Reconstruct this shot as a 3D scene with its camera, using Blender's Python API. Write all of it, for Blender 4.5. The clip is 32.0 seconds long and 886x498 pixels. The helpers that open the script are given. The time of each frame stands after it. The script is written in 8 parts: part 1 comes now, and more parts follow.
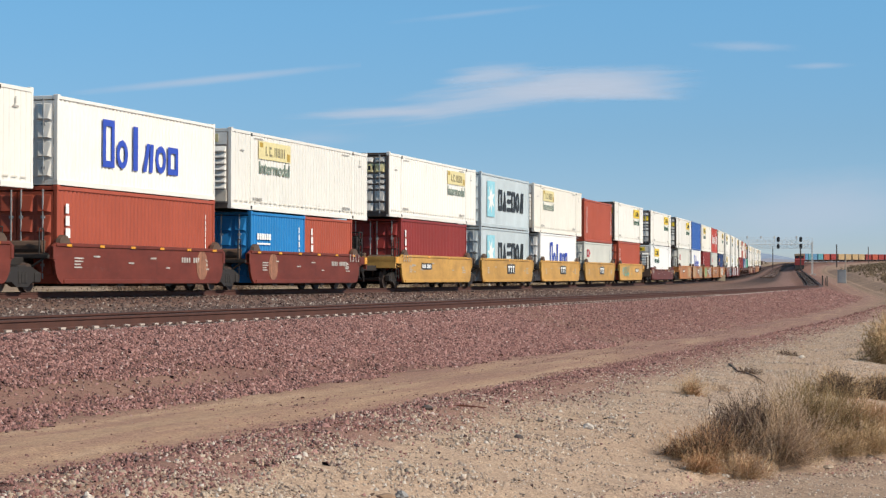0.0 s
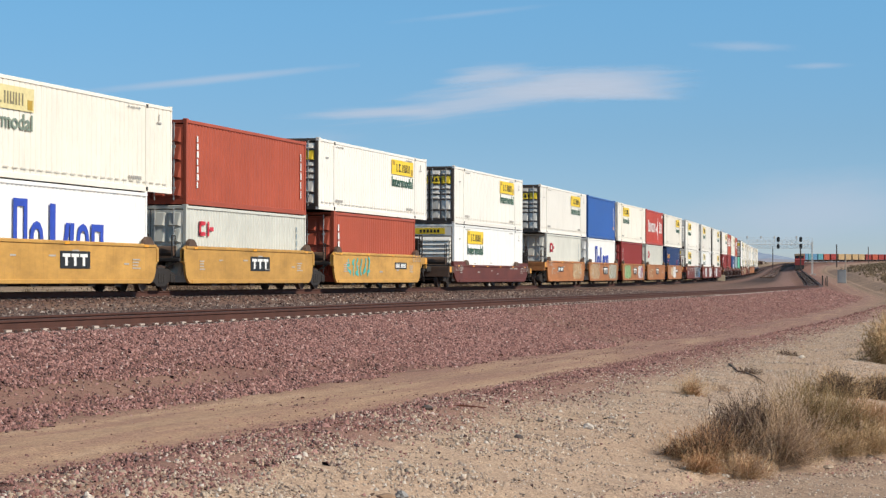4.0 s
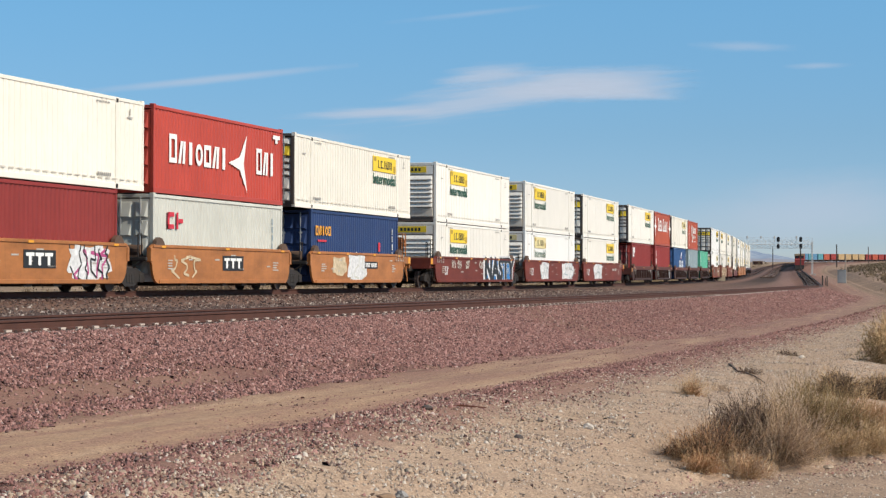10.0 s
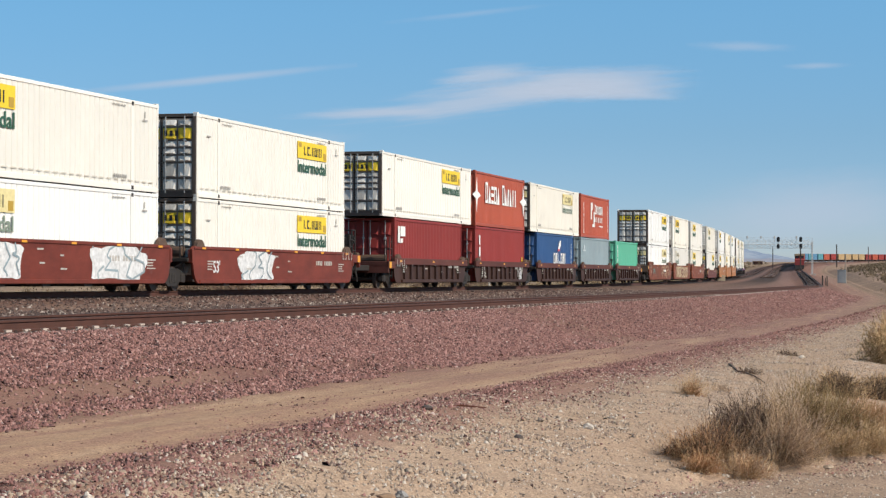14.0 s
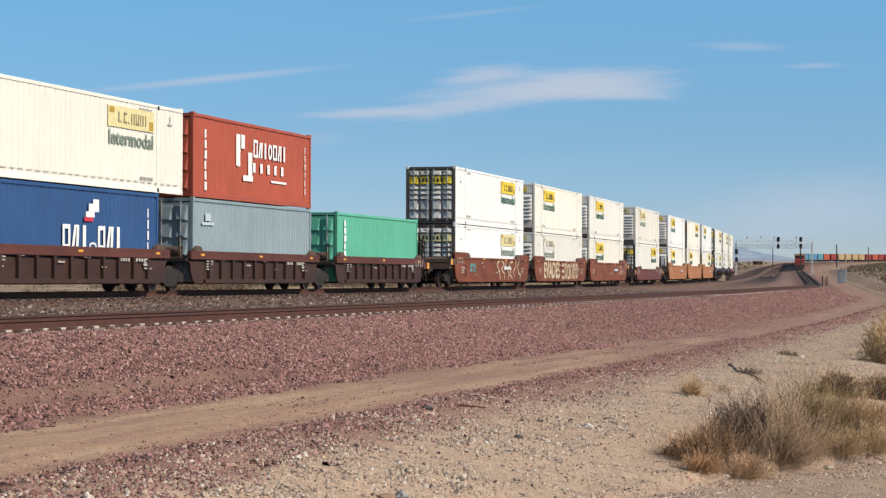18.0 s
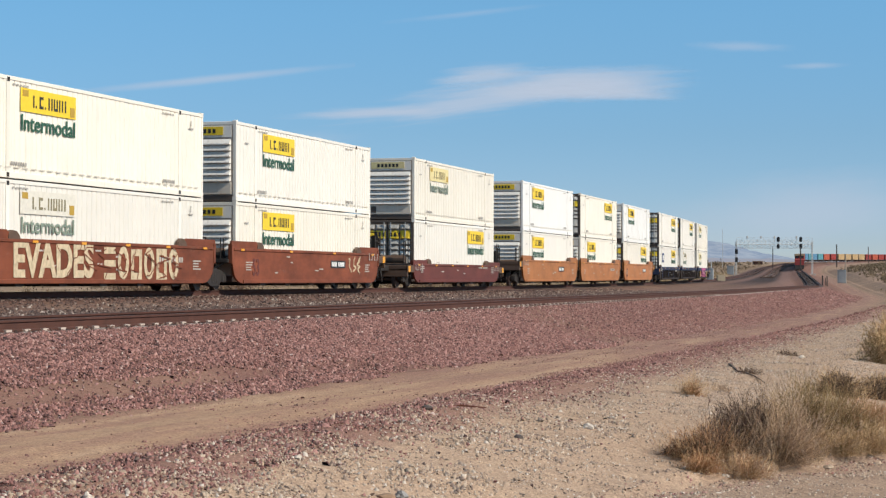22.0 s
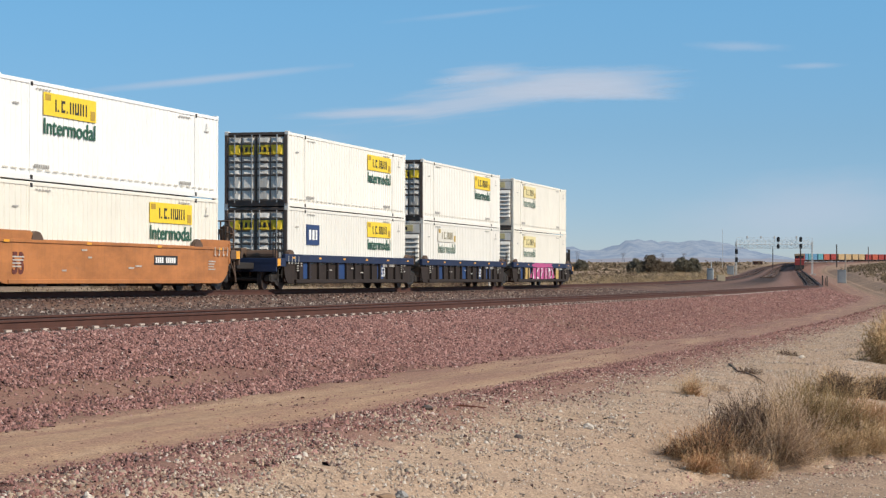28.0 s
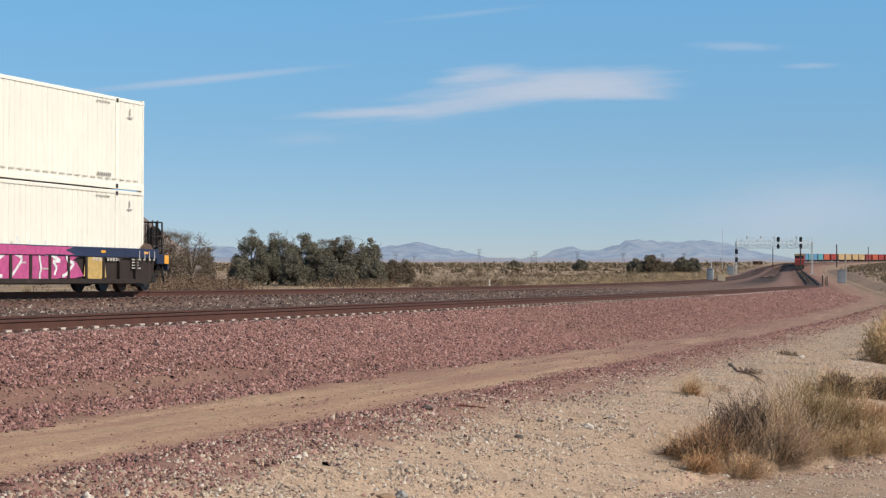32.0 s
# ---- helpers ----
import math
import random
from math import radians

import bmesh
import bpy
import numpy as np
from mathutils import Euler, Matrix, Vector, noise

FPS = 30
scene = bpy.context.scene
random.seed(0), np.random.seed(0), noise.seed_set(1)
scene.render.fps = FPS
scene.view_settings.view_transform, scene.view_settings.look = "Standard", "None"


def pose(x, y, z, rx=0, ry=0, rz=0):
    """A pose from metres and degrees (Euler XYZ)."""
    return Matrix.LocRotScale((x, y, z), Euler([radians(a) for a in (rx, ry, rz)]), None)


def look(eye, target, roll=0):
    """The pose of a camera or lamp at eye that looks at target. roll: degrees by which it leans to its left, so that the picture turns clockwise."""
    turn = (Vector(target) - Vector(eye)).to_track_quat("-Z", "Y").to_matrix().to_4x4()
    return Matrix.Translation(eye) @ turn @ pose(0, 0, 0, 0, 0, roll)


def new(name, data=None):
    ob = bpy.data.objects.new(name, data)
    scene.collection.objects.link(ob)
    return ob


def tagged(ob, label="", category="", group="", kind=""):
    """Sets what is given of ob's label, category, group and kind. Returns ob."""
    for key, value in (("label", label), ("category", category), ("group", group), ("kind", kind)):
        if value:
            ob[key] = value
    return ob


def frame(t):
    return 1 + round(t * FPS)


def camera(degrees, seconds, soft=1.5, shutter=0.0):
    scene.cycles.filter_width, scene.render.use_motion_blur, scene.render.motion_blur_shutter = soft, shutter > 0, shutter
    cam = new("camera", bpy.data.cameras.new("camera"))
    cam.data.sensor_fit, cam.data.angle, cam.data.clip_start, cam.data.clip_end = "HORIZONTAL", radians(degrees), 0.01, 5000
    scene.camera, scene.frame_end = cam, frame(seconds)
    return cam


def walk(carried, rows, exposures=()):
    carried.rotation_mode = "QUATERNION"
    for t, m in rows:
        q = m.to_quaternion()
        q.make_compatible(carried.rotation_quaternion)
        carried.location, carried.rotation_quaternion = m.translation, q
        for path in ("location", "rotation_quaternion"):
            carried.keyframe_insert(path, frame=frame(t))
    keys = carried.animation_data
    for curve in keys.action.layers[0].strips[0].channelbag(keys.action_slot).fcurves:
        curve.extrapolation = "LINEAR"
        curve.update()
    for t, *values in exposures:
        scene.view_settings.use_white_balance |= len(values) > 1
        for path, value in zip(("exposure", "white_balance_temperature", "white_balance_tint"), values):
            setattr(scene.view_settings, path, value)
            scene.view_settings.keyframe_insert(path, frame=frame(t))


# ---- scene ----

EYE_Z = 2.8                      # the eye above the lower dirt pull-out
cam = camera(24.0, 32.0, soft=1.3)
walk(cam, [(0, pose(0, 0, EYE_Z, 90.295, 0, 0)), (32, pose(0, 0, EYE_Z, 90.295, 0, 0))],
     [(0, 0.0), (32, 0.0)])

# ---- world and sun ----
SUN_AZ, SUN_EL = radians(114), radians(39)      # clockwise from +y
world = bpy.data.worlds.new("sky")
scene.world = world
world.use_nodes = True
wn, wl = world.node_tree.nodes, world.node_tree.links
wn.clear()
sky = wn.new("ShaderNodeTexSky")
sky.sky_type, sky.sun_disc = "NISHITA", False
sky.sun_elevation, sky.sun_rotation = SUN_EL, SUN_AZ
sky.altitude, sky.air_density, sky.dust_density, sky.ozone_density = 900, 1.0, 0.6, 2.0
wbg, wout = wn.new("ShaderNodeBackground"), wn.new("ShaderNodeOutputWorld")
wbg.inputs[1].default_value = 0.15
wco, wmp = wn.new("ShaderNodeTexCoord"), wn.new("ShaderNodeMapping")
wmp.inputs["Location"].default_value, wmp.inputs["Scale"].default_value = (0, 0, 0.045), (1, 1, 1.9)
wtint = wn.new("ShaderNodeMix")
wtint.data_type, wtint.blend_type = "RGBA", "MULTIPLY"
wtint.inputs[0].default_value = 1.0
wtint.inputs[7].default_value = (0.785, 1.115, 1.085, 1)
wl.new(wco.outputs["Generated"], wmp.inputs[0])
wl.new(wmp.outputs[0], sky.inputs[0])
wl.new(sky.outputs[0], wtint.inputs[6])
wsep, wramp, wgrade = wn.new("ShaderNodeSeparateXYZ"), wn.new("ShaderNodeValToRGB"), wn.new("ShaderNodeMix")
wgrade.data_type, wgrade.blend_type = "RGBA", "MULTIPLY"      # dusty air: paler and dimmer towards the horizon
wgrade.inputs[0].default_value = 1.0
el = wramp.color_ramp.elements
el.new(0.06), el.new(0.12)
for i, (p, c) in enumerate([(0.0, (0.80, 0.54, 0.615)), (0.06, (0.83, 0.72, 0.755)), (0.12, (0.96, 0.985, 1.01)), (0.35, (1.18, 1.0, 0.90))]):
    el[i].position, el[i].color = p, (*c, 1)
wl.new(wco.outputs["Generated"], wsep.inputs[0])
wl.new(wsep.outputs[2], wramp.inputs[0])
wl.new(wtint.outputs[2], wgrade.inputs[6])
wl.new(wramp.outputs[0], wgrade.inputs[7])
wl.new(wgrade.outputs[2], wbg.inputs[0])
wl.new(wbg.outputs[0], wout.inputs[0])
sun = new("sun", bpy.data.lights.new("sun", "SUN"))
sun.data.energy, sun.data.angle, sun.data.color = 5.0, radians(0.53), (1.0, 0.917, 0.797)
sun_dir = Vector((math.sin(SUN_AZ) * math.cos(SUN_EL), math.cos(SUN_AZ) * math.cos(SUN_EL), math.sin(SUN_EL)))
sun.matrix_world = look(sun_dir * 50, (0, 0, 0))

# ---- materials ----
def nodes(name):
    m = bpy.data.materials.new(name)
    m.use_nodes = True
    t = m.node_tree
    return m, t, t.nodes["Principled BSDF"]


def add(t, kind, **sets):
    n = t.nodes.new("ShaderNode" + kind)
    for k, v in sets.items():
        if k == "blend":
            n.blend_type = v
        elif k == "op":
            n.operation = v
        elif k == "dtype":
            n.data_type = v
    return n


def ramp(t, source, stops):
    r = t.nodes.new("ShaderNodeValToRGB")
    e = r.color_ramp.elements
    while len(e) < len(stops):
        e.new(0.5)
    for i, (p, c) in enumerate(stops):
        e[i].position = p
        e[i].color = (*c, 1) if len(c) == 3 else c
    t.links.new(source, r.inputs[0])
    return r.outputs[0]


def noise_tex(t, scale, detail=5, rough=0.6, stretch=None, space="Object"):
    n = t.nodes.new("ShaderNodeTexNoise")
    n.inputs["Scale"].default_value, n.inputs["Detail"].default_value = scale, detail
    n.inputs["Roughness"].default_value = rough
    c = t.nodes.new("ShaderNodeTexCoord")
    src = c.outputs[space]
    if stretch:
        mp = t.nodes.new("ShaderNodeMapping")
        mp.inputs["Scale"].default_value = stretch
        t.links.new(src, mp.inputs[0])
        src = mp.outputs[0]
    t.links.new(src, n.inputs["Vector"])
    return n.outputs[0]


def mixc(t, fac, a, b, blend="MIX"):
    n = t.nodes.new("ShaderNodeMix")
    n.data_type, n.blend_type = "RGBA", blend
    for i, v in ((0, fac), (6, a), (7, b)):
        if isinstance(v, (int, float)):
            n.inputs[i].default_value = v
        elif isinstance(v, tuple):
            n.inputs[i].default_value = (*v, 1)
        else:
            t.links.new(v, n.inputs[i])
    return n.outputs[2]


def bump(t, b, height, strength=0.3, dist=0.02):
    n = t.nodes.new("ShaderNodeBump")
    n.inputs["Strength"].default_value, n.inputs["Distance"].default_value = strength, dist
    t.links.new(height, n.inputs["Height"])
    t.links.new(n.outputs[0], b.inputs["Normal"])


def paint(name, col, rough=0.5, dirt=(0.16, 0.09, 0.05), amount=0.35, metal=0.0, vary=0.12, blotch=0.0, spread=(0.9, 1.05)):
    """Weathered paint: faded patches, dirt streaks running down, rust specks."""
    m, t, b = nodes(name)
    info = t.nodes.new("ShaderNodeObjectInfo")
    dark = tuple(c * (1 - vary) for c in col)
    lite = tuple(min(1, c * (1 + vary * 0.5)) for c in col)
    base = mixc(t, ramp(t, noise_tex(t, 0.6, 4), [(0.35, (0, 0, 0)), (0.7, (1, 1, 1))]), dark, lite)
    streak = ramp(t, noise_tex(t, 1.0, 6, 0.7, (7, 7, 0.55)), [(0.52, (0, 0, 0)), (0.82, (amount,) * 3)])
    base = mixc(t, streak, base, dirt)
    speck = ramp(t, noise_tex(t, 9, 6, 0.75), [(0.66, (0, 0, 0)), (0.76, (amount * 1.3,) * 3)])
    base = mixc(t, speck, base, dirt)
    if blotch:                                   # big patches of grime and scraped paint
        g = ramp(t, noise_tex(t, 0.9, 8, 0.72, (0.6, 1, 1.6)), [(0.42, (1, 1, 1)), (0.72, (1 - blotch,) * 3)])
        base = mixc(t, 1.0, base, g, "MULTIPLY")
        s2 = ramp(t, noise_tex(t, 2.2, 8, 0.78, (0.5, 1, 1)), [(0.60, (0, 0, 0)), (0.70, (blotch * 0.8,) * 3)])
        base = mixc(t, s2, base, tuple(min(1, v * 1.9 + 0.05) for v in dirt))
    hsv = t.nodes.new("ShaderNodeHueSaturation")
    mr = t.nodes.new("ShaderNodeMapRange")
    mr.inputs[3].default_value, mr.inputs[4].default_value = spread
    t.links.new(info.outputs["Random"], mr.inputs[0])
    t.links.new(mr.outputs[0], hsv.inputs["Value"])
    t.links.new(base, hsv.inputs["Color"])
    t.links.new(hsv.outputs[0], b.inputs["Base Color"])
    b.inputs["Roughness"].default_value, b.inputs["Metallic"].default_value = rough, metal
    b.inputs["Specular IOR Level"].default_value = 0.3
    bump(t, b, noise_tex(t, 3, 4), 0.12, 0.02)
    return m


def plain(name, col, rough=0.6, metal=0.0, vary=0.15, scale=6):
    m, t, b = nodes(name)
    n = noise_tex(t, scale, 5, 0.65)
    c = mixc(t, ramp(t, n, [(0.3, (0, 0, 0)), (0.7, (1, 1, 1))]), tuple(v * (1 - vary) for v in col),
             tuple(min(1, v * (1 + vary)) for v in col))
    t.links.new(c, b.inputs["Base Color"])
    b.inputs["Roughness"].default_value, b.inputs["Metallic"].default_value = rough, metal
    bump(t, b, n, 0.15, 0.01)
    return m


def pieces(name, stops, rough=0.85):
    """Many loose bits in one mesh, each with its own tint."""
    m, t, b = nodes(name)
    g = t.nodes.new("ShaderNodeNewGeometry")
    c = ramp(t, g.outputs["Random Per Island"], stops)
    n = noise_tex(t, 25, 4, 0.7)
    c = mixc(t, 0.5, c, ramp(t, n, [(0.3, (0.55, 0.5, 0.48)), (0.7, (1, 1, 1))]), "MULTIPLY")
    t.links.new(c, b.inputs["Base Color"])
    b.inputs["Roughness"].default_value = rough
    bump(t, b, n, 0.3, 0.01)
    return m


WHITE = paint("white_container_paint", (0.82, 0.785, 0.715), 0.45, (0.42, 0.33, 0.22), 0.20, vary=0.05)
WHITE_COOL = paint("cool_white_container_paint", (0.84, 0.83, 0.80), 0.42, (0.45, 0.40, 0.33), 0.15, vary=0.04)
IVORY = paint("ivory_container_paint", (0.83, 0.785, 0.69), 0.5, (0.38, 0.27, 0.16), 0.25, vary=0.06)
REDC = paint("red_oxide_paint", (0.39, 0.082, 0.045), 0.5, (0.20, 0.06, 0.04), 0.3)
DKREDC = paint("dark_red_paint", (0.26, 0.035, 0.03), 0.5, (0.14, 0.04, 0.03), 0.3)
REDBR = paint("bright_red_paint", (0.45, 0.062, 0.042), 0.45, (0.25, 0.06, 0.05), 0.25)
BLUEC = paint("blue_container_paint", (0.035, 0.11, 0.36), 0.42, (0.12, 0.10, 0.10), 0.25)
SKYBLUE = paint("bright_blue_paint", (0.02, 0.20, 0.48), 0.45, (0.10, 0.10, 0.12), 0.25)
NAVY = paint("navy_container_paint", (0.025, 0.05, 0.14), 0.45, (0.12, 0.09, 0.07), 0.25)
DULLBLUE = paint("dull_blue_paint", (0.03, 0.085, 0.22), 0.45, (0.12, 0.10, 0.09), 0.25)
GREYC = paint("grey_container_paint", (0.60, 0.60, 0.54), 0.5, (0.32, 0.24, 0.17), 0.3)
PALEBLUEGREY = paint("pale_grey_blue_paint", (0.50, 0.56, 0.58), 0.45, (0.30, 0.27, 0.22), 0.25)
SLATE = paint("slate_grey_paint", (0.26, 0.33, 0.36), 0.5, (0.22, 0.12, 0.07), 0.4)
GREENC = paint("sea_green_paint", (0.11, 0.43, 0.29), 0.5, (0.25, 0.22, 0.12), 0.3)
# Teal and blue are dulled to paint in haze over the parked train.
TEAL = paint("teal_paint", (0.09, 0.26, 0.30), 0.5)
PALEBLUE = paint("haze_dulled_blue_paint", (0.10, 0.24, 0.38), 0.55)
YCAR = paint("yellow_car_paint", (0.60, 0.33, 0.085), 0.5, (0.20, 0.10, 0.05), 0.4, blotch=0.35)
OCAR = paint("orange_car_paint", (0.46, 0.18, 0.06), 0.5, (0.15, 0.08, 0.045), 0.45, blotch=0.4)
RUSTCAR = paint("rust_brown_car_paint", (0.24, 0.068, 0.032), 0.6, (0.10, 0.05, 0.03), 0.5, vary=0.25, blotch=0.5)
REDCAR = paint("dark_red_car_paint", (0.185, 0.038, 0.023), 0.55, (0.08, 0.04, 0.03), 0.45, blotch=0.4)
MAROON = paint("maroon_car_paint", (0.15, 0.042, 0.032), 0.55, (0.07, 0.04, 0.03), 0.4, blotch=0.4)
BROWNCAR = paint("brown_car_paint", (0.058, 0.027, 0.02), 0.6, (0.12, 0.08, 0.06), 0.35, blotch=0.4)
BROWNTOP = paint("brown_top_chord_paint", (0.115, 0.037, 0.027), 0.6, (0.08, 0.05, 0.04), 0.35, blotch=0.35)
BLACKCAR = paint("black_car_paint", (0.032, 0.0225, 0.019), 0.8, (0.10, 0.065, 0.045), 0.35, blotch=0.3)
NAVYTOP = paint("navy_top_chord_paint", (0.020, 0.032, 0.075), 0.7, (0.10, 0.08, 0.07), 0.3, blotch=0.3)
BLUEPATCH = paint("repainted_blue_panel_paint", (0.022, 0.055, 0.16), 0.6, (0.10, 0.07, 0.05), 0.3, blotch=0.3)
UNDER = plain("greasy_dark_steel", (0.022, 0.017, 0.0145), 0.7)
WHEEL = plain("brown_wheel_steel", (0.07, 0.045, 0.035), 0.6)
STEEL = plain("galvanised_steel", (0.45, 0.46, 0.46), 0.45, 0.6)
DOORGREY = paint("grey_door_paint", (0.74, 0.71, 0.65), 0.5, (0.22, 0.12, 0.06), 0.6, spread=(0.6, 1.08))
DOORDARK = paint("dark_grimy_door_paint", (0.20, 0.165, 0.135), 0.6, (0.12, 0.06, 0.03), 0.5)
NOSEGREY = paint("light_grey_nose_paint", (0.80, 0.77, 0.71), 0.45, (0.24, 0.15, 0.09), 0.65)
# Nose wall behind the ribs, coloured darker for the shade between them.
NOSEDARK = paint("rib_shade_grey_nose_paint", (0.34, 0.30, 0.26), 0.6, (0.12, 0.07, 0.04), 0.6)
NOSERUST = paint("rusty_nose_panel_paint", (0.68, 0.61, 0.51), 0.55, (0.36, 0.20, 0.10), 0.4)
DKFRAME = plain("dark_frame_paint", (0.10, 0.075, 0.06), 0.6)
YELLOW = plain("yellow_decal", (0.80, 0.56, 0.03), 0.5, vary=0.08)
BLEACHED = plain("bleached_sign_decal", (0.66, 0.63, 0.55), 0.55, vary=0.1)
PALEYEL = plain("faded_yellow_decal", (0.70, 0.60, 0.30), 0.5, vary=0.12)
BLACK = plain("black_lettering", (0.02, 0.02, 0.02), 0.5)
FADEDBLACK = plain("worn_black_lettering", (0.22, 0.19, 0.11), 0.6, vary=0.3)
DKGREEN = plain("dark_green_lettering", (0.03, 0.10, 0.06), 0.5)
BLUELET = plain("blue_lettering", (0.03, 0.07, 0.42), 0.5)
WHITELET = plain("white_lettering", (0.80, 0.79, 0.76), 0.5, vary=0.06)
REDLET = plain("red_lettering", (0.55, 0.03, 0.05), 0.5)
CYANLET = plain("pale_cyan_decal", (0.27, 0.57, 0.65), 0.5)
PALELET = plain("worn_white_lettering", (0.42, 0.39, 0.35), 0.6, vary=0.25)
AMBER = plain("amber_reflector", (0.75, 0.33, 0.02), 0.35)
RAIL = plain("rusty_rail_steel", (0.070, 0.024, 0.015), 0.85, 0.0, 0.25, 3)
RAILTOP = plain("worn_rail_head", (0.06, 0.04, 0.032), 0.6, 0.2)
CONCRETE = plain("concrete_tie", (0.40, 0.33, 0.285), 0.85, 0, 0.2, 4)

# ---- the line: plan and profile along its length s (metres), d to its right ----
def heading(s):
    u = np.clip(s, -80, 520) / 300
    a = 0.274189 - 0.154415 * u - 0.0624075 * u ** 2 + 0.160392 * u ** 3 - 0.0548503 * u ** 4
    return a + np.clip(s - 520, 0, 500) * 0.00012


def rail_z(s):
    s = np.asarray(s, float)
    u = np.clip(s, -90, 520) / 300
    z = 5.0621 - 2.97907 * u + 1.7816 * u ** 2 - 0.917769 * u ** 3 + 0.259772 * u ** 4 - 6.1
    e = np.clip((s - 520) / 480, 0, 1)
    return EYE_Z + z + 1.75 * e * e * (3 - 2 * e)


GRID = np.arange(-900.0, 1500.0, 1.0)
_h = heading(GRID)
_i0 = int(np.searchsorted(GRID, 0))
_cx, _cy = np.cumsum(np.sin(_h)), np.cumsum(np.cos(_h))
_cx = _cx - _cx[_i0] - 8.96261 - 1.3 * math.cos(0.274189)
_cy = _cy - _cy[_i0] + 68.8517 + 1.3 * math.sin(0.274189)


def on_line(s, d=0.0, up=0.0):
    """World place at length s, d metres to the right of the train's track, up above its rail."""
    s = np.asarray(s, float)
    x, y, h = np.interp(s, GRID, _cx), np.interp(s, GRID, _cy), np.interp(s, GRID, _h)
    return x + d * np.cos(h), y - d * np.sin(h), rail_z(s) + up


NEAR = 12.7                     # the near track, right of the train's track


def near_dz(s):
    s = np.asarray(s, float)
    e = np.clip((s - 330) / 230, 0, 1)
    return -0.20 * (1 - e) + 0.0020 * np.clip(s, -120, 0) - 0.62 * np.exp(-((s - 235) / 95.0) ** 2)


# ---- mesh helpers ----
def mesh_from(name, verts, faces, mats=(), smooth=False):
    me = bpy.data.meshes.new(name)
    me.from_pydata([tuple(v) for v in verts], [], [tuple(f) for f in faces])
    for m in mats:
        me.materials.append(m)
    if smooth:
        me.polygons.foreach_set("use_smooth", [True] * len(me.polygons))
    me.update()
    return me


class Build:
    """Collects boxes, prisms, tubes and panels into one mesh."""

    def __init__(self):
        self.v, self.f = [], []

    def raw(self, v, f):
        o = len(self.v)
        self.v += [tuple(p) for p in v]
        self.f += [tuple(i + o for i in q) for q in f]
        return self

    def box(self, x0, x1, y0, y1, z0, z1, bev=0.0):
        if bev <= 0:
            v = [(x, y, z) for x in (x0, x1) for y in (y0, y1) for z in (z0, z1)]
            return self.raw(v, [(0, 1, 3, 2), (4, 6, 7, 5), (0, 4, 5, 1), (2, 3, 7, 6), (0, 2, 6, 4), (1, 5, 7, 3)])
        b = min(bev, (x1 - x0) / 2.1, (y1 - y0) / 2.1, (z1 - z0) / 2.1)
        bm = bmesh.new()
        bmesh.ops.create_cube(bm, size=1)
        bmesh.ops.scale(bm, verts=bm.verts, vec=(x1 - x0, y1 - y0, z1 - z0))
        bmesh.ops.translate(bm, verts=bm.verts, vec=((x0 + x1) / 2, (y0 + y1) / 2, (z0 + z1) / 2))
        bmesh.ops.bevel(bm, geom=bm.edges[:], offset=b, segments=1, affect="EDGES")
        bm.verts.index_update()
        self.raw([v.co[:] for v in bm.verts], [[v.index for v in f.verts] for f in bm.faces])
        bm.free()
        return self

    def prism(self, outline, y0, y1):
        """Polygon in x, z carried from y0 to y1."""
        n = len(outline)
        v = [(x, y0, z) for x, z in outline] + [(x, y1, z) for x, z in outline]
        f = [tuple(range(n)), tuple(range(2 * n - 1, n - 1, -1))]
        f += [(i, i + n, (i + 1) % n + n, (i + 1) % n) for i in range(n)]
        return self.raw(v, f)

    def tube(self, a, b, r, n=8, r2=None):
        a, b = Vector([float(c) for c in a]), Vector([float(c) for c in b])
        r2 = r if r2 is None else r2
        w = (b - a).normalized()
        u = w.orthogonal().normalized()
        t = w.cross(u)
        v = []
        for c, rr in ((a, r), (b, r2)):
            for i in range(n):
                g = 2 * math.pi * i / n
                v.append(c + float(rr) * (math.cos(g) * u + math.sin(g) * t))
        f = [(i, (i + 1) % n, (i + 1) % n + n, i + n) for i in range(n)]
        f += [tuple(range(n - 1, -1, -1)), tuple(range(n, 2 * n))]
        return self.raw(v, f)

    def mesh(self, name, mat):
        me = bpy.data.meshes.new(name)
        me.from_pydata(self.v, [], self.f)
        me.materials.append(mat)
        bm = bmesh.new()
        bm.from_mesh(me)
        bmesh.ops.recalc_face_normals(bm, faces=bm.faces[:])
        bm.to_mesh(me)
        bm.free()
        return me


def part(name, data, parent, label="", at=None):
    """Links a mesh as one part under a thing or a part."""
    ob = new(name, data)
    ob.parent = parent
    if at is not None:
        ob.matrix_basis = at
    if label:
        ob["label"] = label
    return ob


def thing(name, label, category, group="", m=None):
    ob = new(name)
    ob.empty_display_size = 0.3
    tagged(ob, label, category, group)
    if m is not None:
        ob.matrix_basis = m
    return ob


def text_mesh(name, body, height, mat, squeeze=1.0, bold=0.0):
    cu = bpy.data.curves.new(name, "FONT")
    cu.body, cu.size, cu.align_x, cu.align_y = body, height * 1.38, "CENTER", "CENTER"
    cu.extrude, cu.resolution_u, cu.offset = 0.004, 3, bold
    ob = bpy.data.objects.new(name, cu)
    scene.collection.objects.link(ob)
    me = bpy.data.meshes.new_from_object(ob.evaluated_get(bpy.context.evaluated_depsgraph_get()))
    bpy.data.objects.remove(ob)
    me.transform(Matrix.Diagonal((squeeze, 1, 1, 1)))
    me.transform(Matrix.Rotation(radians(90), 4, "X"))
    me.name = name
    me.materials.clear()
    me.materials.append(mat)
    return me


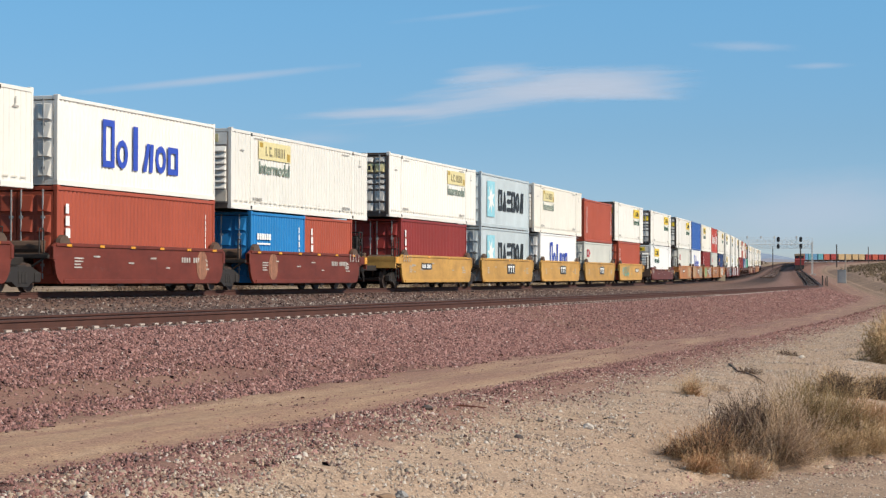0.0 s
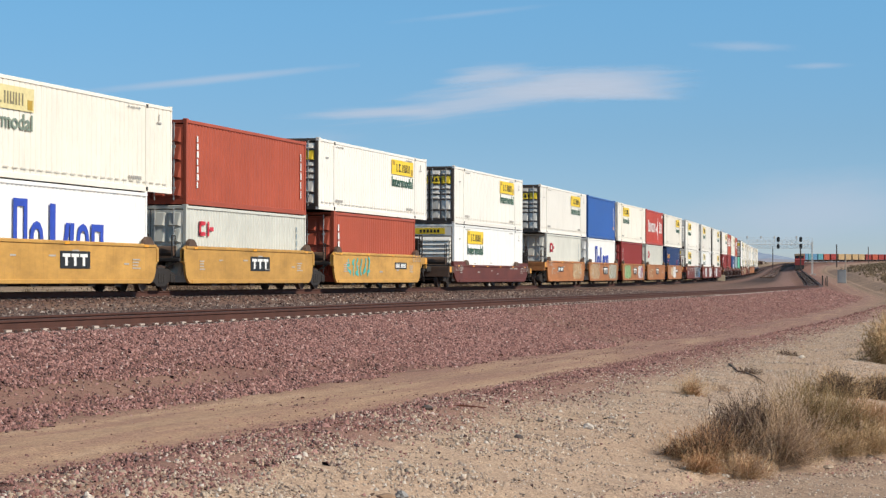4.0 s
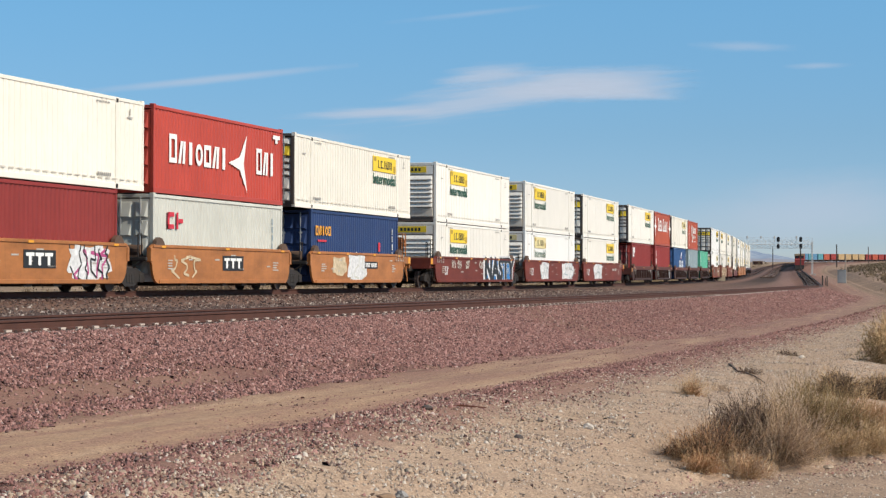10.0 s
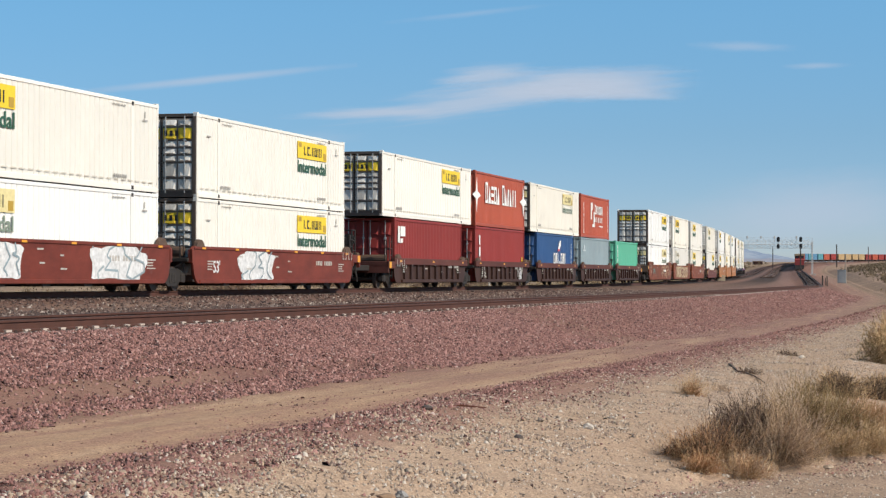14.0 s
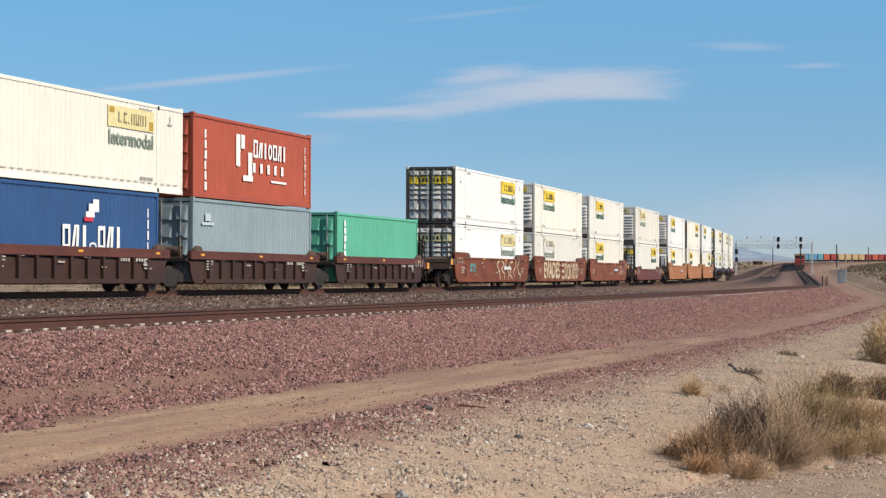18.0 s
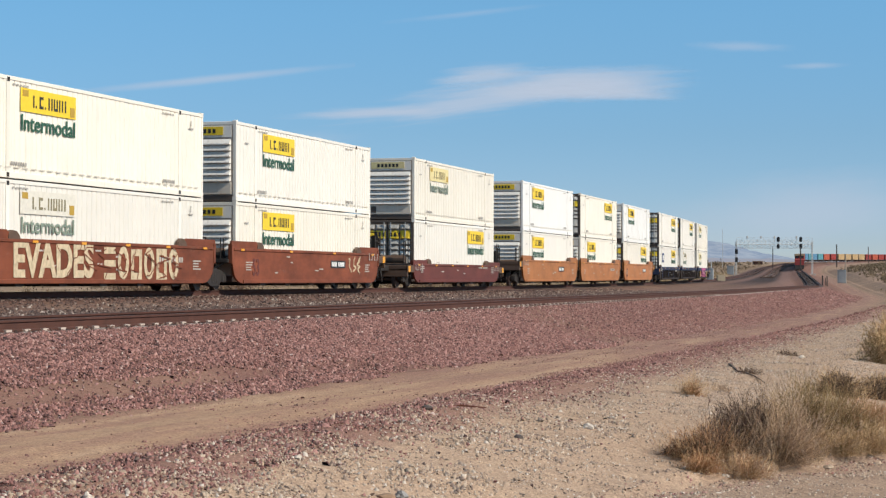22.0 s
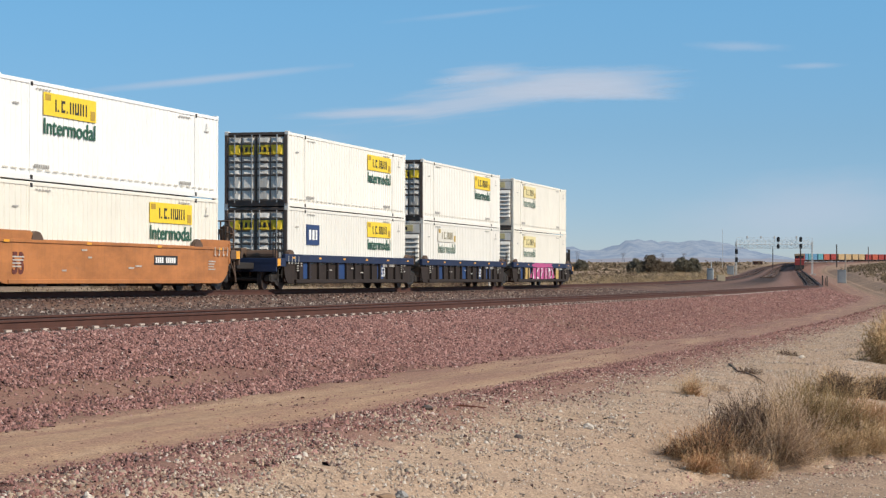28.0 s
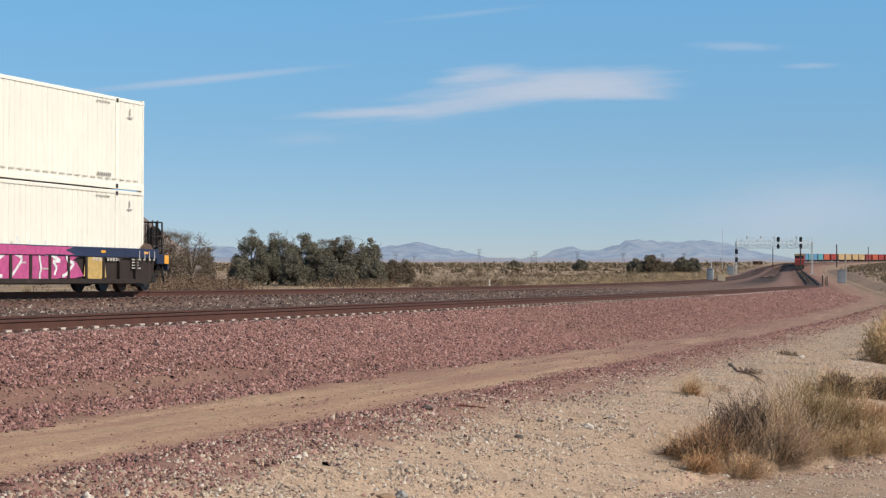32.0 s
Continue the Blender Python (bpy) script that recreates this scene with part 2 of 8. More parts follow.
# ---- ground: one sheet to the horizon, laid out along the line ----
def low_z(s):
    return np.minimum(0.05, rail_z(s) - 1.62)


def lerp_cols(d, knots):
    ds = np.array([k[0] for k in knots], float)
    zs = np.stack([np.broadcast_to(k[1], knots[0][1].shape) for k in knots], -1)
    j = np.clip(np.searchsorted(ds, d) - 1, 0, len(ds) - 2)
    w = np.clip((d - ds[j]) / (ds[j + 1] - ds[j]), 0, 1)
    r = np.arange(len(d))
    return zs[r, j] * (1 - w) + zs[r, j + 1] * w


def bank_shift(s, d):
    """The pull-out cuts into the bank towards the camera, with a crumbling edge."""
    s, d = np.broadcast_arrays(np.atleast_1d(np.asarray(s, float)), np.asarray(d, float))
    jag = np.array([noise.noise((v * 1.1, 0.4, 2.0)) + 0.5 * noise.noise((v * 4.0, 1.4, 2.0)) for v in s])
    k = np.clip((d - 21.6) / 2.5, 0, 1) * np.clip((60 - d) / 20, 0, 1)
    return k * (np.interp(s, (-55, -44, -40.8, -39.4, -37.9, -36, -33.5, -25), (3.2, 3.0, 2.65, 2.44, 2.05, 1.1, 0.1, 0)) + 0.10 * jag * np.clip(20 - s, 0, 20) / 20)


def ground_z(s, d):
    """Height of the ground at lengths s (array) and one offset d."""
    s = np.asarray(s, float)
    b = rail_z(s)
    n = b + near_dz(s)
    lo = low_z(s)
    far = np.clip((s - 150) / 300.0, 0, 1)
    far = far * far * (3 - 2 * far)
    drop = np.clip((s - 640) / 180.0, 0, 1)
    far = far * (1 - drop * drop * (3 - 2 * drop))
    edge = lo + far * (EYE_Z - 1.25 - lo)
    plain_l = np.minimum(b - 1.5, EYE_Z - 3.4) + 0 * s
    knots = [(-4000, EYE_Z - 4.6 + 0 * s), (-400, EYE_Z - 4.4 + 0 * s), (-60, plain_l - 0.2), (-14, b - 1.45), (-6.5, b - 1.2),
             (-3.0, b - 0.5), (-2.0, b - 0.26), (-1.45, b - 0.235), (1.45, b - 0.235), (2.1, b - 0.26), (3.4, b - 0.46), (8.6, b - 0.50),
             (10.3, n - 0.42), (10.9, n - 0.26), (11.3, n - 0.205), (14.1, n - 0.200), (14.45, n - 0.26), (16.0, n - 0.70), (17.3, n - 1.10),
             (18.2, n - 1.15), (19.0, n - 1.11), (19.9, n - 1.18), (20.6, n - 1.15), (21.05, n - 1.00), (21.7, n - 1.12), (24.5, lo + 0.42 + 0.3 * far * (edge - lo - 0.42)), (27.0, lo + 0.13 + 0.5 * far * (edge - lo - 0.03)), (27.14, lo + 0.02 + 0.53 * far * (edge - lo - 0.03)),
             (29.0, lo - 0.05 + 0.62 * far * (edge - lo + 0.05)), (42, edge), (75, edge), (400, edge - 0.5), (4000, EYE_Z - 4.6 + 0 * s)]
    return lerp_cols(np.broadcast_to(np.asarray(d, float), s.shape) + bank_shift(s, d), knots)


def hills(x, y, amp):
    return amp * (noise.noise((x * 0.012, y * 0.012, 1.3)) + 0.5 * noise.noise((x * 0.05, y * 0.05, 5.1)))


def rough_z(x, y, s, d):
    """Small unevenness on top of the profile."""
    if d < -4:
        a = min(1, (-d - 4) / 40.0)
        return a * (0.5 * noise.noise((x * 0.02, y * 0.02, 3.0)) + 0.18 * noise.noise((x * 0.15, y * 0.15, 7.0)))
    if d < 14.3:
        return 0.02 * noise.noise((x * 1.7, y * 1.7, 2.0))
    if d > 60:
        return 0.7 * noise.noise((x * 0.015, y * 0.015, 3.0))
    k = 0.035 if d < 21 else 0.075
    z = k * noise.noise((x * 0.7, y * 0.7, 4.0)) + 0.5 * k * noise.noise((x * 2.3, y * 2.3, 9.0))
    if 21.5 < d < 28:                      # shallow wash-outs on the bank
        z -= 0.10 * max(0, noise.noise((s * 0.55, d * 0.16, 6.0)) - 0.1)
    if d > 26:
        z += min(1, (d - 26) / 10) * 0.25 * noise.noise((x * 0.12, y * 0.12, 8.0)) * min(1, max(0, s + 40) / 60)
    return z


def outer(lo, hi, n):
    return list(np.sign(lo) * np.geomspace(abs(lo), abs(hi), n))


D_COLS = sorted(set([round(v, 2) for v in
                     outer(-4200, -70, 14) + list(np.arange(-60, -14, 5)) + list(np.arange(-14, -3, 1.2)) +
                     [-3.0, -2.5, -2.0, -1.45, 0, 1.45, 2.1, 2.7, 3.4, 5, 6.8, 8.6, 9.5, 10.3, 10.9, 11.3, 12.7, 14.05, 14.25] +
                     list(np.arange(14.45, 23.5, 0.28)) + list(np.arange(23.5, 27.8, 0.11)) + list(np.arange(28.0, 29.2, 0.3)) + list(np.arange(29.5, 60, 1.5)) + outer(66, 4200, 14)]))
S_ROWS = sorted(set([round(v, 2) for v in
                     list(np.arange(-860, -90, 22)) + list(np.arange(-90, -62, 2)) + list(np.arange(-62, 30, 0.4)) +
                     list(np.arange(30, 120, 1.5)) + list(np.arange(120, 420, 5)) + list(np.arange(420, 1200, 15)) + outer(1200, 4600, 14)]))


def sheet_xy(s, d):
    """Plan place; past the strip along the line the columns run straight on, so that the sheet never folds."""
    e = min(max(d, -70.0), 66.0)
    x, y, _ = on_line(min(s, 1480.0), e)
    x, y = float(x), float(y)
    if s > 1480:
        h = float(heading(1480.0))
        x, y = x + (s - 1480) * math.sin(h), y + (s - 1480) * math.cos(h)
    return x + (d - e) * math.cos(0.2), y - (d - e) * math.sin(0.2)


verts, across, along = [], [], []
srow = np.array(S_ROWS)
zcols = {d: ground_z(srow, d) for d in D_COLS}
for i, s in enumerate(S_ROWS):
    for d in D_COLS:
        x, y = sheet_xy(s, d)
        verts.append((x, y, float(zcols[d][i]) + rough_z(x, y, s, d)))
        across.append(d + (float(bank_shift(s, d)[0]) if 22 < d < 60 and s < 20 else 0.0))
        along.append(s)
nc = len(D_COLS)
faces = [(i * nc + j, i * nc + j + 1, (i + 1) * nc + j + 1, (i + 1) * nc + j) for i in range(len(S_ROWS) - 1) for j in range(nc - 1)]


def ground_material():
    m, t, b = nodes("desert_ground")
    at = t.nodes.new("ShaderNodeAttribute")
    at.attribute_name = "across"
    wob = noise_tex(t, 0.55, 6, 0.65)
    fine = noise_tex(t, 7, 6, 0.7)
    grit = noise_tex(t, 40, 4, 0.7)
    sh = t.nodes.new("ShaderNodeMath")
    sh.operation = "MULTIPLY_ADD"
    t.links.new(wob, sh.inputs[0])
    sh.inputs[1].default_value, sh.inputs[2].default_value = 1.3, -0.65
    ad = t.nodes.new("ShaderNodeMath")
    ad.operation = "ADD"
    t.links.new(at.outputs["Fac"], ad.inputs[0])
    t.links.new(sh.outputs[0], ad.inputs[1])
    mr = t.nodes.new("ShaderNodeMapRange")
    mr.inputs[1].default_value, mr.inputs[2].default_value = -20, 40
    t.links.new(ad.outputs[0], mr.inputs[0])

    def at_d(d):
        return (d + 20) / 60.0
    # purple lies under the ballast, darkened for the shade between its stones
    sand, purple, road, bank, desert = (0.50, 0.35, 0.225), (0.155, 0.075, 0.062), (0.485, 0.32, 0.205), (0.485, 0.36, 0.26), (0.27, 0.195, 0.125)
    grey, strip = (0.13, 0.08, 0.066), (0.225, 0.115, 0.094)
    bermc = (0.235, 0.128, 0.105)
    pull, stain = (0.385, 0.285, 0.215), (0.088, 0.042, 0.031)
    c = ramp(t, mr.outputs[0], [(0.0, desert), (at_d(-6), desert), (at_d(-3.4), grey), (at_d(-2.6), grey), (at_d(-2.0), stain), (at_d(2.2), stain), (at_d(2.9), grey), (at_d(8.5), grey), (at_d(10.5), purple), (at_d(11.3), purple), (at_d(11.7), stain), (at_d(13.6), stain), (at_d(14.0), purple),
                                (at_d(16.1), purple), (at_d(16.6), strip), (at_d(17.05), purple), (at_d(17.3), purple), (at_d(17.9), road), (at_d(19.5), road), (at_d(20.75), bermc), (at_d(21.5), bermc), (at_d(22.6), bank),
                                (at_d(26.9), bank), (at_d(27.25), pull), (1.0, desert)])
    al = t.nodes.new("ShaderNodeAttribute")          # oily dark ballast on the far slope between the tracks
    al.attribute_name = "along"
    ma = t.nodes.new("ShaderNodeMapRange")
    ma.inputs[1].default_value, ma.inputs[2].default_value = 110, 240
    t.links.new(al.outputs["Fac"], ma.inputs[0])
    bands = None
    for centre in (0.0, 5.2):
        dm = t.nodes.new("ShaderNodeMath")
        dm.operation = "SUBTRACT"
        dm.inputs[1].default_value = centre
        t.links.new(at.outputs["Fac"], dm.inputs[0])
        da = t.nodes.new("ShaderNodeMath")
        da.operation = "ABSOLUTE"
        t.links.new(dm.outputs[0], da.inputs[0])
        db = t.nodes.new("ShaderNodeMapRange")
        db.inputs[1].default_value, db.inputs[2].default_value = 2.7, 1.6
        t.links.new(da.outputs[0], db.inputs[0])
        bands = db.outputs[0] if bands is None else mixc(t, 1.0, bands, db.outputs[0], "LIGHTEN")
    oil = mixc(t, 1.0, ma.outputs[0], bands, "MULTIPLY")
    mb = t.nodes.new("ShaderNodeMapRange")
    mb.inputs[1].default_value, mb.inputs[2].default_value = 10.5, 9.0
    t.links.new(at.outputs["Fac"], mb.inputs[0])
    mc = t.nodes.new("ShaderNodeMapRange")
    mc.inputs[1].default_value, mc.inputs[2].default_value = -5.0, -3.5
    t.links.new(at.outputs["Fac"], mc.inputs[0])
    slope = mixc(t, 1.0, ma.outputs[0], mixc(t, 1.0, mb.outputs[0], mc.outputs[0], "MULTIPLY"), "MULTIPLY")
    cv = t.nodes.new("ShaderNodeCombineXYZ")          # wheel-worn streaks along the road and the shoulder
    t.links.new(at.outputs["Fac"], cv.inputs[0])
    sc = t.nodes.new("ShaderNodeMath")
    sc.operation = "MULTIPLY"
    sc.inputs[1].default_value = 0.07
    t.links.new(al.outputs["Fac"], sc.inputs[0])
    t.links.new(sc.outputs[0], cv.inputs[1])
    sn = t.nodes.new("ShaderNodeTexNoise")
    sn.inputs["Scale"].default_value, sn.inputs["Detail"].default_value, sn.inputs["Roughness"].default_value = 1.9, 7, 0.62
    t.links.new(cv.outputs[0], sn.inputs["Vector"])
    ri = t.nodes.new("ShaderNodeMapRange")
    ri.inputs[1].default_value, ri.inputs[2].default_value = 17.0, 17.6
    t.links.new(at.outputs["Fac"], ri.inputs[0])
    ro = t.nodes.new("ShaderNodeMapRange")
    ro.inputs[1].default_value, ro.inputs[2].default_value = 22.0, 20.8
    t.links.new(at.outputs["Fac"], ro.inputs[0])
    onroad = mixc(t, 1.0, ri.outputs[0], ro.outputs[0], "MULTIPLY")
    red_s = ramp(t, sn.outputs[0], [(0.46, (0, 0, 0)), (0.60, (0.85, 0.85, 0.85))])
    pale_s = ramp(t, sn.outputs[0], [(0.34, (0.8, 0.8, 0.8)), (0.45, (0, 0, 0))])
    c = mixc(t, mixc(t, 1.0, red_s, onroad, "MULTIPLY"), c, (0.335, 0.195, 0.145))
    c = mixc(t, mixc(t, 1.0, pale_s, onroad, "MULTIPLY"), c, (0.53, 0.385, 0.265))
    mg = t.nodes.new("ShaderNodeMapRange")           # further along, the road is all purple grit
    mg.inputs[1].default_value, mg.inputs[2].default_value = -34, 0
    t.links.new(al.outputs["Fac"], mg.inputs[0])
    gritty = ramp(t, sn.outputs[0], [(0.38, (0.45, 0.45, 0.45)), (0.54, (1, 1, 1))])
    c = mixc(t, mixc(t, 1.0, mixc(t, 1.0, mg.outputs[0], onroad, "MULTIPLY"), gritty, "MULTIPLY"), c, (0.285, 0.165, 0.137))
    c = mixc(t, ramp(t, fine, [(0.35, (0, 0, 0)), (0.68, (0.55, 0.55, 0.55))]), c, (0.22, 0.15, 0.12))
    c = mixc(t, ramp(t, noise_tex(t, 0.22, 5, 0.6), [(0.45, (0, 0, 0)), (0.75, (0.22, 0.22, 0.22))]), c, sand)
    mdl = t.nodes.new("ShaderNodeMapRange")          # bare sandy flats across the plain
    mdl.inputs[1].default_value, mdl.inputs[2].default_value = -14, -26
    t.links.new(at.outputs["Fac"], mdl.inputs[0])
    flats = ramp(t, noise_tex(t, 0.022, 6, 0.65, (0.7, 1.0, 1.0)), [(0.47, (0, 0, 0)), (0.58, (0.7, 0.7, 0.7))])
    c = mixc(t, mixc(t, 1.0, mdl.outputs[0], flats, "MULTIPLY"), c, (0.46, 0.35, 0.25))
    c = mixc(t, 0.35, c, ramp(t, grit, [(0.3, (0.55, 0.5, 0.48)), (0.7, (1, 1, 1))]), "MULTIPLY")
    md = t.nodes.new("ShaderNodeMapRange")           # past the last bend the road's edge is lost in the desert
    md.inputs[1].default_value, md.inputs[2].default_value = 32, 66
    t.links.new(al.outputs["Fac"], md.inputs[0])
    mf = t.nodes.new("ShaderNodeMapRange")
    mf.inputs[1].default_value, mf.inputs[2].default_value = 19.0, 20.5
    t.links.new(at.outputs["Fac"], mf.inputs[0])
    c = mixc(t, mixc(t, 1.0, md.outputs[0], mf.outputs[0], "MULTIPLY"), c, mixc(t, ramp(t, noise_tex(t, 0.06, 6, 0.75), [(0.40, (0, 0, 0)), (0.64, (1, 1, 1))]), (0.245, 0.172, 0.122), (0.325, 0.225, 0.165)))
    c = mixc(t, mixc(t, 1.0, slope, (0.8, 0.8, 0.8), "MULTIPLY"), c, (0.185, 0.113, 0.098))
    c = mixc(t, mixc(t, 1.0, oil, (0.9, 0.9, 0.9), "MULTIPLY"), c, (0.042, 0.031, 0.028))
    vor = t.nodes.new("ShaderNodeTexVoronoi")       # fine grit, each grain its own tint
    vor.inputs["Scale"].default_value = 52
    vco = t.nodes.new("ShaderNodeTexCoord")
    t.links.new(vco.outputs["Object"], vor.inputs["Vector"])
    tint = ramp(t, vor.outputs["Color"], [(0.0, (0.62, 0.56, 0.52)), (0.55, (1.0, 0.98, 0.95)), (1.0, (1.45, 1.4, 1.35))])
    c = mixc(t, 0.85, c, tint, "MULTIPLY")
    t.links.new(c, b.inputs["Base Color"])
    b.inputs["Roughness"].default_value = 0.95
    b.inputs["Specular IOR Level"].default_value = 0.2
    bump(t, b, fine, 0.5, 0.03)
    return m


GROUND = ground_material()
me = mesh_from("ground", verts, faces, [GROUND], True)
me.attributes.new("across", "FLOAT", "POINT").data.foreach_set("value", across)
me.attributes.new("along", "FLOAT", "POINT").data.foreach_set("value", along)
ground = tagged(new("ground", me), "dry tan desert ground with purple gravel along the tracks", "ground", kind="structure")

# ---- tracks ----
def rail_mesh(name, d, s0, s1, step, near):
    prof = [(-0.07, -0.185), (0.07, -0.185), (0.07, -0.165), (0.012, -0.14), (0.012, -0.05), (0.036, -0.038), (0.036, -0.004), (0.028, 0.0),
            (-0.028, 0.0), (-0.036, -0.004), (-0.036, -0.038), (-0.012, -0.05), (-0.012, -0.14), (-0.07, -0.165)]
    ss = np.arange(s0, s1 + step, step)
    v, f = [], []
    n = len(prof)
    for k, s in enumerate(ss):
        for o, z in prof:
            x, y, zz = on_line(s, d + o, z)
            v.append((x, y, zz + (float(near_dz(s)) if near else 0)))
        if k:
            a, b = (k - 1) * n, k * n
            f += [(a + i, a + (i + 1) % n, b + (i + 1) % n, b + i) for i in range(n)]
    me = mesh_from(name, v, f, [RAIL, RAILTOP])
    me.polygons.foreach_set("material_index", [1 if (i % n) in (6, 7, 8) else 0 for i in range(len(me.polygons))])
    me.update()
    return me


def track(label, d, s0, s1, near):
    tr = thing("railway_track", label, "track")
    tr["kind"] = "structure"
    for o in (-0.755, 0.755):
        part("rail", rail_mesh("rail", d + o, s0, s1, 4.0, near), tr, "long brown rusty steel rail")
    return tr


def tie_mesh(mat):
    return Build().prism([(-0.13, -0.22), (0.13, -0.22), (0.11, 0.0), (-0.11, 0.0)], -1.30, 1.30).box(-0.09, 0.09, -0.86, -0.65, 0.0, 0.035).box(
        -0.09, 0.09, 0.65, 0.86, 0.0, 0.035).mesh("concrete_tie", mat)


def tie_pose(s, d, near):
    x, y, z = on_line(s, d, -0.187 + (float(near_dz(s)) if near else 0))
    return Matrix.Translation((x, y, z)) @ Matrix.Rotation(math.pi / 2 - float(heading(s)), 4, "Z")


track_a = track("busy curved main track of rusty rails on concrete ties", 0.0, -640, 1150, False)
track_b = track("empty curved track of rusty rails on pale concrete ties", NEAR, -120, 1150, True)
tie = tie_mesh(CONCRETE)
tie_old = tie_mesh(plain("dirty_brown_tie", (0.15, 0.10, 0.08), 0.9))
TIE_STEP = 0.61
for k in range(170):
    part("tie", tie, track_b, at=tie_pose(-58 + k * TIE_STEP, NEAR, True))
for k in range(60):
    part("tie", tie_old, track_a, at=tie_pose(-30 + k * TIE_STEP, 0, False))


def far_ties(parent, d, spans, near, mat=CONCRETE):
    v, f = [], []
    for s0, s1 in spans:
        s = s0
        while s < s1:
            m = tie_pose(s, d, near)
            o = len(v)
            v += [tuple(m @ Vector(p)) for p in ((-0.12, -1.3, 0), (0.12, -1.3, 0), (0.12, 1.3, 0), (-0.12, 1.3, 0), (-0.12, -1.3, -0.2), (0.12, -1.3, -0.2), (0.12, 1.3, -0.2), (-0.12, 1.3, -0.2))]
            f += [tuple(o + i for i in q) for q in ((0, 1, 2, 3), (0, 4, 5, 1), (3, 2, 6, 7), (1, 5, 6, 2), (0, 3, 7, 4))]
            s += TIE_STEP
    ob = part("ties", mesh_from("far_ties", v, f, [mat]), parent)
    ob["kind"] = "stuff"


far_ties(track_b, NEAR, [(-58 + 170 * TIE_STEP, 90)], True)
far_ties(track_b, NEAR, [(90, 520)], True, plain("dark_oily_tie", (0.065, 0.045, 0.038), 0.9))
far_ties(track_a, 0, [(-110, -30), (-30 + 60 * TIE_STEP, 120)], False, tie_old.materials[0])
far_ties(track_a, 0, [(120, 640)], False, plain("oily_far_tie", (0.065, 0.045, 0.038), 0.9))

# ---- the train: containers ----
MOVING = []
HI = 2.85                        # container height, with a small gap to the one above


def wall_line(x0, x1, y, out, period, depth, kind):
    """Zigzag of a corrugated wall in plan."""
    n = max(2, int(round((x1 - x0) / period)))
    p = (x1 - x0) / n
    cuts = ((0.0, 0), (0.26, 0), (0.50, 1), (0.76, 1)) if kind == "iso" else ((0.0, 0), (0.10, 0), (0.17, 1), (0.93, 1))
    pts = []
    for i in range(n):
        for a, k in cuts:
            pts.append((x0 + (i + a) * p, y - out * (depth if (k == 1) == (kind == "iso") else 0.0)))
    pts.append((x1, y))
    return pts


BODY = {}


def roof_mesh(length, mat):
    """Corrugated roof sheet with shallow cross ribs, and its thickness."""
    h = length / 2 - 0.1
    n = int(length / 0.5)
    pts = []
    for i in range(n):
        a = -h + 2 * h * i / n
        p = 2 * h / n
        pts += [(a, HI - 0.05), (a + 0.2 * p, HI - 0.05), (a + 0.3 * p, HI - 0.025), (a + 0.9 * p, HI - 0.025)]
    pts += [(h, HI - 0.05), (h, HI - 0.08), (-h, HI - 0.08)]
    return Build().prism(pts, -1.24, 1.24).mesh("roof", mat)


def body_mesh(kind, length, mat, sgn=-1):
    key = (kind, length, mat.name, sgn)
    if key not in BODY:
        w, h = 1.275, length / 2
        b = Build()
        per, dep = (0.28, 0.036) if kind == "iso" else (0.33, 0.026)
        line = wall_line(-h + 0.1, h - 0.1, sgn * w, sgn, per, dep, kind)
        line += [(h - 0.1, sgn * (w - 0.06)), (-h + 0.1, sgn * (w - 0.06))]
        v = [(x, y, z) for z in (0.12, HI - 0.08) for x, y in line]
        n = len(line)
        b.raw(v, [(i, (i + 1) % n, (i + 1) % n + n, i + n) for i in range(n)])
        BODY[key] = b.mesh("container_walls", mat)
    return BODY[key]


FRAME = {}


def shared(key, make):
    if key not in FRAME:
        FRAME[key] = make()
    return FRAME[key]


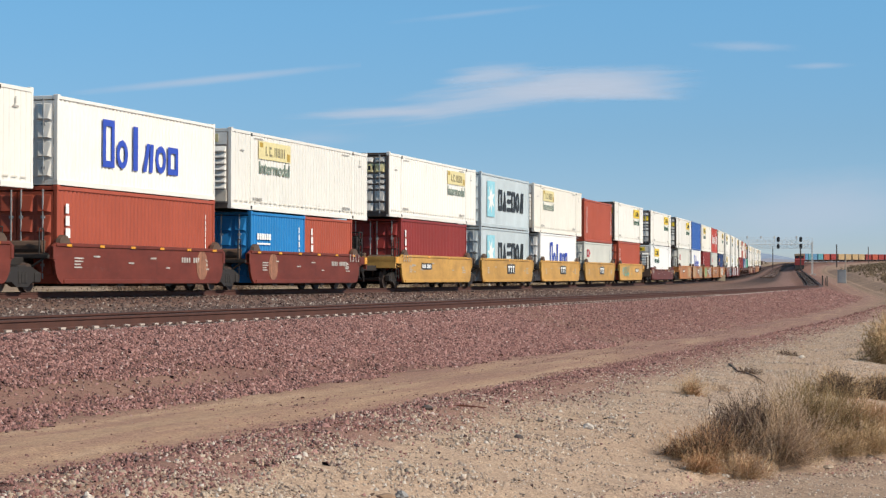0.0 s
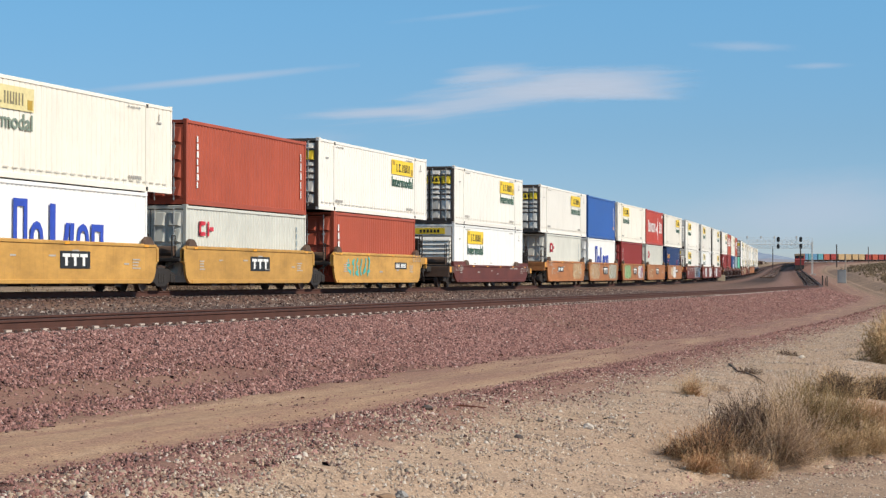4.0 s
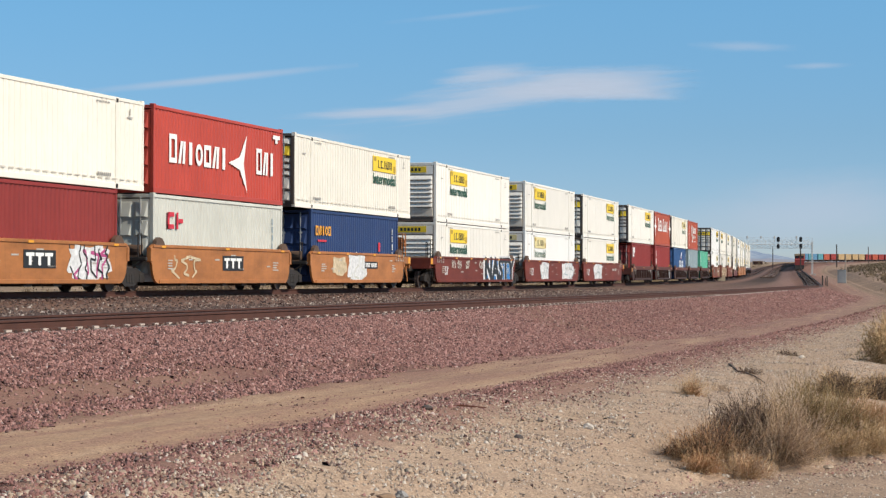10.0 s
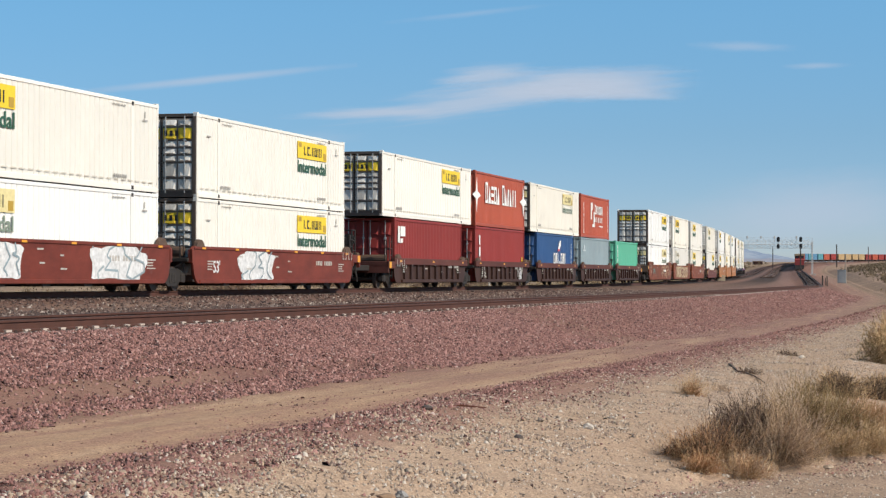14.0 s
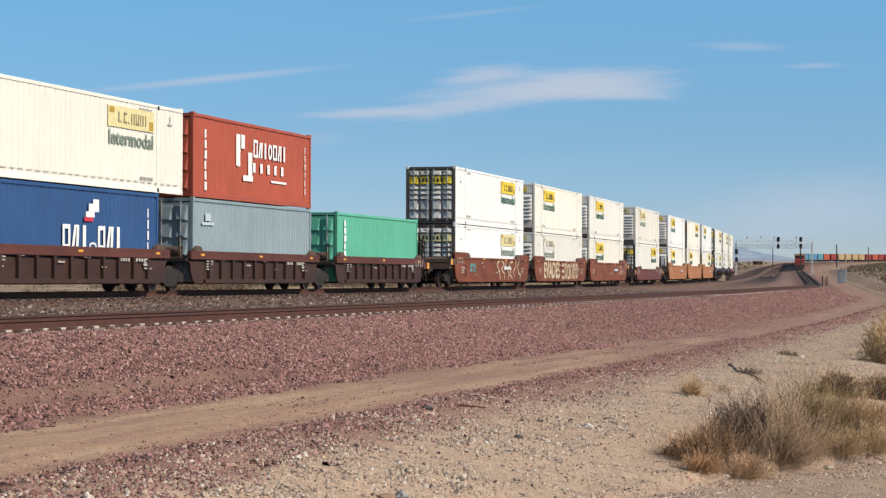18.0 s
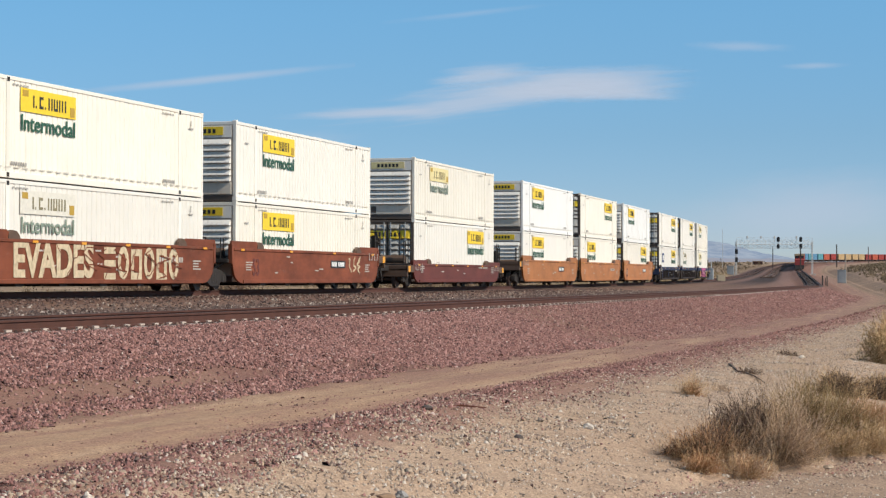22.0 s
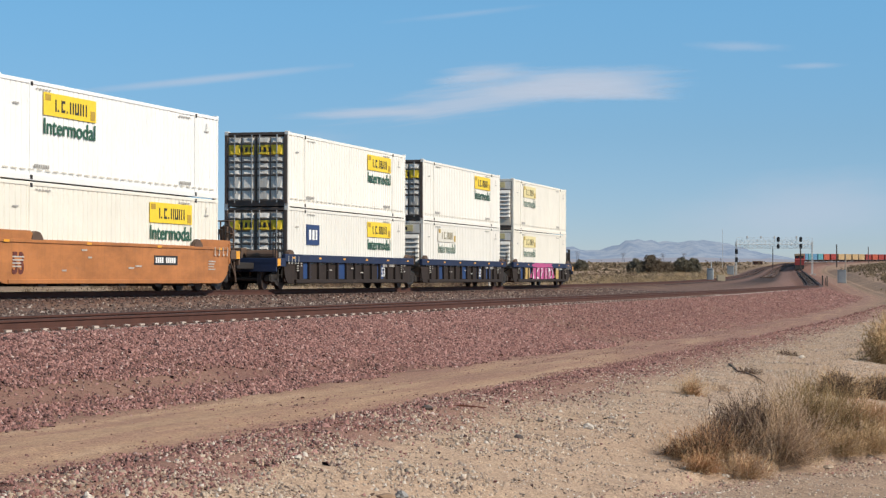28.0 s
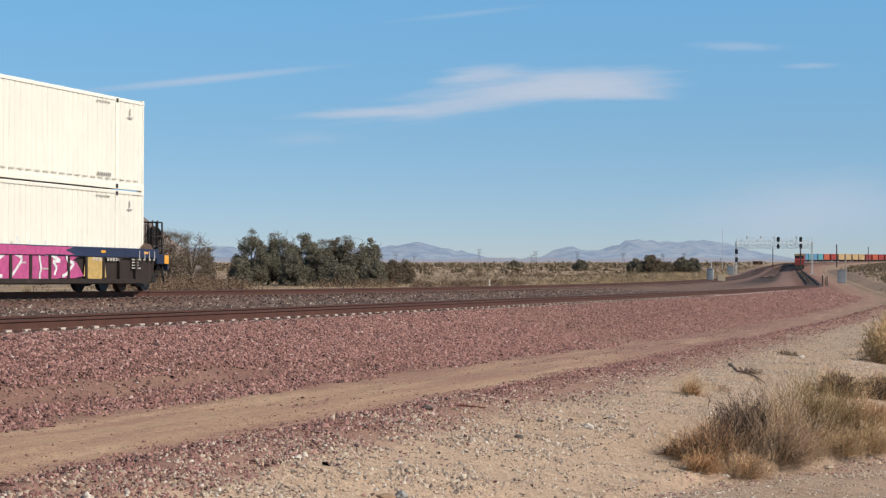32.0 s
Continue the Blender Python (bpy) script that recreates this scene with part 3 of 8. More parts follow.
def end_wall(box, face, kind, mat, frame_mat, sign_mat):
    """The end of a container; face -1 looks back along the line (towards the camera), +1 ahead."""
    h = box["half"]
    x = face * h
    lo, hi = sorted((x, x - face * 0.06))
    if kind == "door":
        rows = ((0.24, 0.60), (0.68, 1.14), (1.21, 1.40), (1.46, 1.65), (1.71, 1.90), (1.97, 2.36), (2.42, 2.64)) if sign_mat else ((0.26, 0.80), (0.88, 1.40), (1.48, 2.0), (2.08, 2.60))
        for k, sgn in enumerate((-1, 1)):
            ya, yb = sorted((sgn * 0.02, sgn * 1.16))
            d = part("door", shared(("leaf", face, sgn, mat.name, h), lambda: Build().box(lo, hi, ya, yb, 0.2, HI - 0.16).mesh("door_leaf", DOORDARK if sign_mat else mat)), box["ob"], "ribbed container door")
            for j, (z0, z1) in enumerate(rows):
                for c in range(2):
                    y0 = ya + 0.06 + c * 0.55
                    yellow = sign_mat and j == 5
                    def press():
                        o = [(0, 0), (0.49, 0), (0.49, z1 - z0), (0, z1 - z0)]
                        i_ = [(0.10, 0.04), (0.39, 0.04), (0.43, z1 - z0 - 0.02), (0.06, z1 - z0 - 0.02)]
                        v = [(x, p, q) for p, q in o] + [(x + face * (0.075 if q < 0.1 else 0.012), p, q) for p, q in i_]
                        return Build().raw(v, [(0, 1, 5, 4), (1, 2, 6, 5), (2, 3, 7, 6), (3, 0, 4, 7), (4, 5, 6, 7)]).mesh("pressing", sign_mat if yellow else mat)
                    part("pressing", shared(("press", face, h, j, len(rows), (sign_mat if yellow else mat).name), press), d, "yellow painted panel" if yellow else "", pose(0, y0, z0))
            def bar(sgn=sgn):
                b = Build()
                return b.tube((x + face * 0.05, 0, 0.14), (x + face * 0.05, 0, HI - 0.1), 0.025, 6).box(
                    *sorted((x, x + face * 0.06)), -0.06, 0.06, 0.5, 0.58).box(*sorted((x, x + face * 0.06)), -0.06, 0.06, 1.9, 1.98).mesh("locking_bar", STEEL)
            for y in (0.16, 0.86):
                part("locking_bar", shared(("bar", face, h), bar), d, "galvanised locking bar", pose(0, sgn * y, 0))
            if sign_mat:
                bars = Build()
                for j in range(3):
                    y0 = sgn * (0.12 + j * 0.2)
                    bars.box(*sorted((x + face * 0.067, x + face * 0.071)), *sorted((y0, y0 + sgn * 0.11)), 2.08, 2.27)
                part("lettering", shared(("dsl", face, sgn, h), lambda: bars.mesh("door_letters", BLACK)), d)
    else:
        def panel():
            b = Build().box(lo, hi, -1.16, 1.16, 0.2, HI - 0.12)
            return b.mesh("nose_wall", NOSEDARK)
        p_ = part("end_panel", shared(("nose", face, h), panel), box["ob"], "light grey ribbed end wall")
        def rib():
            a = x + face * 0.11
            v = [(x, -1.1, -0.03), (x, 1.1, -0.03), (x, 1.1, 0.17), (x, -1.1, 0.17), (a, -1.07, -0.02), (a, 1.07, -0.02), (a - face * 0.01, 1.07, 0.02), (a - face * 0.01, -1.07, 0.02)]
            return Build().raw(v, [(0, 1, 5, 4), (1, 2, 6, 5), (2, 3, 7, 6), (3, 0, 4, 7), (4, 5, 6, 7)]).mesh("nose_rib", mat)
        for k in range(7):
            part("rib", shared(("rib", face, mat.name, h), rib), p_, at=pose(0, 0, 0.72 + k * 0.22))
        part("lower_panel", shared(("kick", face, h), lambda: Build().box(*sorted((x, x + face * 0.03)), -1.12, 1.12, 0.24, 0.66, 0.01).mesh("lower_panel", NOSERUST)), p_, "rust-stained lower panel")
        part("upper_panel", shared(("upnose", face, h), lambda: Build().box(*sorted((x, x + face * 0.008)), -1.12, 1.12, 2.28, 2.70).mesh("upper_panel", mat)), p_)
        part("number_plate_holder", shared(("holder", face, h), lambda: Build().box(*sorted((x, x + face * 0.04)), 0.55, 0.8, 0.3, 0.6, 0.01).mesh("holder", DKFRAME)), p_)
        if sign_mat:
            part("sign", shared(("nsign", face, sign_mat.name, h), lambda: Build().box(
                *sorted((x + face * 0.01, x + face * 0.03)), -0.8, 0.8, 2.36, 2.66).mesh("nose_sign", sign_mat)), p_, "yellow sign board with dark shapes")
            bars = Build()
            for j in range(6):
                y0 = -0.52 + j * 0.18
                bars.box(*sorted((x + face * 0.03, x + face * 0.036)), y0, y0 + 0.11, 2.43, 2.58)
            part("lettering", shared(("nsl", face, h), lambda: bars.mesh("nose_letters", BLACK)), p_)


def container(length, mat, label, q, car_q, half, z, kind="iso", end="door", frame_mat=None, sign=None, sign_mat=None, slot="lower"):
    """One container: walls, posts, rails, castings, end walls; rides on the car at car_q."""
    frame_mat = frame_mat or mat
    ob = thing("shipping_container", label, "container", "containers on the train")
    h = length / 2
    box = {"ob": ob, "half": h}
    for sgn in (-1, 1):
        part("side_wall", body_mesh(kind, length, mat, sgn), ob)
    part("roof", shared(("roof", length, mat.name), lambda: roof_mesh(length, mat)), ob)
    part("floor", shared(("cfloor", length), lambda: Build().box(-h + 0.08, h - 0.08, -1.2, 1.2, 0.08, 0.14).mesh("floor", UNDER)), ob)
    post = shared(("post", kind, frame_mat.name), lambda: Build().box(-0.06, 0.06, -0.06, 0.06, 0.1, HI - 0.1, 0.008).mesh("corner_post", frame_mat))
    cast = shared(("cast", frame_mat.name), lambda: Build().box(-0.09, 0.09, -0.08, 0.08, 0.0, 0.16, 0.012).box(-0.03, 0.03, -0.083, -0.08, 0.04, 0.08).mesh("corner_casting", frame_mat))
    low = shared(("low", length, mat.name), lambda: Build().box(-h + 0.08, h - 0.08, -0.035, 0.035, 0.0, 0.17, 0.008).mesh("bottom_rail", mat))
    top = shared(("top", length, mat.name), lambda: Build().box(-h + 0.08, h - 0.08, -0.03, 0.03, -0.11, 0.0, 0.008).mesh("top_rail", mat))
    for sx in (-1, 1):
        for sy in (-1, 1):
            part("corner_post", post, ob, at=pose(sx * (h - 0.06), sy * 1.235, 0))
            for zz in (0.0, HI - 0.12):
                part("corner_casting", cast, ob, at=pose(sx * (h - 0.09), sy * 1.225, zz))
    for sy in (-1, 1):
        part("bottom_rail", low, ob, at=pose(0, sy * 1.262, 0.0))
        part("top_rail", top, ob, at=pose(0, sy * 1.268, HI))
    if length > 14:                                # posts over the 40-foot stacking points
        sp = shared(("side_post", mat.name), lambda: Build().box(-0.10, 0.10, -0.012, 0.012, 0.1, HI - 0.1).mesh("side_post", mat))
        nk = shared(("pocket",), lambda: Build().box(-0.07, 0.07, -0.02, 0.02, 0.0, 0.12).mesh("lifting_pocket", UNDER))
        for sx in (-1, 1):
            for sy in (-1, 1):
                part("side_post", sp, ob, at=pose(sx * 6.05, sy * 1.287, 0))
                part("lifting_pocket", nk, ob, "dark lifting pocket", at=pose(sx * 6.05, sy * 1.29, HI - 0.16))
            part("lifting_pocket", nk, ob, "dark lifting pocket", at=pose(sx * 6.05, -1.29, 0.03))
    dmat = DOORGREY if kind == "van" else mat
    if kind == "van":
        end_wall(box, -1, end, DOORGREY if end == "door" else NOSEGREY, frame_mat, sign_mat)
    else:
        end_wall(box, -1, end, dmat, frame_mat, None)
    part("end_panel", shared(("back", dmat.name, h), lambda: Build().box(h - 0.1, h - 0.03, -1.18, 1.18, 0.1, HI - 0.1, 0.02).mesh("end_panel", dmat)), ob)
    smat = DKFRAME if (end == "door" and kind == "van") else mat
    for z0, z1 in ((0.0, 0.2), (HI - 0.12, HI)):
        sm = DKFRAME if kind == "van" and z0 == 0.0 else smat
        part("end_sill", shared(("sill", sm.name, z0), lambda: Build().box(-0.065, 0.065, -1.2, 1.2, z0, z1, 0.01).mesh("end_sill", sm)), ob, at=pose(-h + 0.07, 0, 0))
    if kind == "van" and end == "door":
        fr = shared(("doorframe",), lambda: Build().box(-0.02, 0.05, -0.05, 0.06, 0.1, HI - 0.1).mesh("door_frame", DKFRAME))
        for sy in (-1, 1):
            part("door_post", fr, ob, "dark rusty door frame", at=pose(-h - 0.02, sy * 1.215, 0))
    MOVING.append((ob, car_q, half, pose(q - car_q, 0, z)))
    return ob, h


FACE = -1.302                    # plane of the decals on the camera's side


def decal(ob, name, mat, rects, y=FACE, label="", thick=0.008):
    b = Build()
    for x0, x1, z0, z1 in rects:
        b.box(x0, x1, y - thick, y, z0, z1)
    ob = part(name, b.mesh(name, mat), ob, label)
    if len(rects) > 2:
        ob["kind"] = "stuff"
    return ob


def shared_decal(key, ob, name, mat, rects, y=FACE, label=""):
    def make():
        b = Build()
        for x0, x1, z0, z1 in rects:
            b.box(x0, x1, y - 0.008, y, z0, z1)
        return b.mesh(name, mat)
    ob = part(name, shared(("decal",) + key, make), ob, label)
    if len(rects) > 2:
        ob["kind"] = "stuff"
    return ob


OCHREMARK = plain("ochre_mark", (0.42, 0.27, 0.04), 0.6)
INTERMODAL = text_mesh("intermodal_lettering", "Intermodal", 0.47, DKGREEN, 1.22, 0.010)
WORN = text_mesh("worn_intermodal_lettering", "Intermodal", 0.46, plain("faded_green_lettering", (0.20, 0.25, 0.20), 0.6), 1.22, 0.010)


def van_decals(ob, h, side, faded=False):
    """Yellow sign with plain dark shapes, the word below it, small marks."""
    c = (-h + 4.5) if side == "L" else (h - 4.12)
    sm = BLEACHED if faded == "white" else PALEYEL if faded else YELLOW
    sign = shared_decal(("van", side, faded, 0), ob, "sign", sm, [(c - 1.75, c + 1.75, HI - 0.93, HI - 0.27)], label="yellow sign with plain dark shapes")
    blocks = []
    x = c - 1.05
    for w, form in ((0.20, "bar"), (0.24, "dot"), (0.34, "slab"), (0.22, "dot"), (0.34, "pair"), (0.34, "cup"), (0.34, "pair"), (0.26, "bar")):
        lo, hi = HI - 0.79, HI - 0.44
        if form == "dot":
            blocks.append((x, x + 0.07, lo, lo + 0.07))
        elif form == "bar":
            blocks.append((x + 0.04, x + 0.12, lo, hi))
        elif form == "slab":
            blocks += [(x, x + 0.08, lo, hi), (x + 0.08, x + 0.24, lo, lo + 0.08), (x + 0.08, x + 0.24, hi - 0.08, hi)]
        else:
            blocks += [(x, x + 0.08, lo, hi), (x + 0.18, x + 0.26, lo, hi)]
            if form == "cup":
                blocks.append((x + 0.08, x + 0.18, lo, lo + 0.08))
        x += w
    shared_decal(("van", side, faded, 1), sign, "lettering", FADEDBLACK if faded else BLACK, blocks, FACE - 0.009)
    for k, rect in enumerate(((c - 1.65, c - 1.3, HI - 0.5, HI - 0.32), (c + 1.35, c + 1.65, HI - 0.88, HI - 0.6))):
        shared_decal(("van", side, "corner", k), sign, "corner_mark", OCHREMARK, [rect], FACE - 0.009)
    part("lettering", WORN if faded else INTERMODAL, ob, "green painted word Intermodal", pose(c, FACE - 0.004, HI - 1.27))
    marks = []
    for x0 in (-h + 2.2, h - 3.4):
        for k in range(7):
            marks.append((x0 + k * 0.14, x0 + k * 0.14 + 0.09, 0.36, 0.47))
    for x0 in (-h + 2.3, h - 3.5):
        for k in range(5):
            marks.append((x0 + k * 0.2, x0 + k * 0.2 + 0.13, HI - 0.24, HI - 0.19))
    marks += [(-h + 0.9, -h + 1.25, HI - 0.75, HI - 0.7), (h - 1.25, h - 0.9, HI - 0.6, HI - 0.55), (h - 1.1, h - 1.05, HI - 0.5, HI - 0.3)]
    shared_decal(("vanmarks",), ob, "small_mark_set", plain("grey_marks", (0.38, 0.36, 0.33), 0.6) if ("decal", "vanmarks") not in FRAME else WHITE, marks)
    shared_decal(("vanline",), ob, "rub_rail_mark", plain("rub_rail_shadow_grey", (0.60, 0.56, 0.48), 0.6) if ("decal", "vanline") not in FRAME else WHITE,
                 [(-h + 0.3 + k * 0.52, -h + 0.62 + k * 0.52, 0.285, 0.325) for k in range(30)])


def code_column(ob, x, mat=WHITELET, n=5, tall=0.26, w=0.2, top=HI - 0.5):
    decal(ob, "code_marks", mat, [(x, x + w * (0.7 + 0.3 * ((k * 7) % 3) / 2), top - (k + 0.8) * tall, top - k * tall) for k in range(n)])


def word_blocks(ob, mat, x0, x1, z0, z1, shape, label, forms="FDIO", y=FACE):
    """A brand word as a row of plain shapes of letter size: frames, slanted bars, single bars, rings, stacks, wedges."""
    n = len(shape)
    w = (x1 - x0) / n
    b = Build()
    for k, hgt in enumerate(shape):
        form = forms[k % len(forms)]
        a, c, top = x0 + k * w + w * 0.08, x0 + (k + 1) * w - w * 0.08, z0 + (z1 - z0) * hgt
        e = min(0.26 * (c - a), 0.30 * (top - z0))
        m = (a + c) / 2
        if form == "F":
            polys = [[(a, z0), (a + e, z0), (a + e, top), (a, top)], [(c - e, z0), (c, z0), (c, top), (c - e, top)], [(a + e, top - e), (c - e, top - e), (c - e, top), (a + e, top)], [(a + e, z0), (c - e, z0), (c - e, z0 + e), (a + e, z0 + e)]]
        elif form == "D":
            polys = [[(a, z0), (a + e * 1.2, z0), (m + e * 0.6, top), (m - e * 0.6, top)], [(m + e * 0.3, z0), (m + e * 1.5, z0), (c, top), (c - e * 1.2, top)]]
        elif form == "I":
            polys = [[(m - e * 0.8, z0), (m + e * 0.8, z0), (m + e * 0.8, top), (m - e * 0.8, top)]]
        elif form == "S":
            h3 = (top - z0) / 5
            polys = [[(a, z0 + j * 2 * h3), (c, z0 + j * 2 * h3), (c, z0 + (j * 2 + 1) * h3), (a, z0 + (j * 2 + 1) * h3)] for j in range(3)]
        elif form == "W":
            polys = [[(a, z0), (c, z0), (m, top)]]
        else:
            zc, rx, rz = (z0 + top) / 2, (c - a) / 2, (top - z0) / 2
            polys = []
            for j in range(12):
                g0, g1 = 2 * math.pi * j / 12, 2 * math.pi * (j + 1) / 12
                polys.append([(m + rx * math.cos(g0), zc + rz * math.sin(g0)), (m + rx * math.cos(g1), zc + rz * math.sin(g1)),
                              (m + (rx - e) * math.cos(g1), zc + (rz - e) * math.sin(g1)), (m + (rx - e) * math.cos(g0), zc + (rz - e) * math.sin(g0))])
        for q in polys:
            b.prism(q, y - 0.008, y)
    ob = part("lettering", b.mesh("lettering", mat), ob, label)
    ob["kind"] = "stuff"
    return ob


def star(ob, name, mat, cx, cz, r, y, points=7, inner=0.42, label="", rot=0.3):
    n = points * 2
    v = [(cx + (r if i % 2 == 0 else r * inner) * math.sin(rot + i * math.pi / points), y, cz + (r if i % 2 == 0 else r * inner) * math.cos(rot + i * math.pi / points)) for i in range(n)]
    v += [(a, y - 0.006, c) for a, _, c in v]
    f = [tuple(range(n, 2 * n))] + [(i, (i + 1) % n, (i + 1) % n + n, i + n) for i in range(n)]
    return part(name, Build().raw(v, f).mesh(name, mat), ob, label)


# ---- the train: well cars ----
def arc(cx, cz, rx, rz, a0, a1, n=6):
    return [(cx + rx * math.cos(radians(a0 + (a1 - a0) * i / n)), cz + rz * math.sin(radians(a0 + (a1 - a0) * i / n))) for i in range(n + 1)]


TOP, BOT = 1.52, 0.25
GUIDE = plain("rusty_guide_steel", (0.10, 0.06, 0.04), 0.7)


def side_outline(L, raised, top=TOP):
    """Side elevation of a well-car side, x along the car."""
    a, up = L / 2, 0.24 if top > 1.4 else 0.16
    r = 1.0 if raised else 0.55
    pts = [(-a + 0.15 + r, BOT), (a - 0.15 - r, BOT)] + arc(a - 0.15 - r, BOT + 0.62, r, 0.62, -90, 0, 6)[1:] + [(a, 1.0)]
    if raised:
        pts += [(a, top + up), (a - 2.5, top + up), (a - 2.65, top + 0.6 * up), (a - 2.7, top), (-a + 2.7, top), (-a + 2.65, top + 0.6 * up), (-a + 2.5, top + up), (-a, top + up)]
    else:
        pts += [(a, top - 0.1), (a - 0.25, top), (-a + 0.25, top), (-a, top - 0.1)]
    pts += [(-a, 1.0)] + arc(-a + 0.15 + r, BOT + 0.62, r, 0.62, 180, 270, 6)[:-1]
    return pts


def bogie(parent, x, rolling=True):
    """Two wheelsets in a three-piece frame."""
    b = part("bogie", shared(("truck_frame",), lambda: truck_frame()), parent, "dark cast-steel bogie", pose(x, 0, 0))
    ws = shared(("wheelset",), wheelset)
    for dx in (-0.89, 0.89):
        w = part("wheelset", ws, b, "worn brown steel wheelset", pose(dx, 0, 0.42))
        if rolling:
            WHEELS.append((w, dx))


WHEELS = []


def truck_frame():
    b = Build()
    for sy in (-1, 1):
        y0, y1 = (sy * 1.0 - 0.09, sy * 1.0 + 0.09)
        b.prism([(-1.15, 0.34), (-0.62, 0.30), (-0.35, 0.16), (0.35, 0.16), (0.62, 0.30), (1.15, 0.34), (1.15, 0.56), (0.55, 0.74), (-0.55, 0.74), (-1.15, 0.56)], y0, y1)
        for dx in (-0.89, 0.89):
            b.box(dx - 0.16, dx + 0.16, sy * 1.0 - 0.14, sy * 1.0 + 0.14, 0.28, 0.58, 0.03)
        for dx in (-0.2, 0.0, 0.2):
            b.tube((dx, sy * 1.06, 0.28), (dx, sy * 1.06, 0.6), 0.07, 8)
    b.box(-0.28, 0.28, -1.1, 1.1, 0.5, 0.78, 0.03)
    return b.mesh("truck_frame", UNDER)


def wheelset():
    b = Build()
    for sy in (-1, 1):
        b.tube((0, sy * 0.68, 0), (0, sy * 0.81, 0), 0.42, 20)
        b.tube((0, sy * 0.66, 0), (0, sy * 0.69, 0), 0.45, 20)
        b.tube((0, sy * 0.81, 0), (0, sy * 0.86, 0), 0.15, 10)
    b.tube((0, -1.08, 0), (0, 1.08, 0), 0.08, 10)
    return b.mesh("wheelset", WHEEL)


def horn():
    return Build().prism([(-0.36, 0), (0.36, 0), (0.30, 0.10), (0.14, 0.22), (-0.10, 0.25), (-0.30, 0.14)], -0.07, 0.07).mesh("corner_guide", GUIDE)


def ladder(h0, h1):
    b = Build()
    for dx in (-0.2, 0.2):
        b.tube((dx, 0, h0), (dx, 0, h1), 0.022, 6)
    z = h0 + 0.12
    while z < h1:
        b.tube((-0.2, 0, z), (0.2, 0, z), 0.016, 6)
        z += 0.3
    return b.mesh("ladder", UNDER)


SIDE = -1.482                    # outer face of a well car on the camera's side


